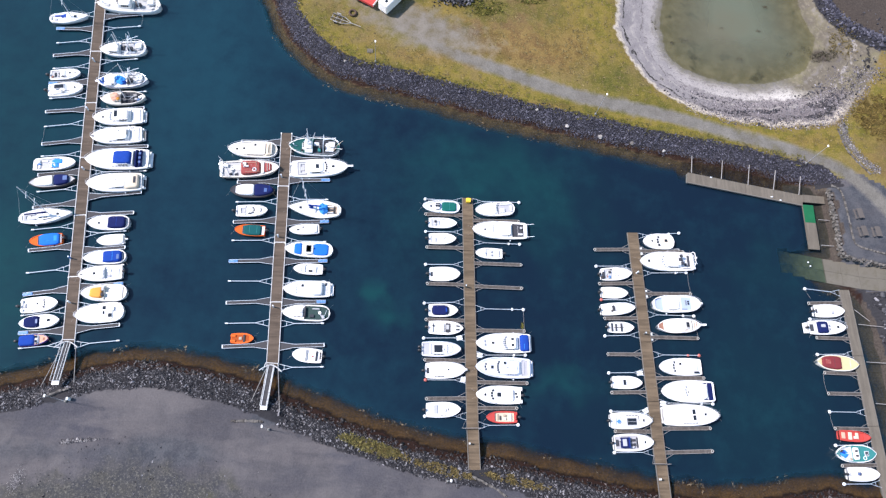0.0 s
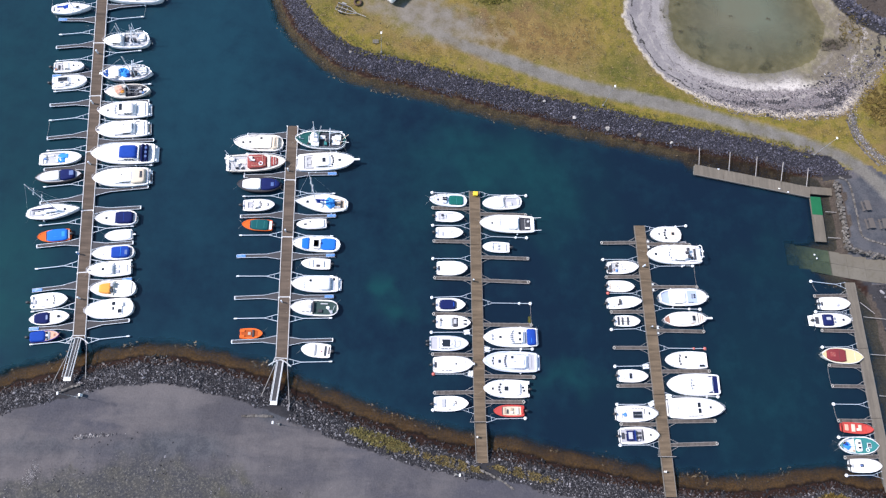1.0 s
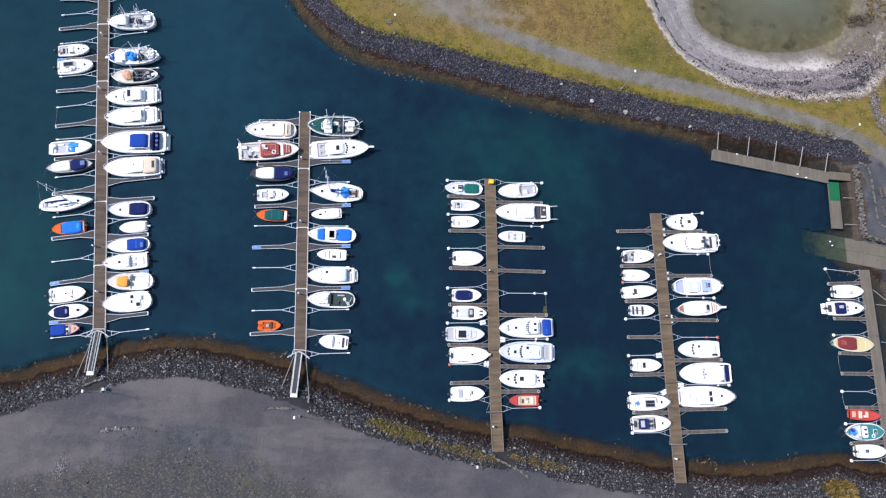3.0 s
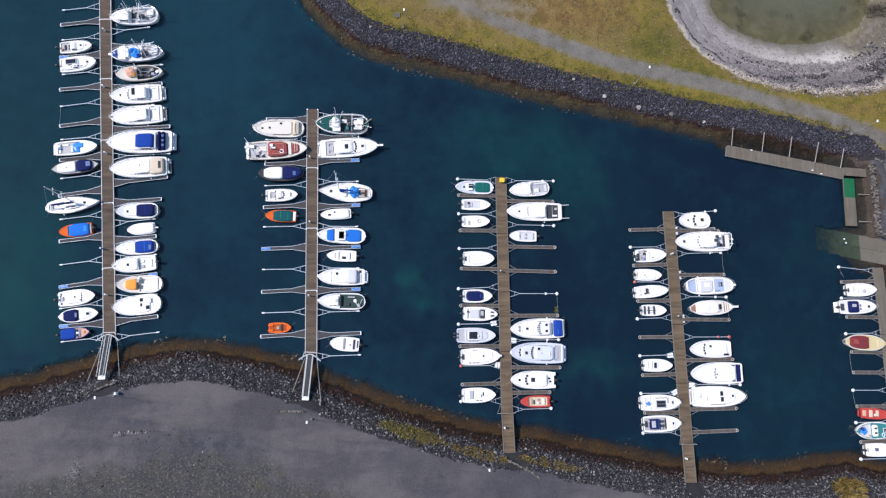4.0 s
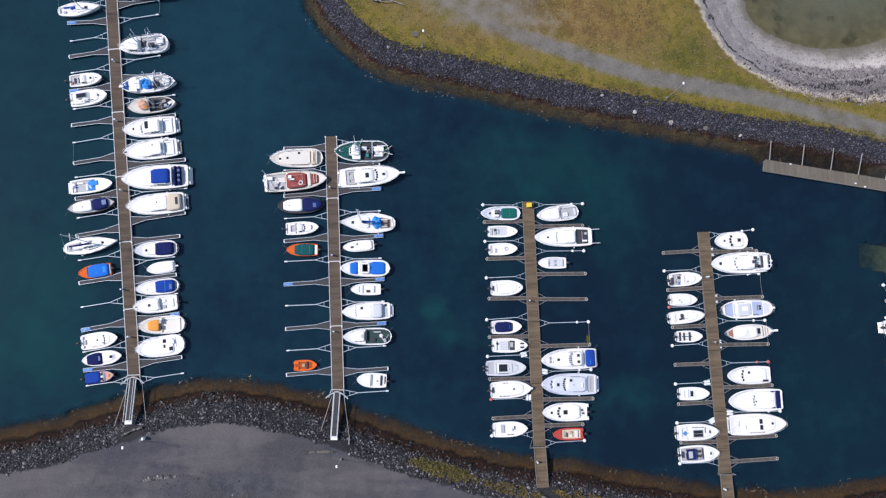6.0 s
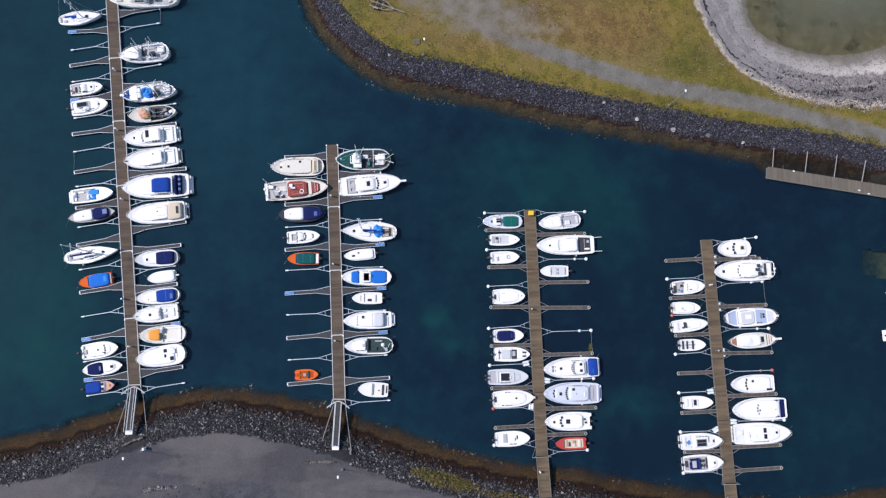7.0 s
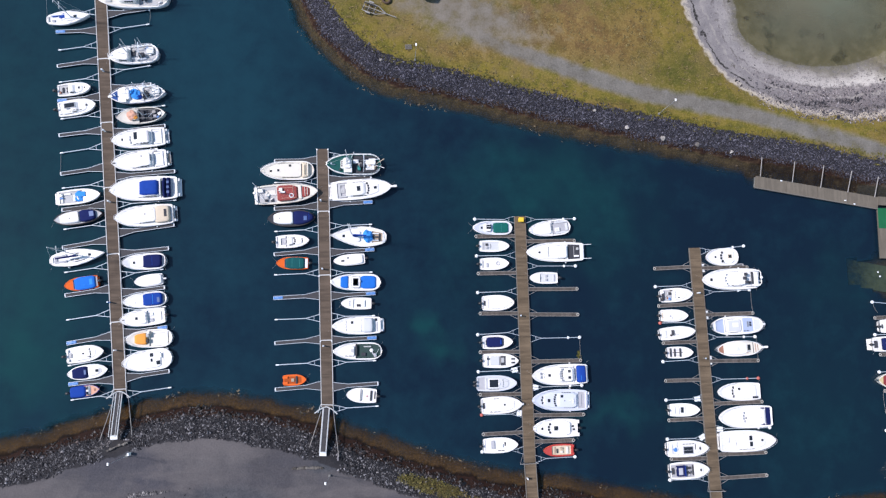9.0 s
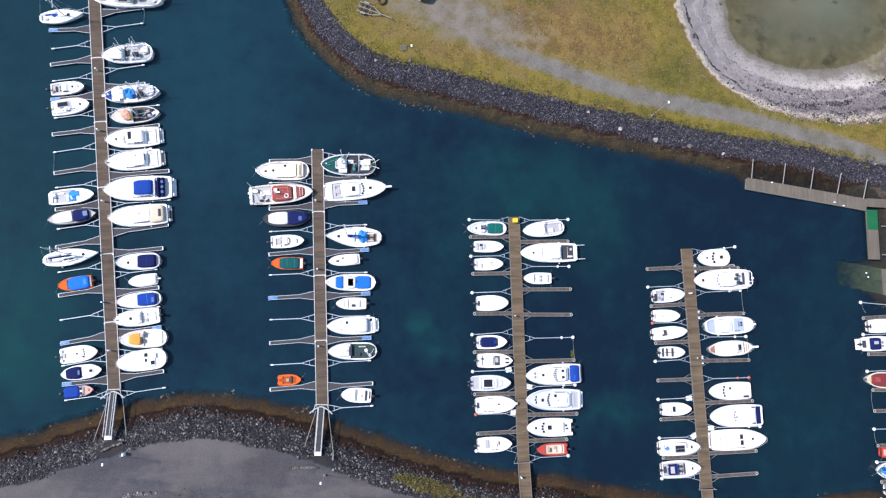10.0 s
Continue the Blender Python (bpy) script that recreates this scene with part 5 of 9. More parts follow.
def gangway(x0, y0, x1, y1, z1, label):
    """A hinged aluminium gangway from the pontoon up to the shore, with its arch and rails."""
    root = thing("gangway", pose(x0, y0, 0), label, "gangway", "gangways")
    dx, dy = x1 - x0, y1 - y0
    length = math.hypot(dx, dy)
    u, n = np.array((dx, dy)) / length, np.array((-dy, dx)) / length

    def at(s, w, z):
        p = u * s + n * w
        return (p[0], p[1], 0.62 + (z1 - 0.62) * s / length + z)

    bm = bmesh.new()
    vs = [bm.verts.new(at(s, w, z)) for z in (-0.06, 0.0) for s, w in ((0, -0.38), (length, -0.38), (length, 0.38), (0, 0.38))]
    for f in ((3, 2, 1, 0), (4, 5, 6, 7), (0, 1, 5, 4), (1, 2, 6, 5), (2, 3, 7, 6), (3, 0, 4, 7)):
        bm.faces.new([vs[i] for i in f])
    part("tread_deck", bm, "grating", root)
    for side in (1, -1):
        bm = bmesh.new()
        tube(bm, [at(0, 0.45 * side, 0.02), at(length, 0.45 * side, 0.02)], 0.08, 6)
        tube(bm, [at(0, 0.47 * side, 0.95), at(length, 0.47 * side, 0.95)], 0.045, 6)
        for s in np.linspace(0.05, length - 0.05, 7):
            tube(bm, [at(s, 0.45 * side, 0.0), at(s, 0.47 * side, 0.95)], 0.03, 5)
        part("side_rail", bm, "edge_white", root)
    bm = bmesh.new()
    box(bm, at(length + 0.2, 0, 0.03), (0.6, 1.05, 0.08), 0.02, math.degrees(math.atan2(dy, dx)))
    part("landing_plate", bm, "float_white", root)
    bm = bmesh.new()
    arch = [at(-0.05 + 0.75 * abs(w) ** 1.6 / 1.8, w, 0.15) for w in np.linspace(-1.75, 1.75, 13)]
    tube(bm, arch, 0.09, 6)
    tube(bm, [at(-0.35, -0.95, 0.1), at(-0.35, 0.95, 0.1)], 0.07, 6)
    for side in (1, -1):
        tube(bm, [at(-0.35, 0.95 * side, 0.1), at(0.9, 1.25 * side, 0.0)], 0.06, 6)
    part("hinge_frame", bm, "edge_white", root)
    return root


gangway(-42.2, 0.9, -42.0, -5.5, 2.45, "white-railed grey gangway sloping from pontoon to shore")
gangway(-10.65, -2.0, -10.95, -8.6, 2.4, "white-railed grey gangway sloping from pontoon to shore")


for fx, fy in ((82.5, 18.9), (82.8, 18.2)):
    buoy = part("buoy", ball(bmesh.new(), (0, 0, 0.03), 0.15, 0.7), "float_white", None, "", True)
    buoy.location = (fx, fy, 0)
    tagged(buoy, "small white buoy floating over the boat slip", "buoy", "slip buoys")


def stay(a, b, r=0.05):
    """A steel mooring strut between pontoon and bank."""
    bm = bmesh.new()
    o = Vector(b)
    tube(bm, [Vector(a) - o, (0, 0, 0)], r, 6)
    ob = part("mooring_strut", bm, "strut_grey", None)
    ob.location = o
    tagged(ob, "thin weathered grey strut bracing the pontoon to the bank", "strut", "mooring struts")


stay((-42.9, 0.2, 0.5), (-44.3, -6.3, 1.9)), stay((-40.9, 0.2, 0.5), (-39.6, -5.5, 1.9))
stay((-11.5, -2.6, 0.5), (-13.3, -8.6, 1.9)), stay((-9.6, -2.6, 0.5), (-8.6, -9.4, 1.9))
stay((62.3, 35.3, 0.8), (62.7, 38.6, 1.0), 0.07), stay((67.9, 34.3, 0.8), (68.4, 37.9, 1.2), 0.07), stay((72.9, 33.4, 0.8), (73.4, 37.2, 1.4), 0.07)
stay((77.7, 32.6, 0.8), (78.2, 36.2, 1.6), 0.07), stay((82.5, 31.8, 0.8), (82.9, 35.2, 1.6), 0.07)
stay((85.4, 27.0, 0.8), (87.8, 27.0, 0.6), 0.07), stay((85.1, 22.0, 0.8), (87.8, 22.0, 0.6), 0.07)
stay((89.2, 10.2, 0.5), (91.6, 8.2, 0.5)), stay((89.4, 7.6, 0.5), (94.2, 7.0, 1.2)), stay((89.5, 1.0, 0.5), (95.0, 0.6, 1.4)), stay((89.7, -6.0, 0.5), (94.6, -6.4, 1.2))


def pier_ramp(a, b, width, z1, label):
    """A boarded ramp from the pontoon's end up to the bank, with low kerbs and a gate bar."""
    a, b = np.array(a, float), np.array(b, float)
    root = thing("ramp", pose(*a, 0), label, "ramp", "pier ramps")
    d = b - a
    length = np.linalg.norm(d)
    u, n = d / length, np.array((-d[1], d[0])) / length

    def slab(w0, w1, lo, hi, name, mat):
        bm = bmesh.new()
        vs = []
        for h in (lo, hi):
            for s, w in ((0, w0), (length, w0), (length, w1), (0, w1)):
                p = u * s + n * w
                vs.append(bm.verts.new((p[0], p[1], 0.5 + (z1 - 0.5) * s / length + h)))
        for f in ((3, 2, 1, 0), (4, 5, 6, 7), (0, 1, 5, 4), (1, 2, 6, 5), (2, 3, 7, 6), (3, 0, 4, 7)):
            bm.faces.new([vs[i] for i in f])
        part(name, bm, mat, root)

    h = width / 2
    slab(-h, h, -0.1, 0.03, "ramp_deck", "pier_boards")
    slab(h, h + 0.1, -0.12, 0.12, "kerb", "picnic_wood")
    slab(-h - 0.1, -h, -0.12, 0.12, "kerb", "picnic_wood")
    bm = bmesh.new()
    for w in (-h - 0.25, h + 0.25):
        p = n * w - u * 0.1
        tube(bm, [(p[0], p[1], 0.4), (p[0], p[1], 1.6)], 0.035, 6)
    p, q = n * (-h - 0.9) - u * 0.1, n * (h + 0.35) - u * 0.1
    tube(bm, [(*p, 1.55), (*q, 1.55)], 0.04, 6)
    tube(bm, [(*p, 1.5), (*(p + n * 0.7 - u * 1.3), 0.5)], 0.025, 5)
    part("gate", bm, "strut_grey", root, "grey steel gate bar across the walkway")
    bm = bmesh.new()
    p = u * 2.2 - n * (h - 0.22)
    box(bm, (p[0], p[1], 1.25), (0.16, 0.26, 0.9), 0.05)
    part("sign_post", bm, "float_white", root)


pier_ramp((21.37, -11.3), (21.52, -17.4), 1.72, 1.2, "brown boarded ramp from the pontoon up to the bank")
pier_ramp((51.48, -16.3), (51.45, -22.3), 1.72, 1.1, "brown boarded ramp from the pontoon up to the bank")


def quay_pontoon():
    root = thing("quay_pontoon", pose(72, 32, 0), "long brown boarded landing stage beside the stone slope", "landing stage")
    a, b = np.array((61.5, 34.45)), np.array((83.2, 30.85))
    for i in range(4):
        p, q = a + (b - a) * (i / 4 + 0.001), a + (b - a) * ((i + 1) / 4 - 0.001)
        part("deck_section", prism(bmesh.new(), strip(p, q, 1.0, (72, 32)), 0.42, 0.62), "quay_boards", root)
        part("float", prism(bmesh.new(), strip(p, q, 0.9, (72, 32)), -0.4, 0.415), "concrete", root)
    part("edge_beam", prism(bmesh.new(), strip((61.3, 33.42), (83.0, 29.78), 0.08, (72, 32)), 0.3, 0.66), "picnic_wood", root)
    part("link_deck", prism(bmesh.new(), strip((83.25, 31.2), (87.4, 31.0), 0.75, (72, 32)), 0.5, 0.68), "quay_boards", root)
    part("side_arm", prism(bmesh.new(), strip((83.95, 29.6), (83.75, 21.2), 1.05, (72, 32)), 0.42, 0.62), "quay_boards", root)
    part("mat", prism(bmesh.new(), strip((84.0, 29.9), (83.9, 26.4), 1.0, (72, 32)), 0.626, 0.65), "mat_green", root, "bright green mat on the boards")
    for x, y in ((66.0, 34.6), (77.2, 31.2), (78.8, 30.6)):
        bm = bmesh.new()
        box(bm, (x - 72, y - 32, 0.72), (0.34, 0.2, 0.18), 0.06, -10)
        part("fender", bm, "float_white", root)


quay_pontoon()


def slipway():
    root = thing("slipway", pose(86, 17, 0), "pale concrete boat slip running down into the water", "slipway", "", "structure")
    for i in range(8):
        x0, x1 = 76.5 + 2.9 * i, 76.5 + 2.9 * (i + 1) - 0.03
        for side in (0, 1):
            bm = bmesh.new()
            vs = []
            for lift in (-0.25, 0.0):
                for x, w in ((x0, 2.3 * side - 2.3), (x1, 2.3 * side - 2.3), (x1, 2.3 * side - 0.03), (x0, 2.3 * side - 0.03)):
                    vs.append(bm.verts.new((x - 86, float(slip_line(x)) + w - 17, (max(-1.1, (x - 85.4) * 0.13) if x < 85.4 else min(2.55, (x - 85.4) * 0.17)) + lift)))
            for f in ((3, 2, 1, 0), (4, 5, 6, 7), (0, 1, 5, 4), (1, 2, 6, 5), (2, 3, 7, 6), (3, 0, 4, 7)):
                bm.faces.new([vs[j] for j in f])
            part("slab", bm, "slip_algae" if i < 3 else "slip_concrete", root)


slipway()


def stone_wall(ctrl, z, size, label, tall):
    """A dry wall of big rough blocks, each a piece of its own."""
    line = spline(ctrl, size)
    root = thing("stone_wall", pose(*line[0], 0), label, "stone wall")
    for p, q in zip(line, line[1:]):
        for row in range(tall):
            bm = bmesh.new()
            c = (p + q) / 2 - line[0] + rng.normal(0, 0.12 if tall > 1 else 0.03, 2)
            h = size * 0.8
            box(bm, (c[0], c[1], z - (tall - 1 - row) * h * 0.85), (np.linalg.norm(q - p) * rng.uniform(0.92, 1.12), size * rng.uniform(0.65, 1.45), h), 0.22 * size,
                math.degrees(math.atan2(*(q - p)[::-1])) + rng.normal(0, 8))
            for v in bm.verts:
                v.co += Vector(rng.normal(0, 0.07 * size, 3))
            part("stone", bm, "stone_wall", root)


stone_wall([(87.4, 32.4), (87.6, 28.7), (87.7, 24.1), (87.6, 20.2), (88.6, 19.4), (92.1, 18.6), (97.0, 17.6), (102, 16.8)], 2.45, 0.38, "rough grey stone wall holding the quay", 4)
stone_wall([(87.8, 33.2), (89.6, 32.0), (90.0, 27.5), (90.2, 22.8), (91.0, 21.4), (95.8, 20.1), (103, 18.8)], 2.6, 0.26, "low kerb of pale stones round the yard", 1)
stone_wall([(91.5, 45.1), (91.8, 43.2), (92.6, 40.5), (94.3, 38.0), (96.2, 35.9)], 2.6, 0.32, "short curving row of grey stones in the grass", 1)


def lamp_post(x, y, h, arm):
    g = float(height_at(np.array([x]), np.array([y]))[0][0])
    root = thing("street_lamp", pose(x, y, g), "slim pale grey lamp post with a white head", "street lamp", "street lamps")
    bm = bmesh.new()
    tube(bm, [(0, 0, -0.1), (0, 0, h)], 0.05, 7, 0.03)
    part("post", bm, "steel", root)
    bm = bmesh.new()
    box(bm, (0, 0, 0.15), (0.34, 0.34, 0.3), 0.04)
    part("base", bm, "concrete", root)
    bm = bmesh.new()
    box(bm, (0.12 * arm[0], 0.12 * arm[1], h), (0.26, 0.42, 0.13), 0.05)
    part("head", bm, "lamp_lens", root, "white lamp head")


lamp_post(3.4, 54.1, 6.0, (0, 1)), lamp_post(44.3, 45.5, 6.7, (1, 1)), lamp_post(83.9, 37.6, 6.7, (1, 1))
lamp_post(-40.0, -8.4, 6.6, (-1, 0)), lamp_post(-9.9, -12.0, 5.6, (-1, 0)), lamp_post(17.2, -19.1, 5.2, (1, 0))
bm = bmesh.new()
box(bm, (0, 0, 0.5), (0.3, 0.42, 1.0), 0.05)
cabinet = part("utility_box", bm, "float_white", None)
cabinet.location = (-39.5, -8.1, 2.5)
tagged(cabinet, "small white utility box at the yard's edge", "utility box")


stone_wall([(-15.6, -10.9), (-13.2, -10.8), (-10.8, -10.9)], 2.56, 0.3, "broken row of pale stones on the yard", 1)
stone_wall([(-43.0, -7.7), (-41.5, -7.0), (-40.0, -6.5)], 2.5, 0.24, "broken row of pale stones on the yard", 1)
stone_wall([(21.0, -18.4), (23.6, -19.6), (26.2, -21.2)], 2.5, 0.3, "broken row of pale stones on the yard", 1)


def picnic_table(x, y, turn):
    g = float(height_at(np.array([x]), np.array([y]))[0][0])
    root = thing("picnic_table", pose(x, y, g, 0, 0, turn), "weathered grey wooden picnic table with fixed benches", "picnic table", "picnic tables")
    part("tabletop", box(bmesh.new(), (0, 0, 0.74), (0.8, 1.9, 0.06), 0.02), "table_wood", root)
    for s in (-1, 1):
        part("bench", box(bmesh.new(), (0.72 * s, 0, 0.44), (0.3, 1.9, 0.05), 0.02), "table_wood", root)
        bm = bmesh.new()
        tube(bm, [(-0.75, 0.7 * s, 0), (-0.25, 0.7 * s, 0.71)], 0.05, 5), tube(bm, [(0.75, 0.7 * s, 0), (0.25, 0.7 * s, 0.71)], 0.05, 5)
        tube(bm, [(-0.8, 0.7 * s, 0.4), (0.8, 0.7 * s, 0.4)], 0.04, 5)
        part("trestle", bm, "table_wood", root)


picnic_table(91.9, 27.6, 8), picnic_table(92.0, 24.2, 8), picnic_table(94.6, 24.2, 5)


def caravan(x, y, turn):
    root = thing("caravan", pose(x, y, 2.6, 0, 0, turn), "white camper van parked on the gravel", "camper van")
    body = part("body", box(bmesh.new(), (0, 0, 1.55), (5.4, 2.15, 2.3), 0.25), "gelcoat", root)
    for w in ((1.6, 0, 2.72, 0.7, 0.6), (-0.4, 0.3, 2.72, 0.5, 0.5), (-1.7, -0.2, 2.72, 0.6, 0.5)):
        part("roof_hatch", box(bmesh.new(), w[:3], (w[3], w[4], 0.08), 0.02), "glass_dark", body)
    part("windscreen", box(bmesh.new(), (2.68, 0, 1.75), (0.06, 1.8, 0.8), 0.02), "glass_dark", body)
    for sx in (-1.6, 1.7):
        for sy in (-0.95, 0.95):
            bm = bmesh.new()
            tube(bm, [(sx, sy - 0.1, 0.33), (sx, sy + 0.1, 0.33)], 0.33, 14)
            part("wheel", bm, "rubber_black", root)


def red_truck(x, y, turn):
    root = thing("trailer", pose(x, y, 2.6, 0, 0, turn), "red flat-bed trailer standing on the gravel", "trailer")
    part("bed", box(bmesh.new(), (0, 0, 0.75), (5.2, 1.9, 0.18), 0.04), "paint_red", root)
    for s in (-1, 1):
        part("side_board", box(bmesh.new(), (0, 0.93 * s, 1.02), (5.2, 0.07, 0.4), 0.02), "paint_red", root)
        for sx in (-0.6, 0.5):
            bm = bmesh.new()
            tube(bm, [(sx, 0.8 * s - 0.1, 0.33), (sx, 0.8 * s + 0.1, 0.33)], 0.33, 14)
            part("wheel", bm, "rubber_black", root)
    part("headboard", box(bmesh.new(), (2.6, 0, 1.1), (0.1, 1.9, 0.5), 0.03), "gelcoat", root)


def boat_trailer(x, y, turn):
    root = thing("boat_trailer", pose(x, y, 2.6, 0, 0, turn), "empty galvanised boat trailer on the grass", "boat trailer")
    bm = bmesh.new()
    tube(bm, [(4.2, 0, 0.5), (-1.5, 0, 0.5)], 0.06, 6)
    for s in (-1, 1):
        tube(bm, [(2.4, 0, 0.5), (0.8, 0.75 * s, 0.5), (-1.6, 0.8 * s, 0.5)], 0.06, 6)
    for sx in (-1.5, -0.6, 0.4):
        tube(bm, [(sx, -0.8, 0.52), (sx, 0.8, 0.52)], 0.06, 6)
    part("chassis", bm, "pole_grey", root)
    for s in (-1, 1):
        bm = bmesh.new()
        tube(bm, [(-0.5, 0.95 * s - 0.1, 0.3), (-0.5, 0.95 * s + 0.1, 0.3)], 0.3, 14)
        part("wheel", bm, "rubber_black", root)
        part("mudguard", box(bmesh.new(), (-0.5, 0.95 * s, 0.66), (0.85, 0.26, 0.06), 0.02), "pole_grey", root)
        part("roller_bunk", box(bmesh.new(), (-0.5, 0.45 * s, 0.68), (2.2, 0.14, 0.14), 0.03), "rubber_black", root)


caravan(5.9, 67.0, 52), red_truck(0.6, 67.6, -28), boat_trailer(-3.6, 62.6, -20)
bm = bmesh.new()
tube(bm, [(0.62 * math.cos(k), 0.62 * math.sin(k), 0.2) for k in np.linspace(0, 2 * math.pi, 17)], 0.2, 8)
tyre = part("tyre", bm, "tyre_brown", None, "", True)
tyre.location = (-1.3, 64.4, 2.62)
tagged(tyre, "old brown rusty tractor tyre lying on the grass", "tyre")


def pallet(x, y, turn):
    root = thing("pallet", pose(x, y, 2.58, 0, 0, turn), "weathered brown pallet lying on the grass", "pallet")
    for i in range(5):
        part("slat", box(bmesh.new(), (0, (i - 2) * 0.17, 0.14), (1.1, 0.11, 0.03), 0.008), "picnic_wood", root)
    for w in (-0.48, 0, 0.48):
        part("bearer", box(bmesh.new(), (w, 0, 0.06), (0.1, 0.8, 0.1), 0.01), "picnic_wood", root)


pallet(2.3, 56.3, 5)


def fender_raft(x, y, turn, a=1.05, b=0.42):
    """A white plastic float tied at a mooring arm's root."""
    bm = bmesh.new()
    for w in (-0.5, 0.5):
        box(bm, (0, w * b, 0), (a, b * 0.9, 0.42), 0.14)
    ob = part("float", bm, "float_white", None)
    ob.matrix_basis = pose(x, y, 0.2, 0, 0, turn)
    tagged(ob, "white plastic float tied beside the pontoon", "float", "loose floats")


fender_raft(19.3, 3.3, 12), fender_raft(22.6, 0.5, -8), fender_raft(49.4, -1.8, 6), fender_raft(52.9, -6.7, 0), fender_raft(49.9, -7.9, 30, 1.1), fender_raft(19.9, -3.5, 85, 1.0)
for fy in (20.1, 19.3, 12.3, 11.5, 4.8, 4.0):
    fender_raft(51.55 + (20 - fy) * 0.026, fy, 5, 0.5, 0.3)


def service_post(x, y, mat="float_white"):
    root = thing("service_post", pose(x, y, 0.5), "small power and water post on the pontoon", "service post", "service posts")
    part("post", box(bmesh.new(), (0, 0, 0.5), (0.2, 0.2, 1.0), 0.03), mat, root)
    part("cap", box(bmesh.new(), (0, 0, 1.04), (0.22, 0.22, 0.08), 0.02), "galvanised", root)


service_post(-45.00, 30.50)
service_post(-44.30, 14.60, "float_blue")
service_post(-43.00, 7.20)
service_post(-11.90, 30.80)
service_post(-11.50, 19.70)
service_post(-46.30, 42.00)
service_post(-11.20, 7.50)
service_post(-47.00, 52.00)
service_post(20.30, 12.00, "picnic_wood")
service_post(50.60, 4.80, "picnic_wood")
service_post(50.20, 15.50)


def rope(a, b, sag=0.2):
    bm = bmesh.new()
    a, b = Vector(a), Vector(b)
    pts = [a.lerp(b, t) - Vector((0, 0, sag * 4 * t * (1 - t))) - a for t in np.linspace(0, 1, 7)]
    tube(bm, pts, 0.017, 5)
    ob = part("mooring_rope", bm, "strut_grey", None)
    ob.location = a
    tagged(ob, "thin grey rope strung between two mooring arms", "rope", "mooring ropes")


rope((-53.1, 38.6, 0.4), (-53.0, 35.0, 0.4)), rope((59.5, 15.8, 0.4), (59.7, 12.1, 0.4)), rope((30.1, 8.3, 0.4), (30.2, 4.8, 0.4)), rope((60.0, 8.2, 0.4), (60.1, 4.4, 0.4)), rope((80.9, 13.8, 0.3), (81.6, 12.0, 0.3)), rope((81.4, -1.0, 0.4), (81.5, -4.4, 0.4)), rope((81.4, -7.5, 0.3), (81.6, -10.2, 0.4)), rope((-40.2, 63.0, 0.4), (-40.2, 60.4, 0.4))


# ---- boats ----
def half_width(s, B, stern):
    s = min(max(s, 0.0), 1.0)
    if stern == "double":
        return max(0.03, B / 2 * max(0.0, 1 - abs(2 * s - 1) ** 3.0) ** 0.78)
    if stern == "full":
        return max(0.03, B / 2 * max(0.0, 1 - abs(2 * s - 1) ** 3.4) ** 0.5)
    if stern == "sail":
        fore = 1 if s < 0.42 else 1 - ((s - 0.42) / 0.58) ** 1.75
        aft = (0.55 + 0.45 * math.sin(min(s / 0.42, 1) * math.pi / 2)) * min(1, 0.45 + s / 0.07)
        return max(0.03, B / 2 * fore * aft)
    fore = 1 if s < 0.42 else max(0.0, 1 - ((s - 0.42) / 0.58) ** 2.7) ** 0.68
    if stern == "round":
        aft = 1 if s > 0.24 else max(0.0, 1 - ((0.24 - s) / 0.24) ** 2.4) ** 0.5 * 0.97 + 0.03
    else:
        aft = (0.88 + 0.12 * math.sin(min(s / 0.35, 1) * math.pi / 2)) * min(1, 0.9 + s / 0.3)
    return max(0.03, B / 2 * fore * aft)


SOLID = ("hull", "deck", "cockpit", "cabin", "wheelhouse", "flybridge", "canvas_cover", "swim_platform", "console")


def top_reader(root):
    """A function that tells how high the boat's upper surface lies at a place on it."""
    tris = []
    for ob in root.children_recursive:
        if ob.type == "MESH" and ob.name.split(".")[0] in SOLID:
            co = [v.co[:] for v in ob.data.vertices]
            for p in ob.data.polygons:
                i = list(p.vertices)
                tris += [(co[i[0]], co[i[k]], co[i[k + 1]]) for k in range(1, len(i) - 1)]
    t = np.array(tris)
    a, b, c = t[:, 0], t[:, 1], t[:, 2]
    area = (b[:, 0] - a[:, 0]) * (c[:, 1] - a[:, 1]) - (b[:, 1] - a[:, 1]) * (c[:, 0] - a[:, 0])
    good = np.abs(area) > 1e-7
    a, b, c, area = a[good], b[good], c[good], area[good]

    def top(x, y):
        u = ((x - a[:, 0]) * (c[:, 1] - a[:, 1]) - (y - a[:, 1]) * (c[:, 0] - a[:, 0])) / area
        v = ((b[:, 0] - a[:, 0]) * (y - a[:, 1]) - (b[:, 1] - a[:, 1]) * (x - a[:, 0])) / area
        hit = (u >= -1e-4) & (v >= -1e-4) & (u + v <= 1.0001)
        z = (a[:, 2] + u * (b[:, 2] - a[:, 2]) + v * (c[:, 2] - a[:, 2]))[hit]
        return float(z.max()) if len(z) else 0.3
    return top


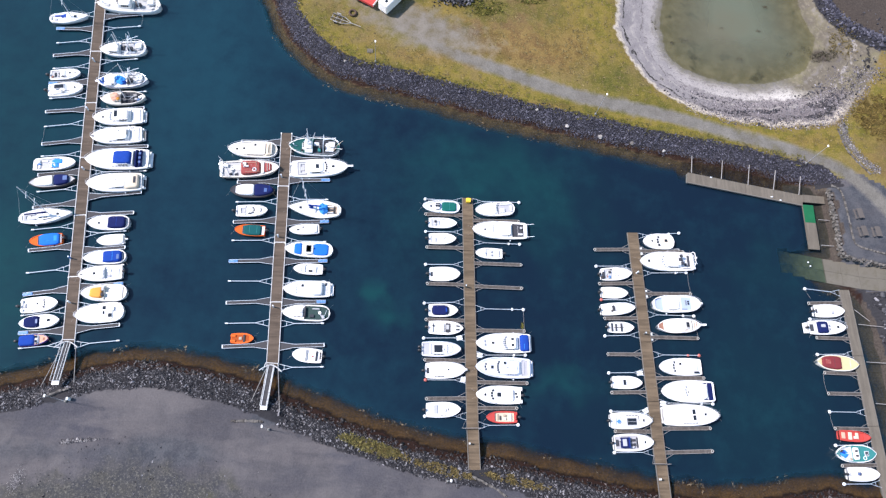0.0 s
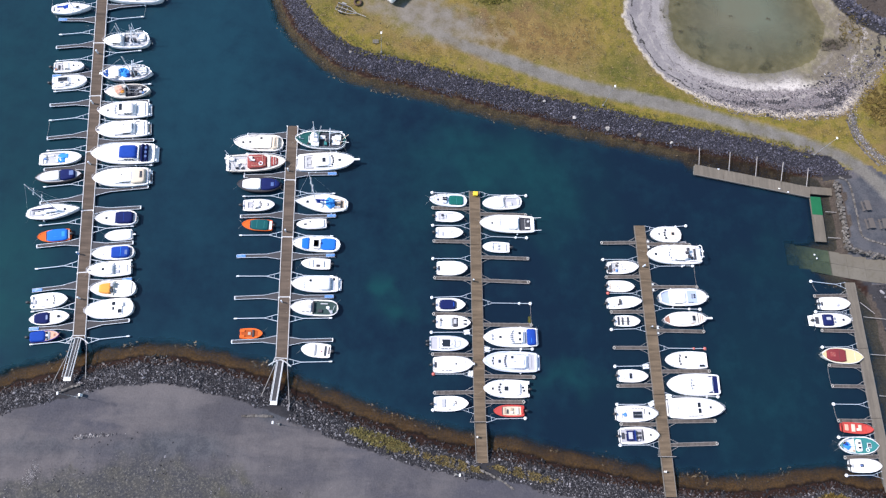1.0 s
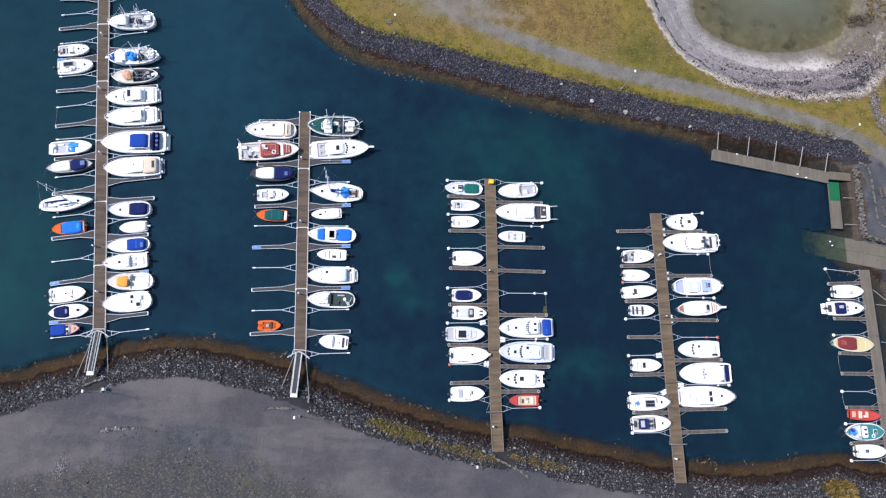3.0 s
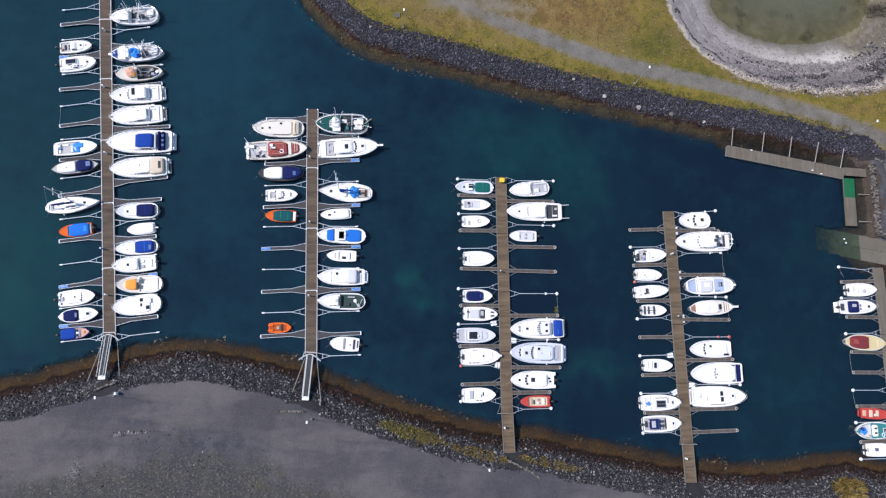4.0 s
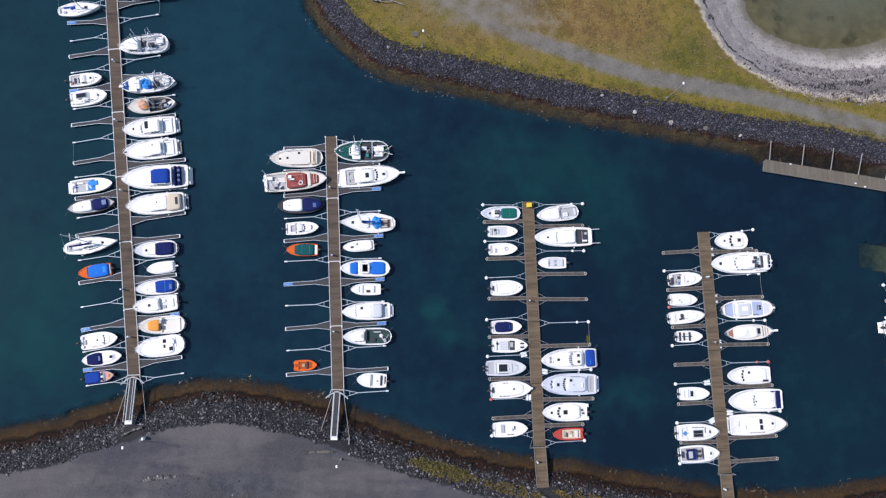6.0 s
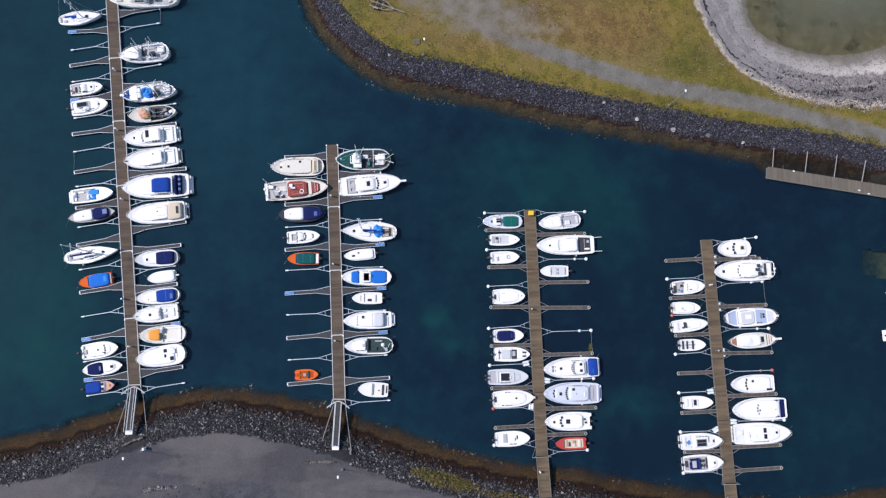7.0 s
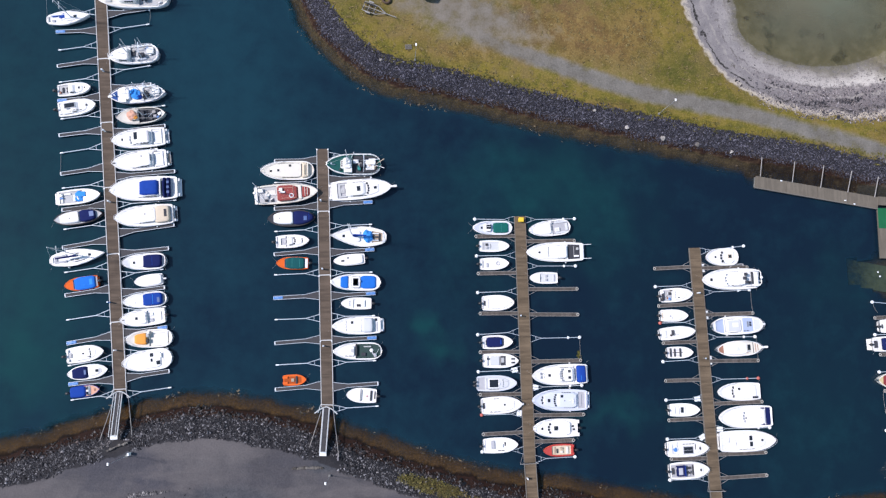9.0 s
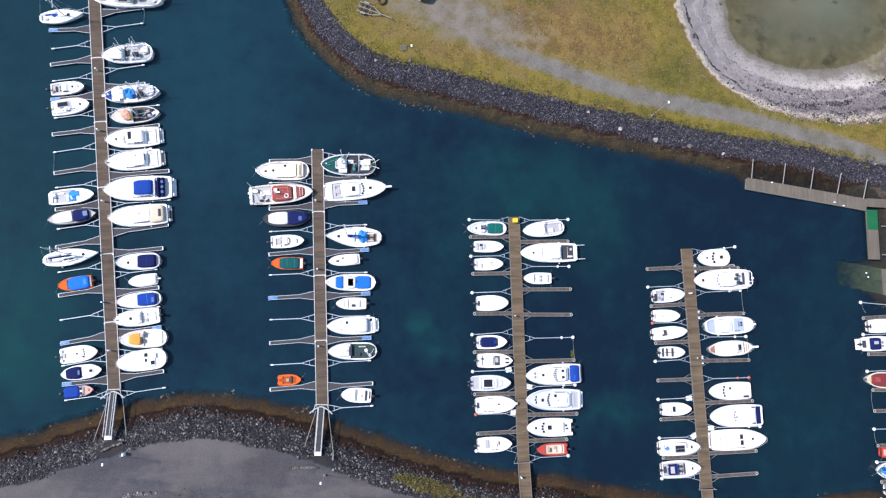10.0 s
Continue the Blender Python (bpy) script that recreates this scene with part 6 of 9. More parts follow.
def furnish(root, X, W, fit):
    """Fittings on a boat's upper surface. Each row is a kind and its measures, places along the boat from 0 at the
    stern to 1 at the bow.
    h hatch; f hatch in a pale frame; d storage box, seat or plain block; p deck panel; w windscreen; l side window; o
    lifebuoy; t heap of canvas; u seats round a cockpit; m short pole."""
    top = top_reader(root)
    for row in fit:
        kind = row[0]
        if kind in "hf":
            _, s, y, a, b = row[:5]
            z = max(top(X(s) + i * a * 0.4, y + j * b * 0.4) for i in (-1, 0, 1) for j in (-1, 0, 1))
            if kind == "f":
                part("hatch_frame", box(bmesh.new(), (X(s), y, z + 0.02), (a + 0.22, b + 0.22, 0.08), 0.03), row[5] if len(row) > 5 else "canvas_grey", root)
                z += 0.04
            part("hatch", box(bmesh.new(), (X(s), y, z + 0.02), (a, b, 0.08), 0.03), "glass_dark", root)
        elif kind == "d":
            _, s, y, a, b, mat = row[:6]
            high = row[6] if len(row) > 6 else 0.18
            part("locker" if high > 0.12 else "pad", box(bmesh.new(), (X(s), y, top(X(s), y) + high / 2 - 0.02), (a, b, high), min(0.06, high * 0.4)), mat, root)
        elif kind == "p":
            _, s0, s1, kw, mat = row
            bm = bmesh.new()
            line = [(s, W(s) * kw) for s in np.linspace(s0, s1, 9)]
            z = [max(top(X(s), 0.0), top(X(s), w * 0.9), top(X(s), -w * 0.9)) for s, w in line]
            rows = [[bm.verts.new((X(s), sg * w * q, h_ + dz)) for sg, q, dz in ((1, 1, -0.03), (1, 1, 0.022), (1, 0.4, 0.03), (-1, 0.4, 0.03), (-1, 1, 0.022), (-1, 1, -0.03))] for (s, w), h_ in zip(line, z)]
            for u, v in zip(rows, rows[1:]):
                for k in range(5):
                    bm.faces.new((u[k], u[k + 1], v[k + 1], v[k]))
            part("deck_panel", bm, mat, root)
        elif kind == "w":
            _, s, n, wide, deep = row[:5]
            mat = row[5] if len(row) > 5 else "glass_dark"
            for i in range(n):
                y = ((i + 0.5) / n - 0.5) * wide
                x = X(s) - 1.1 * deep * (2 * y / wide) ** 2
                bm = box(bmesh.new(), (0, 0, 0), (deep, wide / n * 0.8, 0.05), 0.015)
                bmesh.ops.transform(bm, matrix=pose(x, y, top(x, y) + 0.05, 0, 14, -34 * y / max(wide, 0.1)), verts=bm.verts)
                part("windscreen", bm, mat, root)
        elif kind == "l":
            _, s0, s1, y = row[:4]
            n = max(2, round(abs(X(s1) - X(s0)) / 0.55))
            for i in range(n):
                s = s0 + (s1 - s0) * (i + 0.5) / n
                part("window", box(bmesh.new(), (X(s), y, top(X(s), y) + 0.02), (abs(X(s1) - X(s0)) / n * 0.8, 0.11, 0.05), 0.015), "glass_dark", root)
        elif kind == "o":
            _, s, y, r = row[:4]
            ring = [(X(s) + r * math.cos(k), y + r * math.sin(k), top(X(s), y) + 0.06) for k in np.linspace(0, 2 * math.pi, 15)]
            part("lifebuoy", tube(bmesh.new(), ring, r * 0.24, 6), row[4] if len(row) > 4 else "float_white", root)
        elif kind == "t":
            _, s, y, a, b, high, mat = row
            bm = bmesh.new()
            bmesh.ops.create_icosphere(bm, subdivisions=3, radius=0.5)
            z = top(X(s), y)
            for v in bm.verts:
                q = 1 + 0.5 * noise.noise(v.co * 3.1 + Vector((s * 50, y * 7, a)))
                v.co = Vector((X(s) + v.co.x * a * q, y + v.co.y * b * q, z + max(-0.05, v.co.z * 2 * high * q)))
            part("canvas_heap", bm, mat, root)
        elif kind == "u":
            _, s0, s1, kw, mat = row
            for sg in (1, -1):
                y = sg * W((s0 + s1) / 2) * kw
                part("seat", box(bmesh.new(), (X((s0 + s1) / 2), y, top(X((s0 + s1) / 2), y) + 0.08), (X(s1) - X(s0), 0.34, 0.2), 0.05), mat, root)
            part("seat", box(bmesh.new(), (X(s0) + 0.2, 0, top(X(s0) + 0.2, 0) + 0.08), (0.38, 1.9 * W(s0) * kw, 0.2), 0.05), mat, root)
        elif kind == "m":
            _, s, y, s2, y2, high = row[:6]
            part("pole", tube(bmesh.new(), [(X(s), y, top(X(s), y)), (X(s2), y2, top(X(s), y) + high)], 0.045, 6), row[6] if len(row) > 6 else "spar", root)


def boat(x, y, yaw, L, B, name, label, category="motorboat", hull="gelcoat", stern="transom", free=None, deck="gelcoat", well=None, floor="floor_white", cabins=(),
         covers=(), hatches=(), outboard=0, platform=0, rail=True, mast=None, benches=(), console=None, sprit=0, arch=None, stripe=None, fenders=0, gear=0, clutter=0, fit=()):
    """A moored boat, bow along +x. Places along it run from 0 at the stern to 1 at the bow."""
    free = free or (0.42 + 0.075 * L)
    root = thing(name, pose(x, y, 0, 0, 0, yaw), label, category, "moored boats")
    rim = min(0.14, 0.06 * B)
    S = [0, 0.03, 0.08, 0.15, 0.24, 0.34, 0.45, 0.56, 0.66, 0.75, 0.83, 0.89, 0.94, 0.975, 1.0]

    def X(s):
        return (s - 0.5) * L

    def W(s):
        return half_width(s, B, stern)

    def sheer(s):
        return free * (0.86 + 0.34 * s * s + (0.12 * (1 - s) ** 3 if stern in ("double", "round", "full") else 0))

    # shell
    v, f = [], []
    for s in S:
        w, z, x_ = W(s), sheer(s), X(s)
        rake = 0.09 * L * s ** 5
        half = [(x_, max(w - rim, 0.004), z), (x_, w, z + 0.01), (x_, w * 1.012, z - 0.1), (x_ - rake * 0.35, w * 0.95, z * 0.45), (x_ - rake * 0.7, w * 0.84, 0.02), (x_ - rake, w * 0.5, -0.28)]
        ring = half + [(p[0], -p[1], p[2]) for p in half[::-1]]
        v += ring
    k = 12
    for i in range(len(S) - 1):
        for j in range(k - 1):
            a = i * k + j
            f.append((a, a + 1, a + k + 1, a + k))
    f.append(tuple(range(1, 11)))
    f.append(tuple(range((len(S) - 1) * k + 10, (len(S) - 1) * k, -1)))
    mesh_ob("hull", v, f, hull, root, "", True)
    if stripe:
        v, f = [], []
        for i, s in enumerate(S):
            w, z = W(s) * 1.012 + 0.012, sheer(s)
            v += [(X(s), w, z - 0.02), (X(s), w, z - 0.16), (X(s), -w, z - 0.02), (X(s), -w, z - 0.16)]
            if i:
                a = 4 * i
                f += [(a - 4, a - 3, a + 1, a), (a - 2, a - 1, a + 3, a + 2)]
        mesh_ob("rubbing_strake", v, f, stripe, root)

    # deck with its open well
    cut = sorted(set(S + (list(well[:2]) if well else [])))
    v, f, fv, ff = [], [], [], []

    def quad(store, faces, *pts):
        faces.append(tuple(range(len(store), len(store) + 4)))
        store.extend(pts)

    for a, b in zip(cut, cut[1:]):
        za, zb = sheer(a) - 0.05, sheer(b) - 0.05
        wa, wb = max(W(a) - rim * 0.95, 0.004), max(W(b) - rim * 0.95, 0.004)
        if well and a >= well[0] - 1e-6 and b <= well[1] + 1e-6:
            ka, kb = min(W(a) * well[2], wa - 0.02), min(W(b) * well[2], wb - 0.02)
            zf = max(0.15, free * 0.68)
            for sg in (1, -1):
                quad(v, f, (X(a), sg * wa, za), (X(b), sg * wb, zb), (X(b), sg * kb, zb), (X(a), sg * ka, za))
                quad(fv, ff, (X(a), sg * ka, za), (X(b), sg * kb, zb), (X(b), sg * kb, zf), (X(a), sg * ka, zf))
            quad(fv, ff, (X(a), -ka, zf), (X(b), -kb, zf), (X(b), kb, zf), (X(a), ka, zf))
            if abs(a - well[0]) < 1e-6:
                quad(fv, ff, (X(a), -ka, zf), (X(a), ka, zf), (X(a), ka, za), (X(a), -ka, za))
            if abs(b - well[1]) < 1e-6:
                quad(fv, ff, (X(b), -kb, zf), (X(b), kb, zf), (X(b), kb, zb), (X(b), -kb, zb))
        else:
            quad(v, f, (X(a), -wa, za), (X(b), -wb, zb), (X(b), wb, zb), (X(a), wa, za))
    deck_ob = mesh_ob("deck", v, f, deck, root)
    if well:
        mesh_ob("cockpit", fv, ff, floor, root)

    def outline(s0, s1, kw, off, rake, lift, tuck=0.8, soft=0.75):
        """A rounded plan from s0 to s1, following the hull's width."""
        pts = []
        m = 9
        for i in range(m):
            t = i / (m - 1)
            s = s0 + (s1 - s0) * t
            e = 1 - (1 - tuck) * max(0, 1 - t / 0.12) ** 2 - (1 - soft) * max(0, (t - 0.72) / 0.28) ** 2
            w = max(0.05, W(s) * kw * e + off)
            xx = X(s) + off * (2 * t - 1) - rake * lift * t ** 1.5
            pts.append((xx, w))
        return pts

    def house(name_, s0, s1, kw, z0, h, mat, rake=0.5, inset=0.16, glass=True, front=False, parent=root, label_=""):
        """A deckhouse: sloping sides, raked front, crowned roof and slit side windows; front adds three panes."""
        def ring(off, lift, z):
            side = outline(s0, s1, kw, off, rake * h, lift)
            return [(p, w, z) for p, w in side] + [(p, -w, z) for p, w in side[::-1]]
        crown = max(-0.55, -0.16 * B)
        bm = rings_mesh(bmesh.new(), [ring(0, 0, z0), ring(-0.02, 0.35, z0 + h * 0.4), ring(-inset * 0.6, 0.85, z0 + h * 0.85), ring(-inset, 1.0, z0 + h * 0.94), ring(-inset - 0.1, 1.08, z0 + h * 0.98),
                                      ring(-inset + crown, 1.15, z0 + h * 1.03)], False, True)
        body = part(name_, bm, mat, parent, label_)
        if glass:
            lo, hi = ring(0.005, 0.42, z0 + h * 0.45), ring(-inset * 0.52 + 0.012, 0.8, z0 + h * 0.78)
            panes = [1, 2, 3, 4, 11, 12, 13, 14] + ([8] if front else [])
            for j in panes:
                a, b, c, d = Vector(lo[j]), Vector(lo[j + 1]), Vector(hi[j + 1]), Vector(hi[j])
                bm = bmesh.new()
                for u0, u1 in (((0.03, 0.32), (0.36, 0.64), (0.68, 0.97)) if j == 8 else ((0.06, 0.94),)):
                    bm.faces.new([bm.verts.new(p) for p in (a.lerp(b, u0), a.lerp(b, u1), d.lerp(c, u1), d.lerp(c, u0))])
                part("window", bm, "glass_dark", body)
        return body

    for c in cabins:
        opt = dict(c[5]) if len(c) > 5 else {}
        s0, s1, kw, h, mat = c[:5]
        h *= 0.56
        base = opt.pop("base", sheer((s0 + s1) / 2) - 0.07)
        vents = opt.pop("vents", ())
        b_ = house(opt.pop("name", "cabin"), s0, s1, kw, base, h, mat, parent=root, **opt)
        for vs, vy, a, b in vents:
            part("roof_hatch", box(bmesh.new(), (X(vs), vy, base + h + 0.02), (a, b, 0.09), 0.025), "glass_dark", b_)
    for s0, s1, kw, h, mat in covers:
        h *= 0.62
        z0 = sheer((s0 + s1) / 2) - 0.03
        rings = []
        for lift, off, z in ((0, 0.02, 0), (0.25, 0.0, h * 0.5), (0.5, -0.06, h * 0.82), (0.7, -0.18, h * 0.95), (0.8, -0.5, h)):
            side = outline(s0, s1, kw, max(off, -B * 0.16), 0.3 * h, lift, 0.86, 0.82)
            rings.append([(p, w, z0 + z) for p, w in side] + [(p, -w, z0 + z) for p, w in side[::-1]])
        bm = rings_mesh(bmesh.new(), rings, False, True)
        for vert in bm.verts:
            vert.co.z += 0.03 * noise.noise(vert.co * 1.7 + Vector((x, y, 0)))
        part("canvas_cover", bm, mat, root, mat.split("_")[-1] + " canvas cover", True)
    for s, yy, a, b in hatches:
        part("hatch", box(bmesh.new(), (X(s), yy, sheer(s) + 0.0), (a, b, 0.1), 0.03), "glass_dark", deck_ob)
    for s in benches:
        part("thwart", box(bmesh.new(), (X(s), 0, free * 0.68 + 0.12), (0.28, 1.7 * W(s) * 0.86, 0.06), 0.015), {"deck_teak": "deck_teak", "cream": "canvas_beige", "paint_orange": "hull_wood"}.get(floor, "deck_dark"), root)
    if console is not None:
        c_ = part("console", box(bmesh.new(), (X(console), 0, free * 0.75), (0.7, 0.75, 0.9), 0.12), "gelcoat", root)
        bm = bmesh.new()
        tube(bm, [(X(console) + 0.3, yy, free * 0.75 + 0.45 + (0.25 if abs(yy) < 0.5 else 0)) for yy in (-0.45, -0.3, 0.3, 0.45)], 0.05, 5)
        part("windscreen", bm, "glass_dark", c_)
        part("seat", box(bmesh.new(), (X(console) - 0.95, 0, free * 0.62), (0.5, 0.9, 0.5), 0.1), "canvas_grey", root)
    zt = sheer(0)
    for i in range(outboard):
        yy = (i - (outboard - 1) / 2) * 0.55
        bm = bmesh.new()
        rings = []
        for z, a, b in ((0.0, 0.24, 0.17), (0.2, 0.34, 0.22), (0.42, 0.33, 0.22), (0.55, 0.2, 0.14)):
            rings.append([(X(0) - 0.34 + a * math.cos(q), yy + b * math.sin(q), zt * 0.9 + z) for q in np.linspace(0, 2 * math.pi, 11)[:-1]])
        rings_mesh(bm, rings)
        motor = part("outboard_motor", bm, "rubber_black", root, "black outboard motor", True)
        bm = bmesh.new()
        box(bm, (X(0) - 0.32, yy, zt * 0.5), (0.2, 0.12, zt + 0.4), 0.03)
        part("leg", bm, "rubber_black", motor)
    if platform:
        part("swim_platform", box(bmesh.new(), (X(0) - platform / 2, 0, 0.3), (platform, W(0) * 1.8, 0.12), 0.05), deck if deck != "deck_green" else "gelcoat", root)
        for sg in (1, -1):
            part("transom_pod", box(bmesh.new(), (X(0) - platform * 0.3, sg * W(0) * 0.78, zt * 0.55), (platform * 0.7, W(0) * 0.32, zt * 0.55), 0.08), "gelcoat", root)
    if sprit:
        bm = bmesh.new()
        box(bm, (X(1) + sprit / 2 - 0.2, 0, sheer(1) - 0.02), (sprit + 0.5, 0.34, 0.1), 0.03)
        part("bowsprit", bm, "gelcoat" if hull == "gelcoat" else "deck_teak", root)
    if rail:
        r0 = 0.52 if L > 6 else 0.62
        bm = bmesh.new()
        line = [s for s in np.linspace(r0, 0.985, 8)]
        high = 0.5 if L > 6.5 else 0.3
        path = [(X(s), W(s) * 0.95, sheer(s) + high * min(1, (s - r0) * 9)) for s in line]
        path += [(p[0], -p[1], p[2]) for p in path[::-1]]
        tube(bm, path, 0.022, 5)
        for s in line[1::2]:
            for sg in (1, -1):
                tube(bm, [(X(s), sg * W(s) * 0.95, sheer(s)), (X(s), sg * W(s) * 0.95, sheer(s) + high)], 0.018, 4)
        part("bow_rail", bm, "steel", root)
    if arch is not None:
        bm = bmesh.new()
        w, z = W(arch) * 0.82, sheer(arch)
        tube(bm, [(X(arch) + 0.2, w, z), (X(arch), w * 0.95, z + 1.5), (X(arch) - 0.1, w * 0.7, z + 1.9), (X(arch) - 0.1, -w * 0.7, z + 1.9), (X(arch), -w * 0.95, z + 1.5), (X(arch) + 0.2, -w, z)], 0.07, 6)
        a_ = part("radar_arch", bm, "gelcoat", root)
        part("radar", ball(bmesh.new(), (X(arch) - 0.1, 0, z + 2.05), 0.24, 0.6), "gelcoat", a_, "", True)
    if mast:
        s, h, boom, cover = mast
        z = sheer(s)
        bm = bmesh.new()
        tube(bm, [(X(s), 0, z), (X(s), 0, z + h)], 0.095, 7, 0.06)
        for q in (0.5, 0.75):
            if h > 6:
                tube(bm, [(X(s), -0.8 * (1 - q * 0.4), z + h * q), (X(s), 0.8 * (1 - q * 0.4), z + h * q)], 0.05, 5)
        m_ = part("mast", bm, "spar", root)
        bm = bmesh.new()
        if boom:
            tube(bm, [(X(s), 0, z + 1.0), (X(s) - boom, 0, z + 1.05)], 0.07, 6)
            part("boom", bm, "spar", m_)
            if cover:
                bm = bmesh.new()
                tube(bm, [(X(s) - 0.1, 0, z + 1.2), (X(s) - boom * 0.5, 0, z + 1.2), (X(s) - boom * 0.97, 0, z + 1.17)], 0.19, 8, 0.12)
                part("sail_cover", bm, cover, m_, cover.split("_")[-1] + " cloth sail cover")
        else:
            bm.free()
        if h > 4:
            bm = bmesh.new()
            tube(bm, [(X(0.985), 0, sheer(1)), (X(s), 0, z + h * 0.97)], 0.014, 4)
            tube(bm, [(X(0.02), 0, sheer(0)), (X(s), 0, z + h * 0.99)], 0.01, 4)
            for sg in (1, -1):
                tube(bm, [(X(s) - 0.15, sg * W(s) * 0.95, z), (X(s), sg * 0.5, z + h * 0.6), (X(s), 0, z + h * 0.97)], 0.01, 4)
            part("rigging", bm, "steel", m_)
    if gear:
        bm = bmesh.new()
        for sg in (1, -1):
            tube(bm, [(X(0.32), sg * W(0.3) * 0.7, sheer(0.3)), (X(0.3), sg * W(0.3) * 0.55, sheer(0.3) + 2.6)], 0.06, 6)
        tube(bm, [(X(0.3), W(0.3) * 0.55, sheer(0.3) + 2.6), (X(0.3), -W(0.3) * 0.55, sheer(0.3) + 2.6)], 0.06, 6)
        tube(bm, [(X(0.3), 0, sheer(0.3) + 2.6), (X(0.05), 0, sheer(0) + 3.4)], 0.05, 6)
        part("derrick", bm, "galvanised", root)
        part("antenna", tube(bmesh.new(), [(X(0.6), 0.3, sheer(0.6) + 1.0), (X(0.66), 1.0, sheer(0.6) + 3.6)], 0.04, 5), "spar", root)
        part("winch", box(bmesh.new(), (X(0.34), 0.25, sheer(0.3) + 0.25), (0.9, 0.6, 0.6), 0.1), "deck_dark", root)
        part("fish_box", box(bmesh.new(), (X(0.16), -W(0.16) * 0.25, sheer(0.16) + 0.1), (1.1, 1.0, 0.5), 0.06), "canvas_white", root)
        bm = bmesh.new()
        tube(bm, [(X(0.9), 0, sheer(0.9) + 0.1), (X(0.9), 0, sheer(0.9) + 0.6)], 0.12, 8)
        part("bollard", bm, "galvanised", root)
        path = [(X(s), W(s) * 0.95, sheer(s) + 0.55) for s in (0.02, 0.12, 0.25, 0.38, 0.5)]
        bm = bmesh.new()
        tube(bm, path, 0.03, 5), tube(bm, [(p[0], -p[1], p[2]) for p in path], 0.03, 5)
        for p in path:
            for sg in (1, -1):
                tube(bm, [(p[0], sg * p[1], p[2]), (p[0], sg * p[1], p[2] - 0.6)], 0.025, 4)
        part("stern_rail", bm, "steel", root)
    for i in range(clutter):
        a, b = (well[0], well[1]) if well else (0.1, 0.4)
        s, yy = rng.uniform(a + 0.02, b - 0.02), rng.uniform(-0.62, 0.62)
        size = rng.uniform(0.18, 0.62, 2)
        tint = ("canvas_white", "deck_dark", "canvas_grey", "pole_grey", "gelcoat", "deck_teak", "float_blue", "canvas_white")[int(rng.integers(0, 8))]
        if i % 3:
            part("deck_box", box(bmesh.new(), (X(s), yy * W(s), free * 0.68 + 0.16), (size[0], size[1], 0.34), 0.05, rng.uniform(0, 40)), tint, root)
        else:
            ends = [(X(s), yy * W(s), free * 0.8), (X(min(b, s + rng.uniform(-0.15, 0.2))), -yy * W(s) * 0.8, free + rng.uniform(0.2, 1.0))]
            part("pole", tube(bmesh.new(), ends, 0.035, 5), "spar", root)
    for i in range(fenders):
        s = 0.3 + 0.36 * i / max(1, fenders - 1)
        for sg in (1, -1):
            bm = bmesh.new()
            rings = [[(X(s) + r * math.cos(q), sg * (W(s) + 0.13) + r * math.sin(q), z) for q in np.linspace(0, 2 * math.pi, 8)[:-1]]
                     for z, r in ((0.15, 0.04), (0.22, 0.11), (0.55, 0.11), (0.63, 0.04))]
            part("fender", rings_mesh(bm, rings), "float_white", root)
    for end, sg in ((1, 1), (1, -1), (0, 1), (0, -1)):
        if rng.uniform() < (0.75 if end else 0.4):
            p, q = ((X(0.96), sg * 0.08, sheer(0.97)), (X(1) + 0.7, sg * 0.9, 0.5)) if end else ((X(0.05), sg * W(0.06) * 0.9, sheer(0)), (X(0) - rng.uniform(-0.3, 0.5), sg * (W(0.06) + 0.6), 0.42))
            part("mooring_line", tube(bmesh.new(), [p, q], 0.008, 4), "strut_grey", root)
    if fit:
        furnish(root, X, W, fit)
    return root


# cabin cruisers -----------------------------------------------------------------
def cruiser(x, y, yaw, L, B, label, top="gelcoat", fly=0, aft=None, **o):
    cab = [(0.24, 0.82, 0.74, 0.55, top, {"rake": 1.2, "glass": False}), (0.27, 0.62, 0.70, 1.15, top, {"rake": 1.1})]
    if fly:
        cab.append((0.24, 0.50, 0.60, 1.6, top, {"rake": 0.8, "glass": False, "name": "flybridge"}))
    cov = [(0.04, 0.25, 0.86, 0.9, aft)] if aft else []
    d = dict(cabins=cab, covers=cov, well=(0.03, 0.25, 0.82), platform=0.55)
    d.update(o)
    return boat(x, y, yaw, L, B, "motor_yacht", label, "motor yacht", **d)


def cabin_boat(x, y, yaw, L, B, label, top="gelcoat", back=None, **o):
    cab = [(0.36, 0.80, 0.72, 0.40, top, {"rake": 1.2, "glass": False}), (0.34, 0.60, 0.68, 0.95, top, {"rake": 1.0})]
    cov = [(0.05, 0.38, 0.88, 0.95, back)] if back else []
    d = dict(cabins=cab, covers=cov, well=(0.04, 0.34, 0.80), outboard=1)
    d.update(o)
    return boat(x, y, yaw, L, B, "cabin_boat", label, "motorboat", **d)


def open_boat(x, y, yaw, L, B, label, **o):
    d = dict(well=(0.05, 0.74, 0.80), benches=(0.2, 0.42), outboard=1, rail=False, console=None)
    d.update(o)
    return boat(x, y, yaw, L, B, "open_boat", label, "open boat", **d)


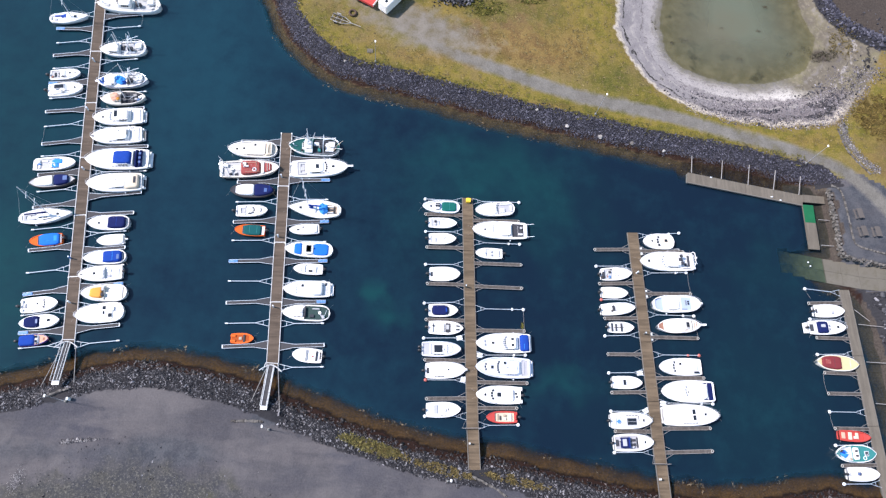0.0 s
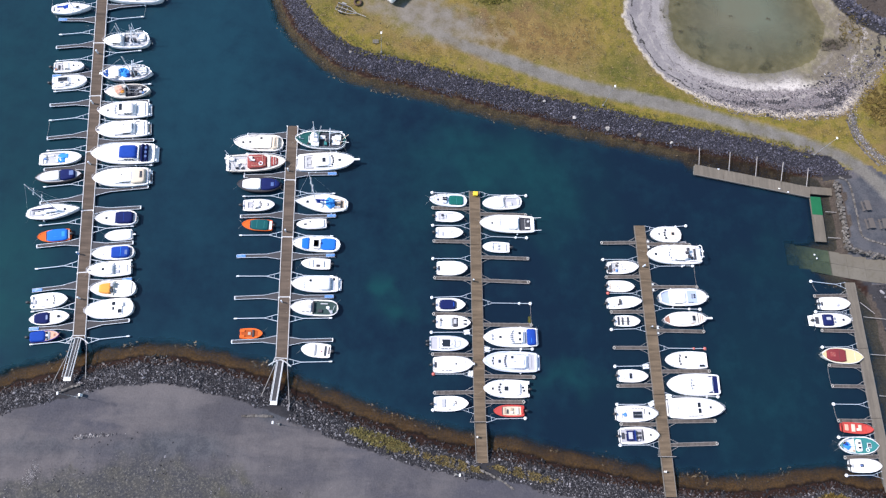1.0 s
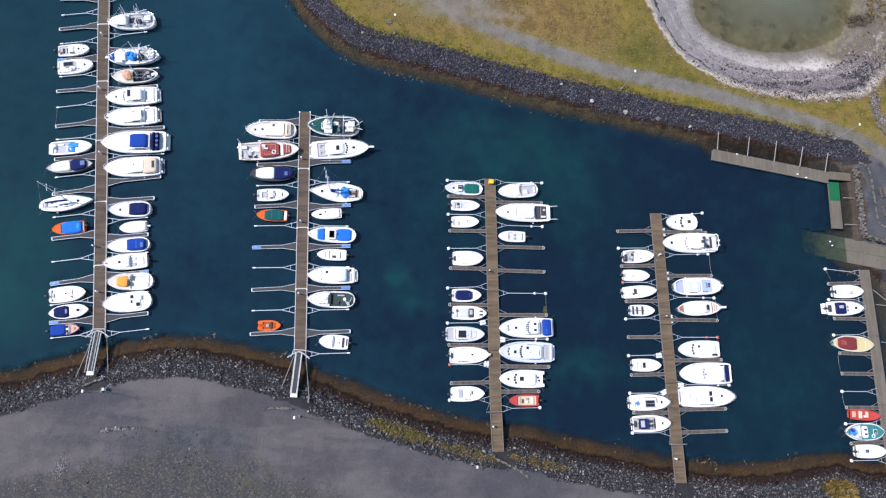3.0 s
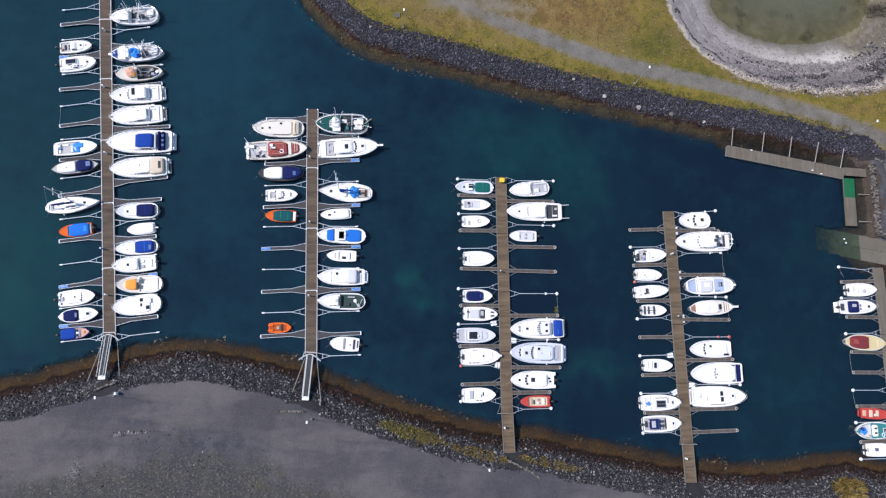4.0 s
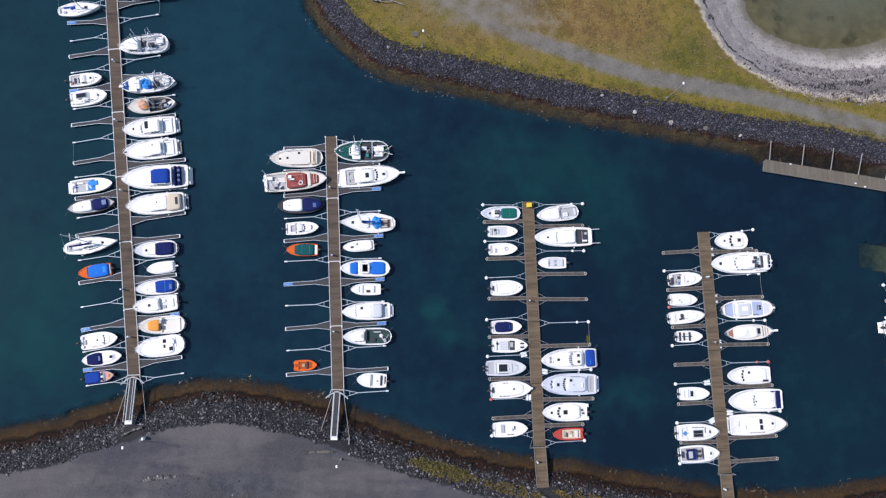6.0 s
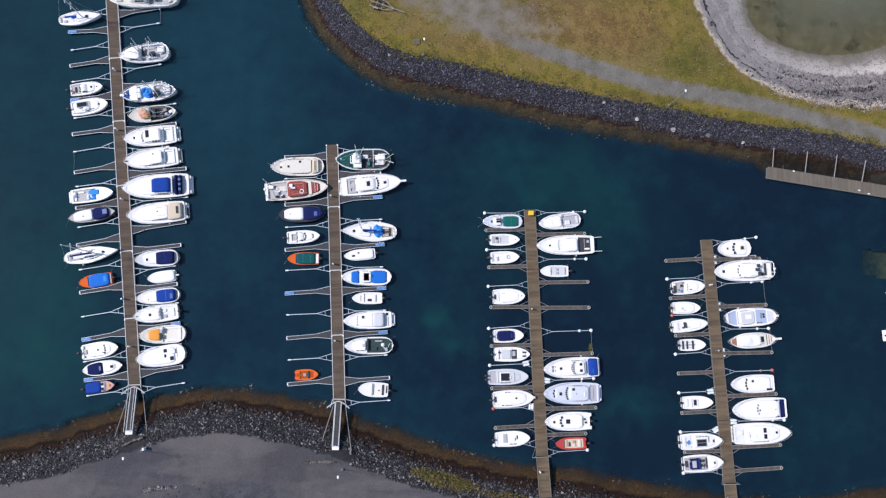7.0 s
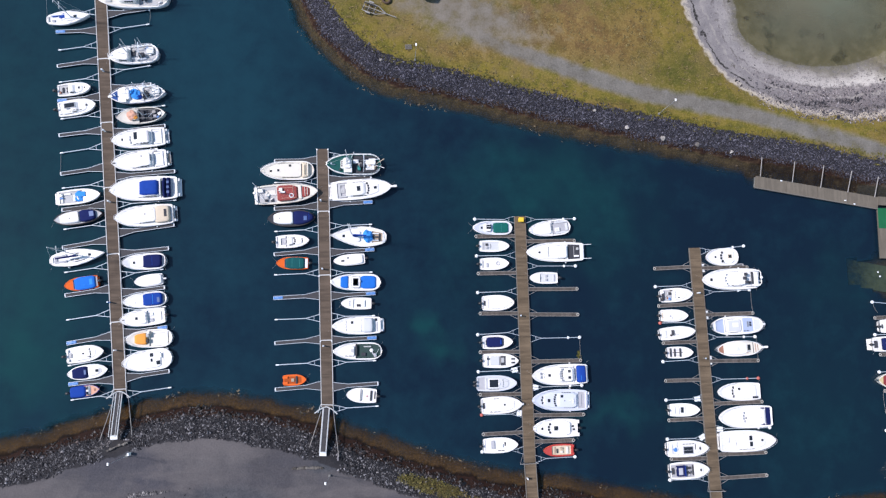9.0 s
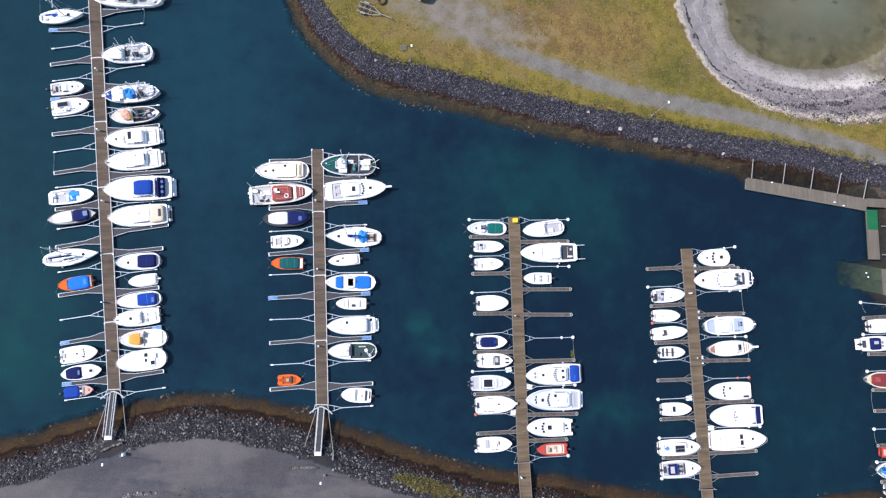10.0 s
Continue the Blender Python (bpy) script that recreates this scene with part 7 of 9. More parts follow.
# outermost pontoon
boat(-52.92, 60.92, 8.5, 6.9, 2.3, "sailing_boat", "small white sloop with blue tarpaulins over its cockpit", "sailing boat", stern="sail", cabins=((0.42, 0.72, 0.6, 0.32, "gelcoat", {"glass": False}),), mast=(0.56, 8.0, 2.6, None), well=(0.04, 0.36, 0.6),
     fit=(("d", 0.20, 0.5, 0.9, 0.3, "canvas_blue"), ("t", 0.40, 0.3, 1.7, 0.8, 0.16, "canvas_blue"), ("h", 0.66, 0, 0.42, 0.42), ("d", 0.16, -0.3, 0.5, 0.4, "canvas_grey"), ("d", 0.05, 0, 0.25, 0.8, "deck_grey")))
boat(-42.67, 64.32, -177.2, 11.3, 3.3, "fishing_boat", "large white fishing boat with a pale pink-grey deck", "fishing boat", stern="round", deck="cream", cabins=((0.45, 0.72, 0.6, 1.9, "gelcoat", {"name": "wheelhouse", "front": True}),), well=(0.08, 0.42, 0.8), floor="deck_grey", gear=1, mast=(0.6, 4.0, 0, None), fenders=2, clutter=8,
     fit=(("w", 0.66, 5, 1.5, 0.25), ("d", 0.84, 0.4, 0.9, 0.6, "deck_grey"), ("o", 0.58, -0.6, 0.3, "float_red")))
# Aft of the wheelhouse, a dark block is coloured in as its shadow.
boat(-42.26, 54.75, -173.1, 7.9, 3.1, "fishing_boat", "white fishing boat with a wheelhouse forward and deck gear", "fishing boat", stern="round", cabins=((0.58, 0.92, 0.74, 1.3, "gelcoat", {"name": "wheelhouse", "rake": 0.3}),), well=(0.06, 0.56, 0.82), floor="deck_grey", gear=1, mast=(0.58, 4.2, 0, None), clutter=8,
     fit=(("l", 0.66, 0.82, 1.0), ("d", 0.52, -0.3, 0.7, 1.0, "deck_dark"), ("f", 0.36, 0.1, 0.8, 0.5, "pale_blue"), ("d", 0.36, 0.75, 1.6, 0.4, "pale_blue"), ("d", 0.14, -0.5, 0.5, 0.5, "canvas_beige"), ("m", 0.60, -0.9, 0.62, -1.5, 2.4), ("m", 0.42, -0.7, 0.36, -1.5, 2.6), ("m", 0.28, -0.6, 0.30, -1.6, 2.9), ("m", 0.22, 0.9, 0.52, 0.9, 0.9)))
boat(-41.34, 48.09, -172.9, 8.6, 2.9, "fishing_boat", "white fishing boat with a blue foredeck and bright blue deck gear", "fishing boat", stern="double", cabins=((0.63, 0.84, 0.66, 0.8, "gelcoat", {"name": "wheelhouse"}),), well=(0.08, 0.40, 0.8), floor="deck_grey", stripe="hull_blue", gear=1, mast=(0.4, 5.0, 0, None), sprit=0.2, clutter=6,
     fit=(("p", 0.86, 0.97, 0.8, "deck_blue"), ("p", 0.70, 0.84, 0.92, "gelcoat"), ("t", 0.53, 0.0, 1.5, 1.9, 0.45, "canvas_sky"), ("t", 0.58, -0.45, 0.8, 0.8, 0.7, "canvas_sky"), ("t", 0.47, 0.5, 0.8, 0.7, 0.5, "canvas_blue"), ("d", 0.38, 0.1, 0.6, 1.4, "deck_dark", 0.3), ("m", 0.42, -0.7, 0.28, -1.2, 2.2), ("m", 0.32, 0.8, 0.12, -0.8, 1.4), ("m", 0.34, -0.9, 0.06, 0.2, 1.2), ("d", 0.20, 0.2, 0.9, 0.7, "canvas_white")))
boat(-40.69, 44.60, -172.1, 7.5, 2.7, "fishing_boat", "pale double-ended boat with a faded orange wheelhouse cover", "fishing boat", stern="double", hull="cream", cabins=((0.55, 0.76, 0.62, 0.8, "cream", {"name": "wheelhouse"}),), well=(0.08, 0.55, 0.86), floor="deck_dark", benches=(0.16, 0.28, 0.40), mast=(0.46, 3.6, 0, None), deck="cream", clutter=6,
     fit=(("t", 0.67, -0.1, 1.5, 1.5, 0.4, "canvas_salmon"), ("t", 0.60, 0.4, 0.7, 0.6, 0.35, "canvas_orange"), ("d", 0.46, 0.0, 0.5, 1.6, "deck_dark", 0.5), ("m", 0.12, -0.7, 0.52, -0.7, 0.9, "strut_grey"), ("m", 0.12, 0.7, 0.52, 0.7, 0.9, "strut_grey"), ("m", 0.30, -0.9, 0.30, 0.9, 0.2, "strut_grey"), ("d", 0.22, 0.3, 0.5, 0.5, "canvas_grey")))
cruiser(-40.93, 40.80, -172.9, 8.2, 3.2, "white cabin cruiser with a black skylight and bathing platform", fenders=1,
        fit=(("h", 0.80, 0.0, 0.3, 0.38), ("w", 0.655, 4, 1.8, 0.22, "glass_grey"), ("h", 0.535, -0.3, 0.55, 1.2), ("l", 0.28, 0.60, 0.98), ("d", 0.30, -0.1, 0.3, 1.6, "canvas_grey", 0.1), ("u", 0.06, 0.22, 0.66, "floor_white"), ("d", -0.035, 0.1, 0.42, 1.0, "deck_grey", 0.06)))
cabin_boat(-51.41, 48.92, 7.8, 5.2, 2.1, "small white cabin boat with dark helm windows", floor="deck_grey",
           fit=(("d", 0.17, 0.0, 0.3, 0.9, "deck_dark"), ("w", 0.30, 3, 0.9, 0.18), ("l", 0.40, 0.55, -0.62), ("h", 0.66, 0.05, 0.28, 0.34), ("h", 0.82, 0.05, 0.22, 0.24), ("d", 0.08, -0.35, 0.3, 0.4, "hull_wood")))
cabin_boat(-50.78, 45.91, 9.9, 5.9, 2.6, "white cabin boat with a large grey roof hatch", covers=((0.10, 0.56, 0.74, 0.4, "canvas_white"),),
           fit=(("f", 0.34, 0.25, 1.5, 0.7, "canvas_grey"), ("d", 0.34, 0.25, 0.06, 0.7, "canvas_grey", 0.1), ("l", 0.30, 0.64, -0.6), ("h", 0.76, 0.05, 0.24, 0.28), ("d", 0.05, -0.5, 0.4, 0.6, "floor_white")))
open_boat(-49.76, 31.32, 6.8, 6.7, 2.4, "white open boat with a bright blue cover amidships", well=(0.06, 0.60, 0.8), benches=(), outboard=0, platform=0.4, floor="deck_grey", clutter=5,
          fit=(("t", 0.52, 0.0, 1.5, 1.8, 0.3, "canvas_sky"), ("d", 0.60, 0.3, 0.9, 0.8, "canvas_sky"), ("d", 0.40, -0.2, 0.4, 1.1, "pale_blue"), ("d", 0.12, 0.0, 0.35, 1.5, "floor_white"), ("d", 0.25, 0.55, 1.0, 0.3, "canvas_white")))
boat(-49.62, 28.03, -170.2, 7.3, 2.4, "motorboat", "dark double-ended boat with white and navy canvas covers", "motorboat", hull="hull_dark", stern="double", deck="deck_grey", covers=((0.14, 0.46, 0.80, 0.75, "canvas_navy"), (0.46, 0.87, 0.72, 0.6, "canvas_white")), rail=False,
     fit=(("d", 0.20, -0.1, 0.7, 0.8, "tent_window", 0.06), ("h", 0.66, 0.1, 0.16, 0.16), ("d", 0.47, 0, 0.1, 1.6, "hull_dark", 0.08)))
boat(-49.34, 21.72, 9.2, 8.4, 2.6, "sailing_yacht", "white sailing yacht with a furled navy mainsail", "sailing yacht", stern="sail", cabins=((0.36, 0.74, 0.6, 0.42, "gelcoat", {"rake": 1.2}),), well=(0.05, 0.34, 0.55), mast=(0.58, 11.0, 3.6, "canvas_navy"), platform=0.35, fenders=1,
     fit=(("h", 0.72, 0.05, 0.36, 0.34), ("h", 0.50, -0.42, 0.65, 0.16), ("h", 0.41, -0.42, 0.5, 0.16), ("h", 0.50, 0.48, 0.6, 0.14), ("d", 0.12, 0.0, 0.2, 1.3, "deck_grey"), ("d", 0.22, 0.3, 0.25, 0.25, "deck_dark"), ("u", 0.08, 0.3, 0.42, "canvas_grey")))
cruiser(-40.62, 37.12, -172.5, 8.35, 3.2, "long white motor yacht with a brown-edged bathing platform", fenders=1,
        fit=(("l", 0.36, 0.64, 1.12), ("h", 0.44, -0.55, 0.2, 0.2), ("d", 0.28, -0.2, 0.14, 1.0, "deck_dark", 0.1), ("l", 0.16, 0.22, -1.3), ("l", 0.14, 0.22, 1.25), ("d", -0.035, 0.0, 0.4, 2.0, "deck_teak", 0.06), ("d", 0.965, 0.0, 0.4, 0.2, "deck_dark", 0.1), ("u", 0.06, 0.22, 0.66, "floor_white")))
cruiser(-39.72, 32.55, -176.3, 10.3, 3.9, "large white motor yacht with blue flybridge and aft canvas", covers=((0.27, 0.56, 0.62, 1.5, "canvas_blue"), (0.10, 0.155, 0.84, 0.8, "canvas_navy"), (0.165, 0.22, 0.84, 0.85, "canvas_navy")), fenders=1,
        fit=(("l", 0.30, 0.58, 1.42), ("d", 0.24, 0.0, 0.16, 2.6, "gelcoat", 0.7), ("d", 0.13, 0.0, 0.4, 0.4, "tent_window", 0.05), ("d", 0.13, 0.8, 0.4, 0.4, "tent_window", 0.05), ("d", 0.13, -0.8, 0.4, 0.4, "tent_window", 0.05), ("d", 0.955, 0.0, 0.5, 0.24, "steel", 0.1)))
cruiser(-39.55, 28.20, -174.2, 8.9, 3.4, "white motor yacht with a beige aft canopy", covers=((0.05, 0.31, 0.82, 0.95, "canvas_beige"),), fenders=1,
        fit=(("d", 0.115, -0.1, 0.4, 1.2, "deck_dark", 0.06), ("h", 0.46, -0.15, 0.2, 0.2), ("d", 0.40, 0.55, 1.5, 0.08, "canvas_beige", 0.06), ("d", 0.40, -0.75, 1.5, 0.08, "canvas_beige", 0.06), ("l", 0.36, 0.58, 1.15), ("d", -0.04, 0.2, 0.35, 1.4, "deck_dark", 0.1)))
cabin_boat(-39.25, 20.94, -176.2, 6.7, 2.6, "white boat with a navy canvas cover over the cockpit", covers=((0.10, 0.52, 0.78, 0.85, "canvas_navy"),), cabins=((0.46, 0.82, 0.7, 0.45, "gelcoat", {"rake": 1.0, "glass": False}),), stern="round", outboard=0,
           fit=(("h", 0.72, 0.1, 0.34, 0.4), ("d", 0.30, 0, 0.05, 1.5, "canvas_blue", 0.05), ("d", 0.015, 0, 0.12, 1.6, "deck_dark", 0.1)))
open_boat(-48.66, 17.54, -171.0, 5.0, 2.1, "orange-red open boat under a blue tarpaulin", hull="paint_orange", deck="paint_orange", covers=((0.08, 0.70, 0.97, 0.5, "canvas_tarp"),), benches=(),
          fit=(("d", 0.19, -0.05, 0.5, 0.9, "canvas_sky", 0.05), ("d", 0.045, 0, 0.3, 1.5, "deck_grey", 0.1), ("d", 0.42, 0.3, 0.6, 0.06, "canvas_sky", 0.05)))
cabin_boat(-47.51, 6.74, 8.4, 5.6, 2.5, "white cabin boat with an outboard motor", cabins=((0.20, 0.84, 0.76, 0.42, "gelcoat", {"rake": 1.2, "glass": False}),),
           fit=(("h", 0.46, 0.05, 0.26, 0.26), ("w", 0.65, 4, 1.5, 0.16), ("l", 0.56, 0.66, -0.5), ("d", 0.10, 0.0, 0.4, 0.7, "deck_grey"), ("d", 0.03, 0.7, 0.4, 0.4, "gelcoat"), ("d", 0.03, -0.7, 0.4, 0.4, "gelcoat")))
boat(-47.01, 3.95, 7.6, 6.1, 2.2, "motorboat", "white double-ended boat with a navy cover aft", "motorboat", stern="double", covers=((0.14, 0.50, 0.84, 0.7, "canvas_navy"),), cabins=((0.52, 0.84, 0.66, 0.4, "gelcoat", {"rake": 1.0, "glass": False}),),
     fit=(("h", 0.74, 0.02, 0.42, 0.42), ("d", 0.46, 0.0, 0.3, 0.7, "tent_window", 0.05), ("d", 0.84, 0.0, 0.06, 0.7, "deck_dark", 0.06)))
cabin_boat(-47.27, 1.08, 7.4, 4.4, 1.8, "small blue workboat with a pinkish foredeck and white-framed windows", hull="hull_blue", deck="canvas_salmon", stripe="paint_red", top="canvas_white", covers=((0.0, 0.52, 0.9, 0.5, "canvas_blue"),), cabins=((0.54, 0.70, 0.78, 0.6, "gelcoat", {"rake": 0.3}),),
           fit=(("h", 0.60, 0.35, 0.28, 0.4), ("h", 0.60, -0.35, 0.28, 0.4), ("d", 0.84, 0, 0.3, 0.4, "hull_wood", 0.06)))
open_boat(-38.52, 17.98, -172.1, 4.3, 1.9, "small white boat closed with a white cover", covers=((0.04, 0.86, 0.9, 0.3, "canvas_white"),), benches=(), outboard=0, fit=(("d", -0.06, 0.0, 0.5, 0.24, "gelcoat", 0.3),))
cabin_boat(-38.88, 14.91, -173.9, 6.6, 2.4, "white boat with a navy canvas cockpit tent", covers=((0.10, 0.54, 0.80, 0.9, "canvas_blue"),), cabins=((0.50, 0.82, 0.68, 0.4, "gelcoat", {"rake": 1.0, "glass": False}),), stern="round", outboard=0,
           fit=(("d", 0.30, 0, 0.06, 1.6, "canvas_sky", 0.05), ("d", 0.17, 0.2, 0.4, 0.8, "tent_window", 0.05), ("h", 0.72, 0.3, 0.16, 0.16), ("d", 0.05, 0.0, 0.3, 1.0, "deck_teak", 0.06)))
cabin_boat(-39.12, 12.14, -172.8, 6.7, 2.6, "white fast cabin boat with an outboard motor", cabins=((0.40, 0.86, 0.74, 0.42, "gelcoat", {"rake": 1.2, "glass": False}),), well=(0.06, 0.40, 0.76),
           fit=(("h", 0.63, 0.0, 0.38, 0.42), ("w", 0.42, 4, 1.7, 0.2, "glass_grey"), ("d", 0.30, 0.5, 0.5, 0.5, "canvas_grey"), ("d", 0.30, -0.4, 0.5, 0.5, "canvas_white"), ("d", 0.11, 0, 0.4, 1.3, "canvas_white"), ("d", 0.93, 0, 0.35, 0.14, "deck_dark", 0.08)))
boat(-37.99, 8.93, -176.9, 7.0, 2.8, "motorboat", "cream boat with an orange cabin top and open cockpit", "motorboat", stern="round", deck="cream", hull="gelcoat", well=(0.06, 0.50, 0.84), floor="cream", cabins=((0.54, 0.82, 0.66, 0.8, "canvas_orange", {"rake": 0.6, "glass": False}),),
     fit=(("d", 0.52, -0.6, 0.4, 0.7, "deck_grey", 0.5), ("d", 0.53, 0.35, 0.45, 0.6, "deck_dark", 0.4), ("d", 0.50, -0.9, 0.3, 0.3, "canvas_white", 0.6), ("u", 0.10, 0.42, 0.70, "canvas_white")))
cruiser(-38.12, 5.58, -171.9, 7.4, 3.2, "broad white cabin cruiser with small dark hatches", stern="round", platform=0, well=None, cabins=((0.22, 0.88, 0.80, 0.3, "gelcoat", {"rake": 0.6, "glass": False}),),
        fit=(("h", 0.40, -0.75, 0.5, 0.55), ("h", 0.41, 0.05, 0.3, 0.5), ("h", 0.28, 0.55, 0.55, 0.6), ("d", 0.26, -0.5, 0.9, 0.7, "floor_white", 0.1), ("d", 0.17, -0.3, 0.08, 1.6, "canvas_grey", 0.06)))
# second pontoon
cruiser(-17.27, 35.70, -178.6, 8.5, 3.1, "cream-white cabin boat with a beige cockpit canopy", stern="round", platform=0, top="cream", deck="cream", cabins=((0.22, 0.84, 0.78, 0.45, "cream", {"rake": 0.7}),), covers=((0.12, 0.24, 0.8, 0.7, "canvas_beige"),), well=(0.03, 0.13, 0.8), floor="cream",
        fit=(("h", 0.81, 0.1, 0.32, 0.36), ("h", 0.67, 0.0, 0.32, 0.36), ("h", 0.45, -0.75, 0.36, 0.36), ("d", 0.115, 0, 0.14, 2.2, "cream", 0.7), ("d", 0.24, 0, 0.06, 2.0, "deck_grey", 0.3)))
boat(-17.40, 31.91, 4.7, 10.1, 3.2, "motor_yacht", "old motor yacht with a faded red-brown cabin roof", "motor yacht", deck="cream", hull="cream", cabins=((0.36, 0.69, 0.80, 1.2, "paint_maroon", {"rake": 0.2, "inset": 0.08}), (0.75, 0.88, 0.70, 0.45, "paint_maroon", {"rake": 0.4, "glass": False})), well=(0.04, 0.35, 0.84), floor="deck_grey", mast=(0.42, 2.6, 0, None), arch=0.05, fenders=1, stripe="hull_wood", clutter=4,
     fit=(("d", 0.72, 0.0, 0.5, 2.2, "cream", 0.3), ("w", 0.705, 5, 2.0, 0.12), ("o", 0.59, -0.55, 0.3), ("d", 0.43, 0.5, 0.5, 0.5, "gelcoat", 0.4), ("d", 0.45, 0.1, 0.9, 0.3, "canvas_white", 0.2), ("d", 0.52, 0.75, 1.9, 0.06, "canvas_salmon", 0.12), ("d", 0.55, -0.9, 2.4, 0.06, "canvas_salmon", 0.12), ("d", 0.62, 0.2, 0.06, 1.5, "canvas_salmon", 0.12),
          ("d", 0.80, 0, 0.07, 1.5, "cream", 0.12), ("d", 0.84, 0, 0.07, 1.3, "cream", 0.12), ("d", 0.10, 0.7, 0.8, 0.6, "gelcoat", 0.5), ("d", 0.18, -0.9, 0.5, 0.35, "deck_dark", 0.3), ("d", 0.27, -1.0, 0.5, 0.3, "deck_dark", 0.3), ("m", 0.08, 1.0, 0.0, 1.9, 1.4), ("d", 0.25, 0.3, 1.6, 0.9, "cream", 0.06), ("u", 0.01, 0.05, 0.9, "gelcoat")))
boat(-16.55, 27.92, -177.6, 7.5, 2.7, "motorboat", "dark wooden double-ender with white and navy canvas", "motorboat", hull="hull_dark", stern="double", deck="deck_dark", covers=((0.04, 0.46, 0.84, 0.7, "canvas_navy"), (0.46, 0.87, 0.74, 0.7, "canvas_white")), rail=False,
     fit=(("h", 0.74, 0.05, 0.14, 0.14), ("d", 0.20, 0.15, 0.5, 0.7, "tent_window", 0.05), ("d", 0.12, -0.2, 0.06, 1.3, "canvas_blue", 0.06)))
cabin_boat(-16.32, 24.20, 3.4, 5.3, 2.1, "small white cabin boat with dark windows and open aft cockpit", floor="canvas_grey", cabins=((0.36, 0.84, 0.70, 0.4, "gelcoat", {"rake": 1.2, "glass": False}), (0.34, 0.58, 0.66, 0.8, "gelcoat", {"rake": 0.8})),
           fit=(("w", 0.58, 4, 1.2, 0.24), ("w", 0.80, 3, 0.7, 0.14), ("u", 0.08, 0.3, 0.68, "gelcoat"), ("d", 0.28, 0.0, 0.3, 0.5, "deck_grey"), ("l", 0.42, 0.52, -0.55)))
open_boat(-16.31, 20.65, 179.8, 5.0, 2.0, "orange open boat under a dark teal cover", hull="paint_orange", deck="paint_orange", covers=((0.12, 0.70, 0.93, 0.5, "canvas_teal"),), benches=(),
          fit=(("d", 0.06, 0, 0.5, 1.5, "gelcoat", 0.2), ("d", 0.26, 0.0, 0.06, 1.3, "hull_teal", 0.05), ("d", 0.50, -0.1, 0.06, 1.4, "hull_teal", 0.05)))
open_boat(-15.69, 2.24, 1.6, 3.6, 1.7, "small bright orange rowing dinghy", hull="paint_orange", deck="paint_orange", floor="paint_dusk", well=(0.06, 0.80, 0.66), benches=(0.58,), outboard=0, free=0.45,
          fit=(("d", 0.10, 0.42, 0.8, 0.36, "paint_orange", 0.2), ("d", 0.10, -0.42, 0.8, 0.36, "paint_orange", 0.2), ("d", 0.42, 0.0, 0.5, 0.5, "deck_teak", 0.16)))
boat(-6.66, 36.79, -179.6, 8.9, 3.5, "fishing_boat", "fishing boat with a dark green deck and white wheelhouse", "fishing boat", stern="round", deck="deck_green", well=(0.06, 0.52, 0.86), floor="deck_dark", cabins=((0.53, 0.74, 0.5, 1.5, "gelcoat", {"name": "wheelhouse", "front": True}),), stripe="gelcoat", gear=1, mast=(0.6, 4.6, 0, None), fenders=1, clutter=8,
     fit=(("d", 0.60, 0.95, 1.3, 0.9, "gelcoat", 0.5), ("d", 0.20, 0.1, 1.4, 1.6, "gelcoat", 0.4), ("d", 0.20, 0.1, 0.5, 0.5, "canvas_beige", 0.5), ("d", 0.46, -0.5, 0.9, 0.6, "canvas_white", 0.4), ("d", 0.40, 0.6, 0.5, 0.8, "hull_teal", 0.4), ("t", 0.62, -0.4, 1.1, 1.0, 0.5, "canvas_white"), ("m", 0.60, -0.4, 0.62, -1.5, 2.9), ("m", 0.56, -1.2, 0.66, -1.2, 1.7), ("o", 0.64, -0.3, 0.3, "gelcoat"), ("m", 0.55, -0.9, 0.48, -1.5, 2.2), ("m", 0.12, 0, -0.06, -0.6, 1.6, "canvas_beige"), ("m", 0.12, 0, -0.06, 0.8, 1.2),
          ("d", 0.86, 0.05, 0.5, 0.12, "canvas_white", 0.1), ("d", 0.74, 0.9, 0.3, 0.3, "deck_dark", 0.3)))
cruiser(-5.37, 32.70, 5.1, 9.8, 3.3, "long white motor yacht with a grey aft deck and bowsprit", sprit=0.8, well=(0.10, 0.27, 0.80), floor="canvas_grey", fenders=1,
        fit=(("h", 0.455, 0.0, 0.55, 0.8), ("w", 0.62, 5, 2.0, 0.3), ("h", 0.73, 0.02, 0.46, 0.42), ("l", 0.36, 0.58, -1.12), ("u", 0.12, 0.26, 0.62, "deck_grey"), ("d", 0.19, 0.0, 0.8, 0.8, "deck_grey", 0.15), ("l", 0.36, 0.58, 1.15)))
boat(-5.82, 24.93, 178.4, 9.0, 3.3, "sailing_yacht", "white sailing boat with a bright blue sail cover", "sailing yacht", stern="sail", cabins=((0.46, 0.74, 0.58, 0.4, "gelcoat", {"rake": 1.2, "glass": False}),), well=(0.07, 0.26, 0.62), floor="deck_teak", hatches=(), mast=(0.60, 12.6, 2.3, "canvas_blue"), fenders=1,
     fit=(("h", 0.76, 0, 0.42, 0.42), ("t", 0.33, -0.05, 1.6, 1.9, 0.55, "canvas_sky"), ("d", 0.20, 0.55, 1.2, 0.2, "floor_white", 0.3), ("d", 0.20, -0.55, 1.2, 0.2, "floor_white", 0.3), ("d", 0.20, 0.0, 1.0, 0.3, "deck_dark", 0.2), ("d", 0.13, 0.0, 0.2, 1.2, "deck_dark", 0.3), ("d", 0.55, 0.0, 0.6, 0.3, "canvas_blue", 0.5), ("m", 0.06, -0.9, 0.06, 0.9, 0.5)))
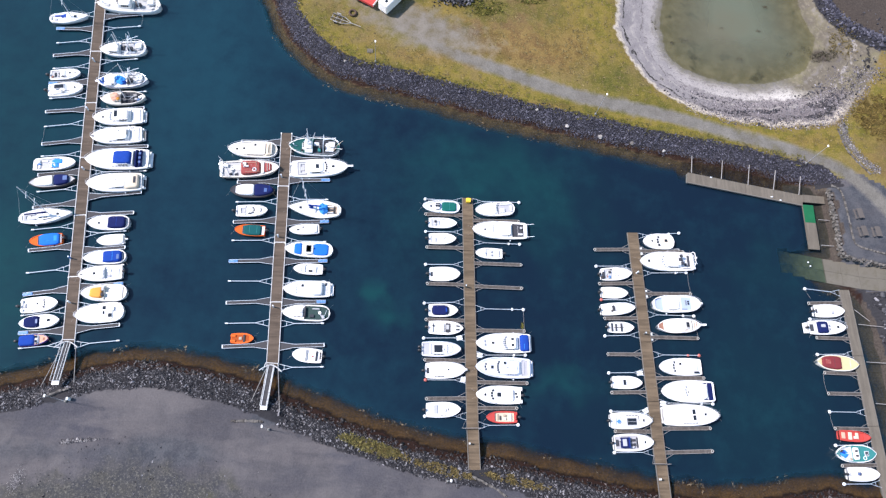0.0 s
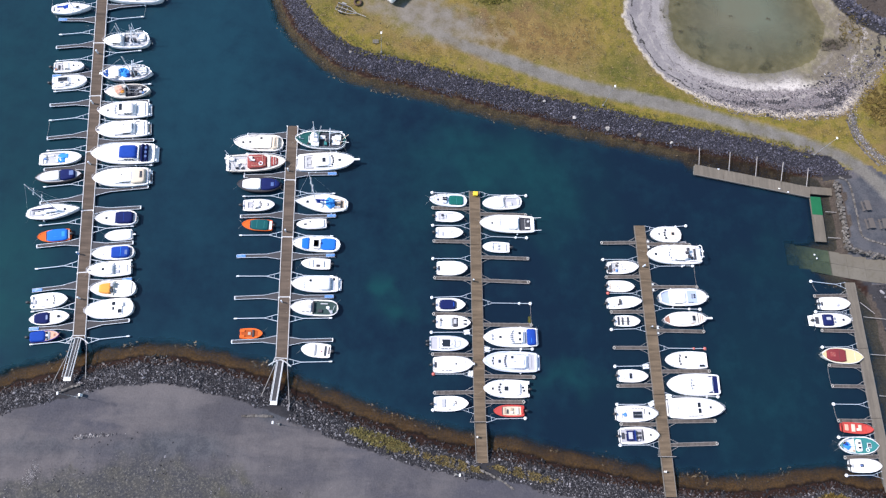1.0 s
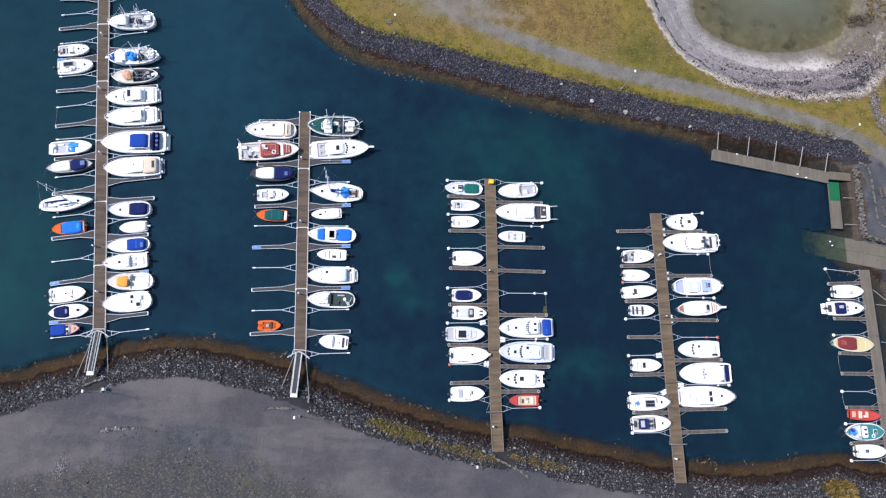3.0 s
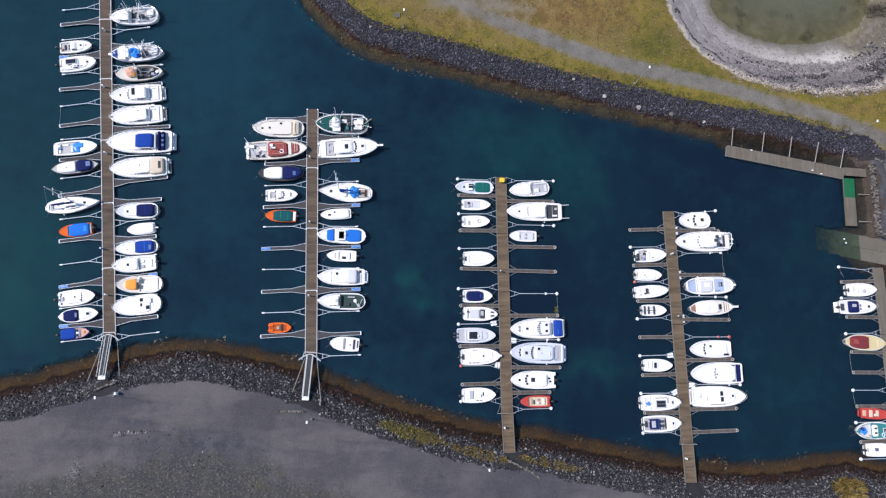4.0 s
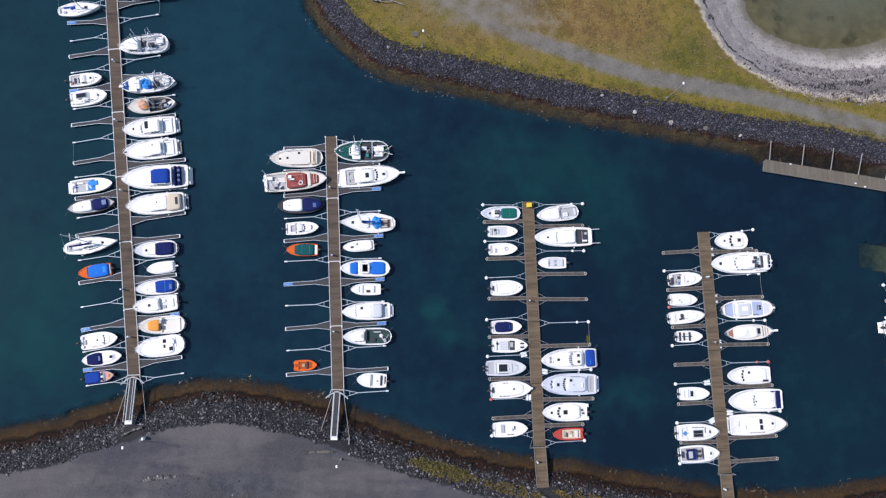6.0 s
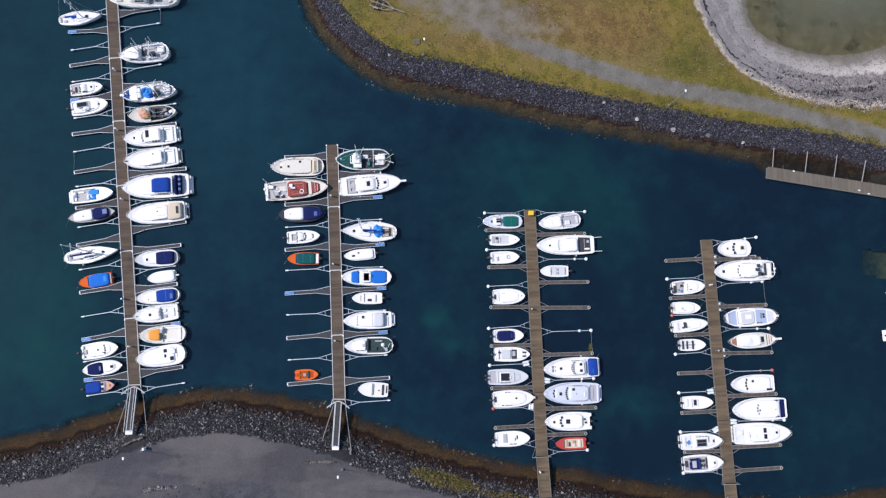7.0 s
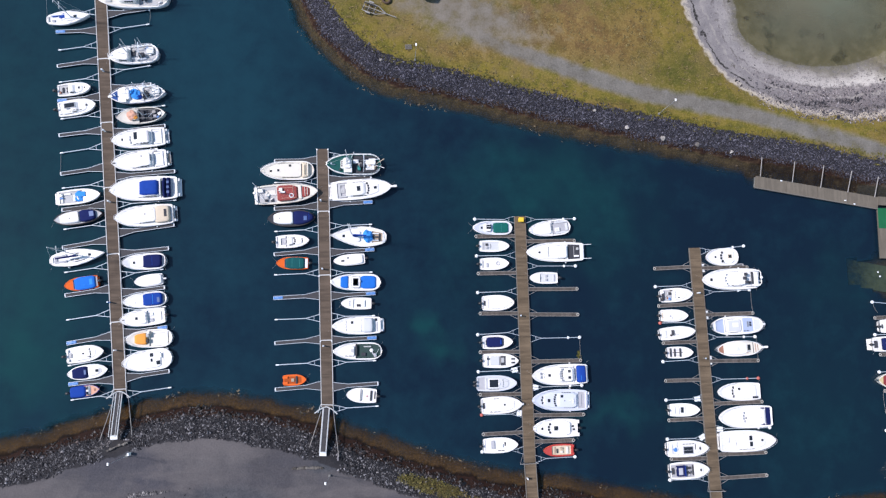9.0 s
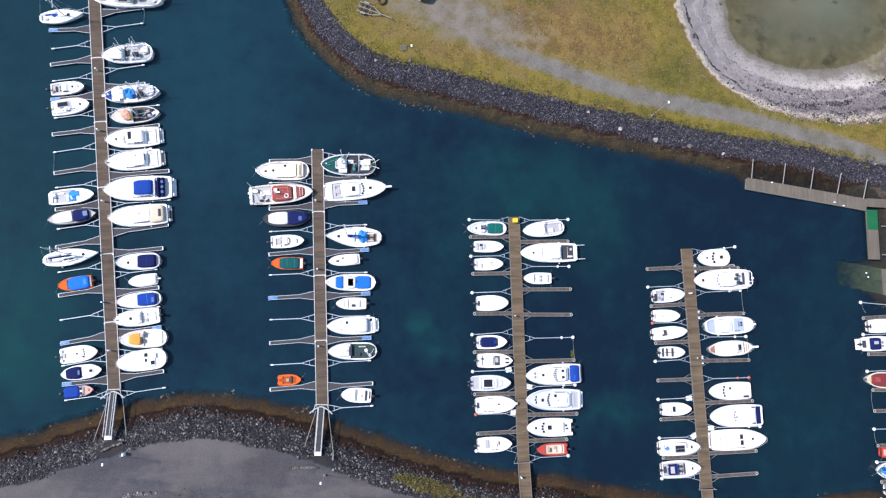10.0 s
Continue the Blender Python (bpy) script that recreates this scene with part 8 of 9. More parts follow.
open_boat(-7.30, 21.16, -174.8, 5.0, 1.8, "small white decked boat with an outboard", covers=((0.06, 0.84, 0.88, 0.35, "canvas_white"),), benches=(), fit=(("h", 0.70, 0.1, 0.5, 0.3), ("h", 0.53, -0.3, 0.28, 0.24)))
boat(-6.21, 17.54, 179.7, 8.0, 2.7, "motorboat", "white motorboat with bright blue deck covers", "motorboat", stern="round", covers=((0.10, 0.40, 0.76, 0.4, "canvas_tarp"), (0.65, 0.80, 0.78, 0.3, "canvas_tarp")), cabins=((0.40, 0.645, 0.72, 0.7, "gelcoat", {}),),
     fit=(("h", 0.50, 0.0, 0.85, 1.2), ("d", 0.50, 0.0, 0.7, 1.0, "canvas_navy", 0.08), ("d", 0.59, 0, 0.1, 1.4, "deck_grey", 0.05), ("d", 0.42, -0.15, 0.3, 0.3, "gelcoat", 0.3), ("h", 0.95, 0, 0.14, 0.14)))
open_boat(-6.14, 14.16, 179.6, 4.8, 1.9, "small white outboard boat with a dark seat", benches=(), floor="gelcoat", well=(0.06, 0.60, 0.7), fit=(("d", 0.42, 0.3, 0.6, 0.4, "deck_dark", 0.2), ("w", 0.72, 3, 0.9, 0.1, "glass_grey"), ("d", 0.25, 0.0, 0.4, 1.1, "floor_white", 0.25)))
cruiser(-6.06, 10.64, -178.7, 7.6, 2.8, "white cruiser with a pale grey cockpit canopy", covers=((0.16, 0.40, 0.80, 0.9, "canvas_pale"),), cabins=((0.24, 0.80, 0.74, 0.5, "gelcoat", {"rake": 1.2, "glass": False}),),
        fit=(("h", 0.59, -0.5, 0.4, 0.42), ("w", 0.72, 4, 1.7, 0.1, "glass_grey"), ("h", 0.09, -0.85, 0.36, 0.42), ("d", 0.07, 0.3, 0.2, 1.5, "canvas_grey", 0.06), ("d", 0.40, 0, 0.05, 1.9, "canvas_grey", 0.06)))
boat(-5.85, 6.62, 179.9, 7.7, 2.7, "fishing_boat", "white fishing boat with a dark grey-green open cockpit", "fishing boat", stern="round", well=(0.03, 0.54, 0.84), floor="deck_moss", cabins=((0.56, 0.84, 0.66, 0.5, "gelcoat", {"rake": 1.0, "glass": False}),), clutter=3,
     fit=(("d", 0.53, -0.1, 0.3, 1.7, "deck_dark", 0.5), ("d", 0.60, -0.1, 0.5, 0.5, "deck_grey", 0.2), ("o", 0.22, -0.1, 0.24), ("d", 0.22, -0.1, 0.36, 0.36, "gelcoat", 0.2), ("d", 0.38, 0.5, 0.7, 0.5, "deck_dark", 0.3), ("d", 0.14, 0.6, 0.5, 0.4, "hull_teal", 0.3), ("l", 0.60, 0.76, 0.75), ("d", 0.30, -0.7, 1.2, 0.2, "deck_grey", 0.3)))
open_boat(-5.25, -0.27, 176.2, 4.7, 2.3, "white open boat with a dark crosswise bench", benches=(), floor="canvas_white", well=(0.04, 0.54, 0.82),
          fit=(("d", 0.50, 0, 0.1, 1.7, "deck_grey", 0.2), ("d", 0.18, 0, 0.28, 1.6, "deck_dark", 0.2), ("d", 0.05, -0.1, 0.2, 1.2, "hull_dark", 0.2), ("d", 0.31, 0.1, 0.2, 0.2, "paint_red", 0.2)))
# third pontoon
boat(16.00, 26.38, -179.9, 6.6, 2.3, "fishing_boat", "white boat with a green tarpaulin over the cockpit", "fishing boat", stern="round", covers=((0.10, 0.48, 0.74, 0.35, "canvas_green"),), cabins=((0.53, 0.72, 0.62, 0.7, "gelcoat", {}),), deck="pale_blue",
     fit=(("h", 0.60, -0.1, 0.8, 0.7), ("d", 0.60, -0.15, 0.7, 0.06, "gelcoat", 0.12), ("h", 0.77, 0.0, 0.3, 0.36), ("d", 0.86, 0, 0.05, 0.8, "deck_grey", 0.05), ("d", 0.28, 0, 0.05, 1.5, "hull_teal", 0.05)))
open_boat(16.30, 23.38, -0.1, 4.9, 1.9, "small white open boat with dark seats and an outboard", floor="canvas_pale", benches=(), well=(0.08, 0.66, 0.72), fit=(("d", 0.24, 0.25, 0.4, 0.4, "deck_dark", 0.25), ("d", 0.24, -0.25, 0.4, 0.4, "deck_grey", 0.25), ("d", 0.13, 0, 0.2, 1.1, "deck_grey", 0.15), ("w", 0.38, 3, 0.8, 0.12, "glass_grey"), ("h", 0.86, 0, 0.14, 0.14)))
open_boat(16.27, 20.48, 1.7, 4.7, 2.0, "small white open boat with a wheel console", floor="canvas_white", benches=(), well=(0.06, 0.70, 0.76), fit=(("o", 0.63, 0.05, 0.28, "canvas_grey"), ("d", 0.25, -0.2, 0.35, 0.7, "canvas_grey", 0.15), ("d", 0.10, 0, 0.2, 1.2, "deck_grey", 0.1)))
cabin_boat(16.73, 14.10, 1.3, 5.2, 2.5, "white cabin boat with an open stern", cabins=((0.24, 0.86, 0.78, 0.35, "gelcoat", {"rake": 1.2, "glass": False}),), well=(0.03, 0.22, 0.8), fit=(("d", 0.20, 0.0, 0.1, 1.5, "canvas_grey", 0.06), ("d", 0.32, 0.5, 0.6, 0.06, "canvas_grey", 0.06), ("d", 0.08, 0, 0.3, 0.8, "deck_dark", 0.1), ("h", 0.90, 0.0, 0.12, 0.2)))
cruiser(25.49, 26.31, -173.5, 7.1, 2.6, "white cabin boat with a grey cockpit", stern="round", platform=0, well=(0.04, 0.44, 0.84), cabins=((0.46, 0.88, 0.76, 0.4, "gelcoat", {"rake": 1.0, "glass": False}),), floor="canvas_grey",
        fit=(("w", 0.45, 4, 1.7, 0.14, "glass_grey"), ("d", 0.32, 0.35, 0.8, 0.7, "floor_white", 0.3), ("u", 0.06, 0.36, 0.68, "canvas_pale"), ("d", 0.68, 0.1, 0.05, 1.0, "canvas_pale", 0.05), ("d", 0.44, -0.8, 0.3, 0.25, "deck_grey", 0.2)))
cruiser(26.21, 22.35, -179.2, 9.6, 3.2, "large white motor yacht with a dark open aft cockpit and davits", floor="deck_dark", platform=0.3, well=(0.06, 0.27, 0.78), fenders=1, cabins=((0.28, 0.84, 0.76, 0.5, "gelcoat", {"rake": 1.2, "glass": False}), (0.29, 0.60, 0.70, 0.9, "gelcoat", {"rake": 1.3})),
        fit=(("h", 0.77, 0.05, 0.34, 0.3), ("w", 0.62, 5, 1.7, 0.1, "glass_grey"), ("d", 0.16, 0.0, 0.06, 1.9, "deck_grey", 0.1), ("d", 0.12, 0.7, 0.8, 0.3, "gelcoat", 0.3), ("m", 0.03, 1.15, -0.13, 1.15, 0.4), ("m", 0.03, -1.15, -0.13, -1.15, 0.4), ("d", 0.10, -0.5, 0.4, 0.4, "deck_grey", 0.3)))
open_boat(24.31, 18.12, 179.8, 4.7, 1.9, "small white boat with a grey-lined cockpit", floor="canvas_pale", benches=(), well=(0.06, 0.62, 0.74), fit=(("d", 0.40, 0.3, 0.35, 0.35, "canvas_grey", 0.25), ("d", 0.40, -0.3, 0.35, 0.35, "canvas_grey", 0.25), ("w", 0.62, 3, 1.1, 0.1, "glass_grey"), ("d", 0.12, 0, 0.2, 1.1, "canvas_grey", 0.2)))
open_boat(16.53, 7.79, 1.3, 4.9, 2.2, "white open boat with a navy cover", covers=((0.14, 0.66, 0.72, 0.45, "canvas_navy"),), benches=(), fit=(("d", 0.70, 0, 0.12, 1.1, "deck_dark", 0.1), ("d", 0.60, 0, 0.2, 0.7, "canvas_blue", 0.05), ("d", 0.12, 0, 0.1, 0.9, "deck_dark", 0.1)))
open_boat(16.98, 4.82, -0.6, 5.7, 2.3, "white boat with beige cockpit and dark windscreen", floor="canvas_white", benches=(), cabins=((0.64, 0.90, 0.72, 0.3, "gelcoat", {"glass": False}),), well=(0.05, 0.60, 0.8),
          fit=(("d", 0.33, 0.0, 1.5, 1.4, "canvas_pale", 0.2), ("d", 0.57, 0.0, 0.9, 1.5, "deck_dark", 0.3), ("d", 0.55, 0.1, 0.5, 0.8, "deck_grey", 0.33), ("h", 0.84, 0.3, 0.6, 0.24), ("h", 0.84, -0.3, 0.6, 0.24), ("d", 0.10, 0.0, 0.3, 1.5, "gelcoat", 0.3), ("d", 0.13, 0.3, 0.3, 0.3, "deck_dark", 0.4)))
cabin_boat(16.26, 1.27, 0.5, 6.4, 2.5, "pale grey-white cabin boat with a big dark roof window", hull="pale_blue", deck="canvas_pale", outboard=2, top="canvas_pale", cabins=((0.22, 0.84, 0.74, 0.42, "canvas_pale", {"rake": 1.1, "glass": False}),), well=(0.04, 0.20, 0.8), floor="canvas_grey",
           fit=(("f", 0.42, 0.0, 1.4, 1.2, "gelcoat"), ("d", 0.55, -0.1, 0.26, 0.3, "gelcoat", 0.2), ("w", 0.66, 4, 1.3, 0.12, "glass_grey"), ("d", 0.24, 0, 0.1, 1.7, "canvas_grey", 0.1), ("l", 0.30, 0.56, -0.9), ("d", 0.74, 0.3, 0.5, 0.1, "deck_grey", 0.05)))
cabin_boat(16.97, -2.15, 2.3, 6.5, 2.7, "white cabin boat with a plain roof", cabins=((0.20, 0.86, 0.78, 0.45, "gelcoat", {"rake": 1.2, "glass": False}),), well=(0.03, 0.18, 0.8), sprit=0.2, outboard=1,
           fit=(("h", 0.57, 0.05, 0.28, 0.28), ("l", 0.20, 0.46, -1.0), ("l", 0.30, 0.44, 1.02), ("d", 0.80, 0.3, 0.06, 0.6, "canvas_beige", 0.05), ("d", 0.06, 0, 0.4, 0.9, "deck_dark", 0.12)))
open_boat(16.69, -8.38, 2.0, 5.5, 2.4, "white open outboard boat with a dark windscreen", floor="canvas_white", benches=(), well=(0.06, 0.66, 0.78), fit=(("d", 0.28, 0.1, 0.6, 1.3, "canvas_grey", 0.2), ("d", 0.24, 0.1, 0.08, 1.3, "deck_grey", 0.22), ("h", 0.64, 0.15, 0.24, 0.6), ("d", 0.52, -0.1, 0.5, 0.5, "gelcoat", 0.3), ("l", 0.40, 0.62, -0.85)))
cruiser(26.46, 2.47, -178.3, 9.2, 3.3, "white motor yacht with a blue canvas over the stern", covers=((0.04, 0.20, 0.86, 0.8, "canvas_blue"),), platform=0.2, fenders=1,
        fit=(("w", 0.84, 2, 1.1, 0.3, "glass_grey"), ("w", 0.79, 2, 1.1, 0.14, "glass_grey"), ("h", 0.69, 0.0, 0.42, 0.4), ("w", 0.50, 6, 2.0, 0.42, "glass_grey"), ("w", 0.47, 6, 2.0, 0.12), ("h", 0.345, -0.55, 0.42, 0.42), ("h", 0.345, 0.45, 0.42, 0.42), ("d", 0.13, 0.6, 0.06, 0.8, "canvas_sky", 0.05), ("d", 0.03, 0, 0.12, 2.6, "canvas_pale", 0.4)))
cruiser(26.30, -1.52, 179.2, 9.1, 3.4, "pale blue-white motor yacht with dark windscreens", hull="pale_blue", top="pale_blue", deck="pale_blue", well=(0.04, 0.16, 0.8), floor="canvas_grey", fenders=1, cabins=((0.18, 0.82, 0.76, 0.5, "pale_blue", {"rake": 1.2, "glass": False}), (0.20, 0.60, 0.72, 0.9, "pale_blue", {"rake": 1.2})),
        fit=(("w", 0.82, 3, 1.3, 0.24), ("h", 0.695, 0.05, 0.42, 0.5), ("w", 0.60, 6, 2.0, 0.28), ("h", 0.47, -0.65, 0.42, 0.42), ("d", 0.42, 0.05, 0.14, 0.14, "deck_dark", 0.1), ("d", 0.33, 0.05, 0.4, 0.1, "canvas_white", 0.1), ("d", 0.27, 0.1, 0.12, 0.8, "canvas_white", 0.2), ("d", 0.14, 0, 0.7, 1.9, "canvas_grey", 0.12), ("d", 0.03, 0, 0.3, 2.6, "pale_blue", 0.2)))
cabin_boat(25.48, -5.90, 179.7, 7.3, 2.9, "broad white cabin boat with a black roof hatch", outboard=1, well=(0.02, 0.14, 0.5), cabins=((0.16, 0.84, 0.80, 0.42, "gelcoat", {"rake": 1.1, "glass": False}),),
           fit=(("h", 0.79, 0.05, 0.34, 0.42), ("w", 0.65, 4, 1.7, 0.34), ("h", 0.485, 0.0, 0.66, 0.68), ("h", 0.10, -0.25, 0.35, 0.3), ("d", 0.08, 0.25, 0.4, 0.3, "deck_dark", 0.1), ("d", 0.0, 1.0, 0.5, 0.55, "gelcoat", 0.3), ("d", 0.0, -1.0, 0.5, 0.55, "gelcoat", 0.3), ("h", 0.02, 1.0, 0.25, 0.2), ("h", 0.02, -1.0, 0.25, 0.2)))
open_boat(25.98, -9.38, -179.4, 5.0, 1.9, "red open boat with cream seats", hull="paint_red", deck="paint_red", floor="canvas_beige", well=(0.10, 0.72, 0.74), benches=(), stripe="paint_orange",
          fit=(("d", 0.62, 0, 0.3, 1.0, "deck_teak", 0.12), ("d", 0.55, 0.1, 0.16, 0.7, "hull_dark", 0.3), ("d", 0.40, 0.25, 0.4, 0.36, "cream", 0.3), ("d", 0.40, -0.25, 0.4, 0.36, "deck_teak", 0.3), ("d", 0.22, 0, 0.4, 1.1, "cream", 0.25), ("d", 0.06, 0, 0.3, 0.8, "paint_red", 0.3)))
# fourth pontoon
cabin_boat(46.52, 15.20, 4.0, 5.4, 2.3, "white boat with an untidy open cockpit", floor="deck_grey", clutter=5, cabins=((0.40, 0.84, 0.74, 0.38, "gelcoat", {"rake": 1.1, "glass": False}),),
           fit=(("d", 0.08, 0.1, 0.4, 1.5, "deck_dark", 0.3), ("d", 0.03, -0.6, 0.3, 0.5, "hull_dark", 0.4), ("d", 0.30, 0.3, 0.4, 0.45, "deck_dark", 0.4), ("d", 0.34, 0.75, 0.3, 0.16, "hull_dark", 0.4), ("h", 0.55, -0.45, 0.3, 0.16), ("w", 0.46, 3, 1.2, 0.1, "glass_grey"), ("d", 0.24, -0.4, 0.5, 0.3, "hull_wood", 0.1)))
open_boat(45.98, 11.79, -0.4, 4.6, 2.0, "small white closed-deck outboard boat", covers=((0.12, 0.8, 0.84, 0.3, "canvas_white"),), benches=(), fit=(("d", 0.35, -0.1, 0.3, 0.3, "canvas_grey", 0.06), ("d", 0.08, 0, 0.2, 0.9, "canvas_beige", 0.15), ("h", 0.42, -0.4, 0.2, 0.12)))
cabin_boat(46.34, 8.98, 5.6, 5.9, 2.1, "slim white boat with a dark helm console", cabins=((0.44, 0.84, 0.70, 0.32, "gelcoat", {"rake": 1.0, "glass": False}),), floor="canvas_white",
           fit=(("d", 0.36, 0.1, 0.34, 0.9, "deck_dark", 0.45), ("d", 0.32, -0.3, 0.3, 0.3, "hull_dark", 0.3), ("d", 0.40, -0.2, 0.5, 0.3, "deck_grey", 0.3), ("d", 0.15, 0, 0.5, 1.2, "floor_white", 0.2), ("d", 0.48, -0.3, 0.6, 0.1, "canvas_grey", 0.06)))
open_boat(46.68, 5.76, 0.5, 4.3, 1.9, "small white open boat with dark benches", benches=(), floor="canvas_white", well=(0.04, 0.76, 0.82), fit=(("d", 0.14, 0.0, 0.3, 1.4, "deck_dark", 0.2), ("d", 0.30, 0, 0.26, 1.3, "deck_dark", 0.2), ("d", 0.52, 0, 0.3, 1.4, "deck_dark", 0.2), ("d", 0.42, 0.0, 1.7, 0.12, "hull_dark", 0.1), ("d", 0.40, 0.42, 1.3, 0.1, "deck_grey", 0.1), ("d", 0.40, -0.42, 1.3, 0.1, "deck_grey", 0.1)))
cruiser(54.67, 21.50, -178.5, 5.8, 2.9, "white cabin boat with a square roof hatch", platform=0, stern="round", well=None, cabins=((0.14, 0.84, 0.78, 0.4, "gelcoat", {"rake": 0.9, "glass": False}),),
        fit=(("h", 0.71, 0.0, 0.3, 0.34), ("w", 0.545, 4, 1.9, 0.34), ("f", 0.28, -0.05, 0.5, 0.5, "canvas_beige"), ("l", 0.44, 0.54, 0.9)))
cruiser(55.66, 17.74, -178.4, 9.8, 3.5, "large white flybridge motor yacht with dark seats aloft", fly=1, arch=0.06, well=(0.05, 0.13, 0.8), fenders=1,
        fit=(("h", 0.83, 0.0, 0.42, 0.46), ("w", 0.585, 4, 1.9, 0.3, "glass_grey"), ("l", 0.46, 0.56, 1.1), ("d", 0.26, -0.7, 0.5, 0.5, "deck_dark", 0.35), ("d", 0.285, -0.05, 0.6, 0.5, "deck_dark", 0.35), ("d", 0.22, -0.1, 0.4, 0.4, "deck_grey", 0.3), ("d", 0.25, 0.6, 0.5, 0.5, "deck_dark", 0.35), ("d", 0.16, 0.65, 0.35, 0.5, "deck_dark", 0.35), ("d", 0.09, -0.1, 0.36, 2.0, "deck_dark", 0.2), ("d", 0.15, 1.3, 1.4, 0.1, "canvas_grey", 0.3), ("m", 0.0, 0.4, -0.05, 0.5, 0.6), ("d", -0.03, -0.6, 0.4, 0.8, "canvas_pale", 0.2)))
boat(56.59, 10.09, 2.2, 8.5, 3.0, "motorboat", "white double-ended boat with a pale blue glazed deckhouse", "motorboat", hull="gelcoat", stern="full", deck="gelcoat", well=(0.06, 0.22, 0.84), floor="deck_haze", cabins=((0.24, 0.58, 0.76, 0.75, "gelcoat", {"rake": 0.6}),), sprit=0.3, fenders=1,
     fit=(("d", 0.40, 0.0, 1.9, 1.7, "canvas_pale", 0.08), ("d", 0.43, 0.1, 1.0, 0.7, "gelcoat", 0.1), ("p", 0.60, 0.80, 0.78, "deck_haze"), ("h", 0.75, 0.35, 0.34, 0.34), ("h", 0.75, -0.05, 0.34, 0.34), ("d", 0.70, 0.15, 0.3, 0.9, "glass_grey", 0.1), ("l", 0.60, 0.72, -0.95), ("p", 0.82, 0.94, 0.7, "canvas_pale"), ("d", 0.24, 0, 0.1, 2.0, "deck_grey", 0.3)))
boat(56.70, 6.30, 2.9, 7.6, 2.5, "motorboat", "white wooden boat with a varnished brown stern and bowsprit", "motorboat", hull="gelcoat", stern="double", deck="cream", cabins=((0.16, 0.68, 0.80, 0.5, "gelcoat", {"rake": 0.4, "glass": False}),), sprit=0.9, stripe="hull_wood",
     fit=(("p", 0.03, 0.14, 0.82, "hull_wood"), ("t", 0.36, 0.0, 2.2, 1.5, 0.12, "canvas_white"), ("h", 0.71, 0.1, 0.5, 0.9), ("d", 0.70, -0.5, 0.4, 0.3, "deck_grey", 0.2), ("d", 0.80, 0, 0.1, 1.7, "deck_dark", 0.08), ("d", 0.85, 0, 0.1, 1.4, "hull_wood", 0.08), ("d", 0.90, 0, 0.1, 1.0, "hull_wood", 0.08), ("d", 0.66, -0.8, 0.6, 0.08, "hull_wood", 0.1)))
open_boat(46.92, -3.46, 0.1, 5.0, 2.1, "small white open boat with a dark framed console", floor="canvas_white", benches=(), well=(0.06, 0.30, 0.8), fit=(("f", 0.42, 0.0, 0.45, 0.85, "canvas_pale"), ("d", 0.31, 0, 0.08, 1.4, "canvas_grey", 0.15), ("d", 0.53, 0.0, 0.06, 1.3, "canvas_grey", 0.06), ("d", 0.15, 0, 0.4, 1.2, "floor_white", 0.2)))
cabin_boat(47.05, -9.55, 1.4, 6.8, 2.6, "white cabin boat with two dark roof windows", cabins=((0.30, 0.86, 0.76, 0.42, "gelcoat", {"rake": 1.2, "glass": False}),), well=(0.04, 0.28, 0.8), clutter=2,
           fit=(("f", 0.50, -0.2, 1.5, 1.0, "canvas_grey"), ("d", 0.50, -0.2, 0.5, 0.9, "canvas_pale", 0.1), ("d", 0.50, -0.2, 1.5, 0.06, "canvas_grey", 0.13), ("l", 0.36, 0.66, 0.75), ("d", 0.675, 0.3, 0.12, 0.9, "deck_dark", 0.1), ("h", 0.79, 0.0, 0.26, 0.42), ("u", 0.08, 0.26, 0.68, "floor_white")))
cabin_boat(47.19, -12.96, 2.2, 6.4, 2.7, "white boat with a navy-framed tent and open cockpit", cabins=((0.62, 0.88, 0.74, 0.36, "gelcoat", {"rake": 1.2, "glass": False}),), well=(0.04, 0.62, 0.78), floor="canvas_grey", clutter=3,
           fit=(("d", 0.27, 0.0, 1.3, 1.6, "canvas_navy", 0.7), ("d", 0.25, 0.0, 0.7, 1.1, "canvas_grey", 0.74), ("d", 0.37, 0.0, 0.16, 1.7, "hull_blue", 0.75), ("d", 0.50, 0.35, 0.7, 0.4, "deck_dark", 0.2), ("d", 0.50, -0.35, 0.7, 0.4, "deck_dark", 0.2), ("d", 0.59, 0, 0.14, 1.6, "deck_dark", 0.3), ("h", 0.78, 0.0, 0.26, 0.4), ("d", 0.08, 0, 0.5, 1.0, "deck_dark", 0.2)))
cruiser(56.12, -0.69, -179.1, 7.4, 2.9, "plain white cabin cruiser with few dark windows", platform=0, well=None, cabins=((0.10, 0.84, 0.82, 0.4, "gelcoat", {"rake": 1.0, "glass": False}),),
        fit=(("h", 0.50, -0.45, 0.38, 0.38), ("w", 0.66, 4, 1.9, 0.26), ("h", 0.14, 0.95, 0.9, 0.3), ("d", 0.14, 0.75, 0.9, 0.06, "canvas_grey", 0.06), ("d", 0.04, 0, 0.06, 2.3, "canvas_pale", 0.06)))
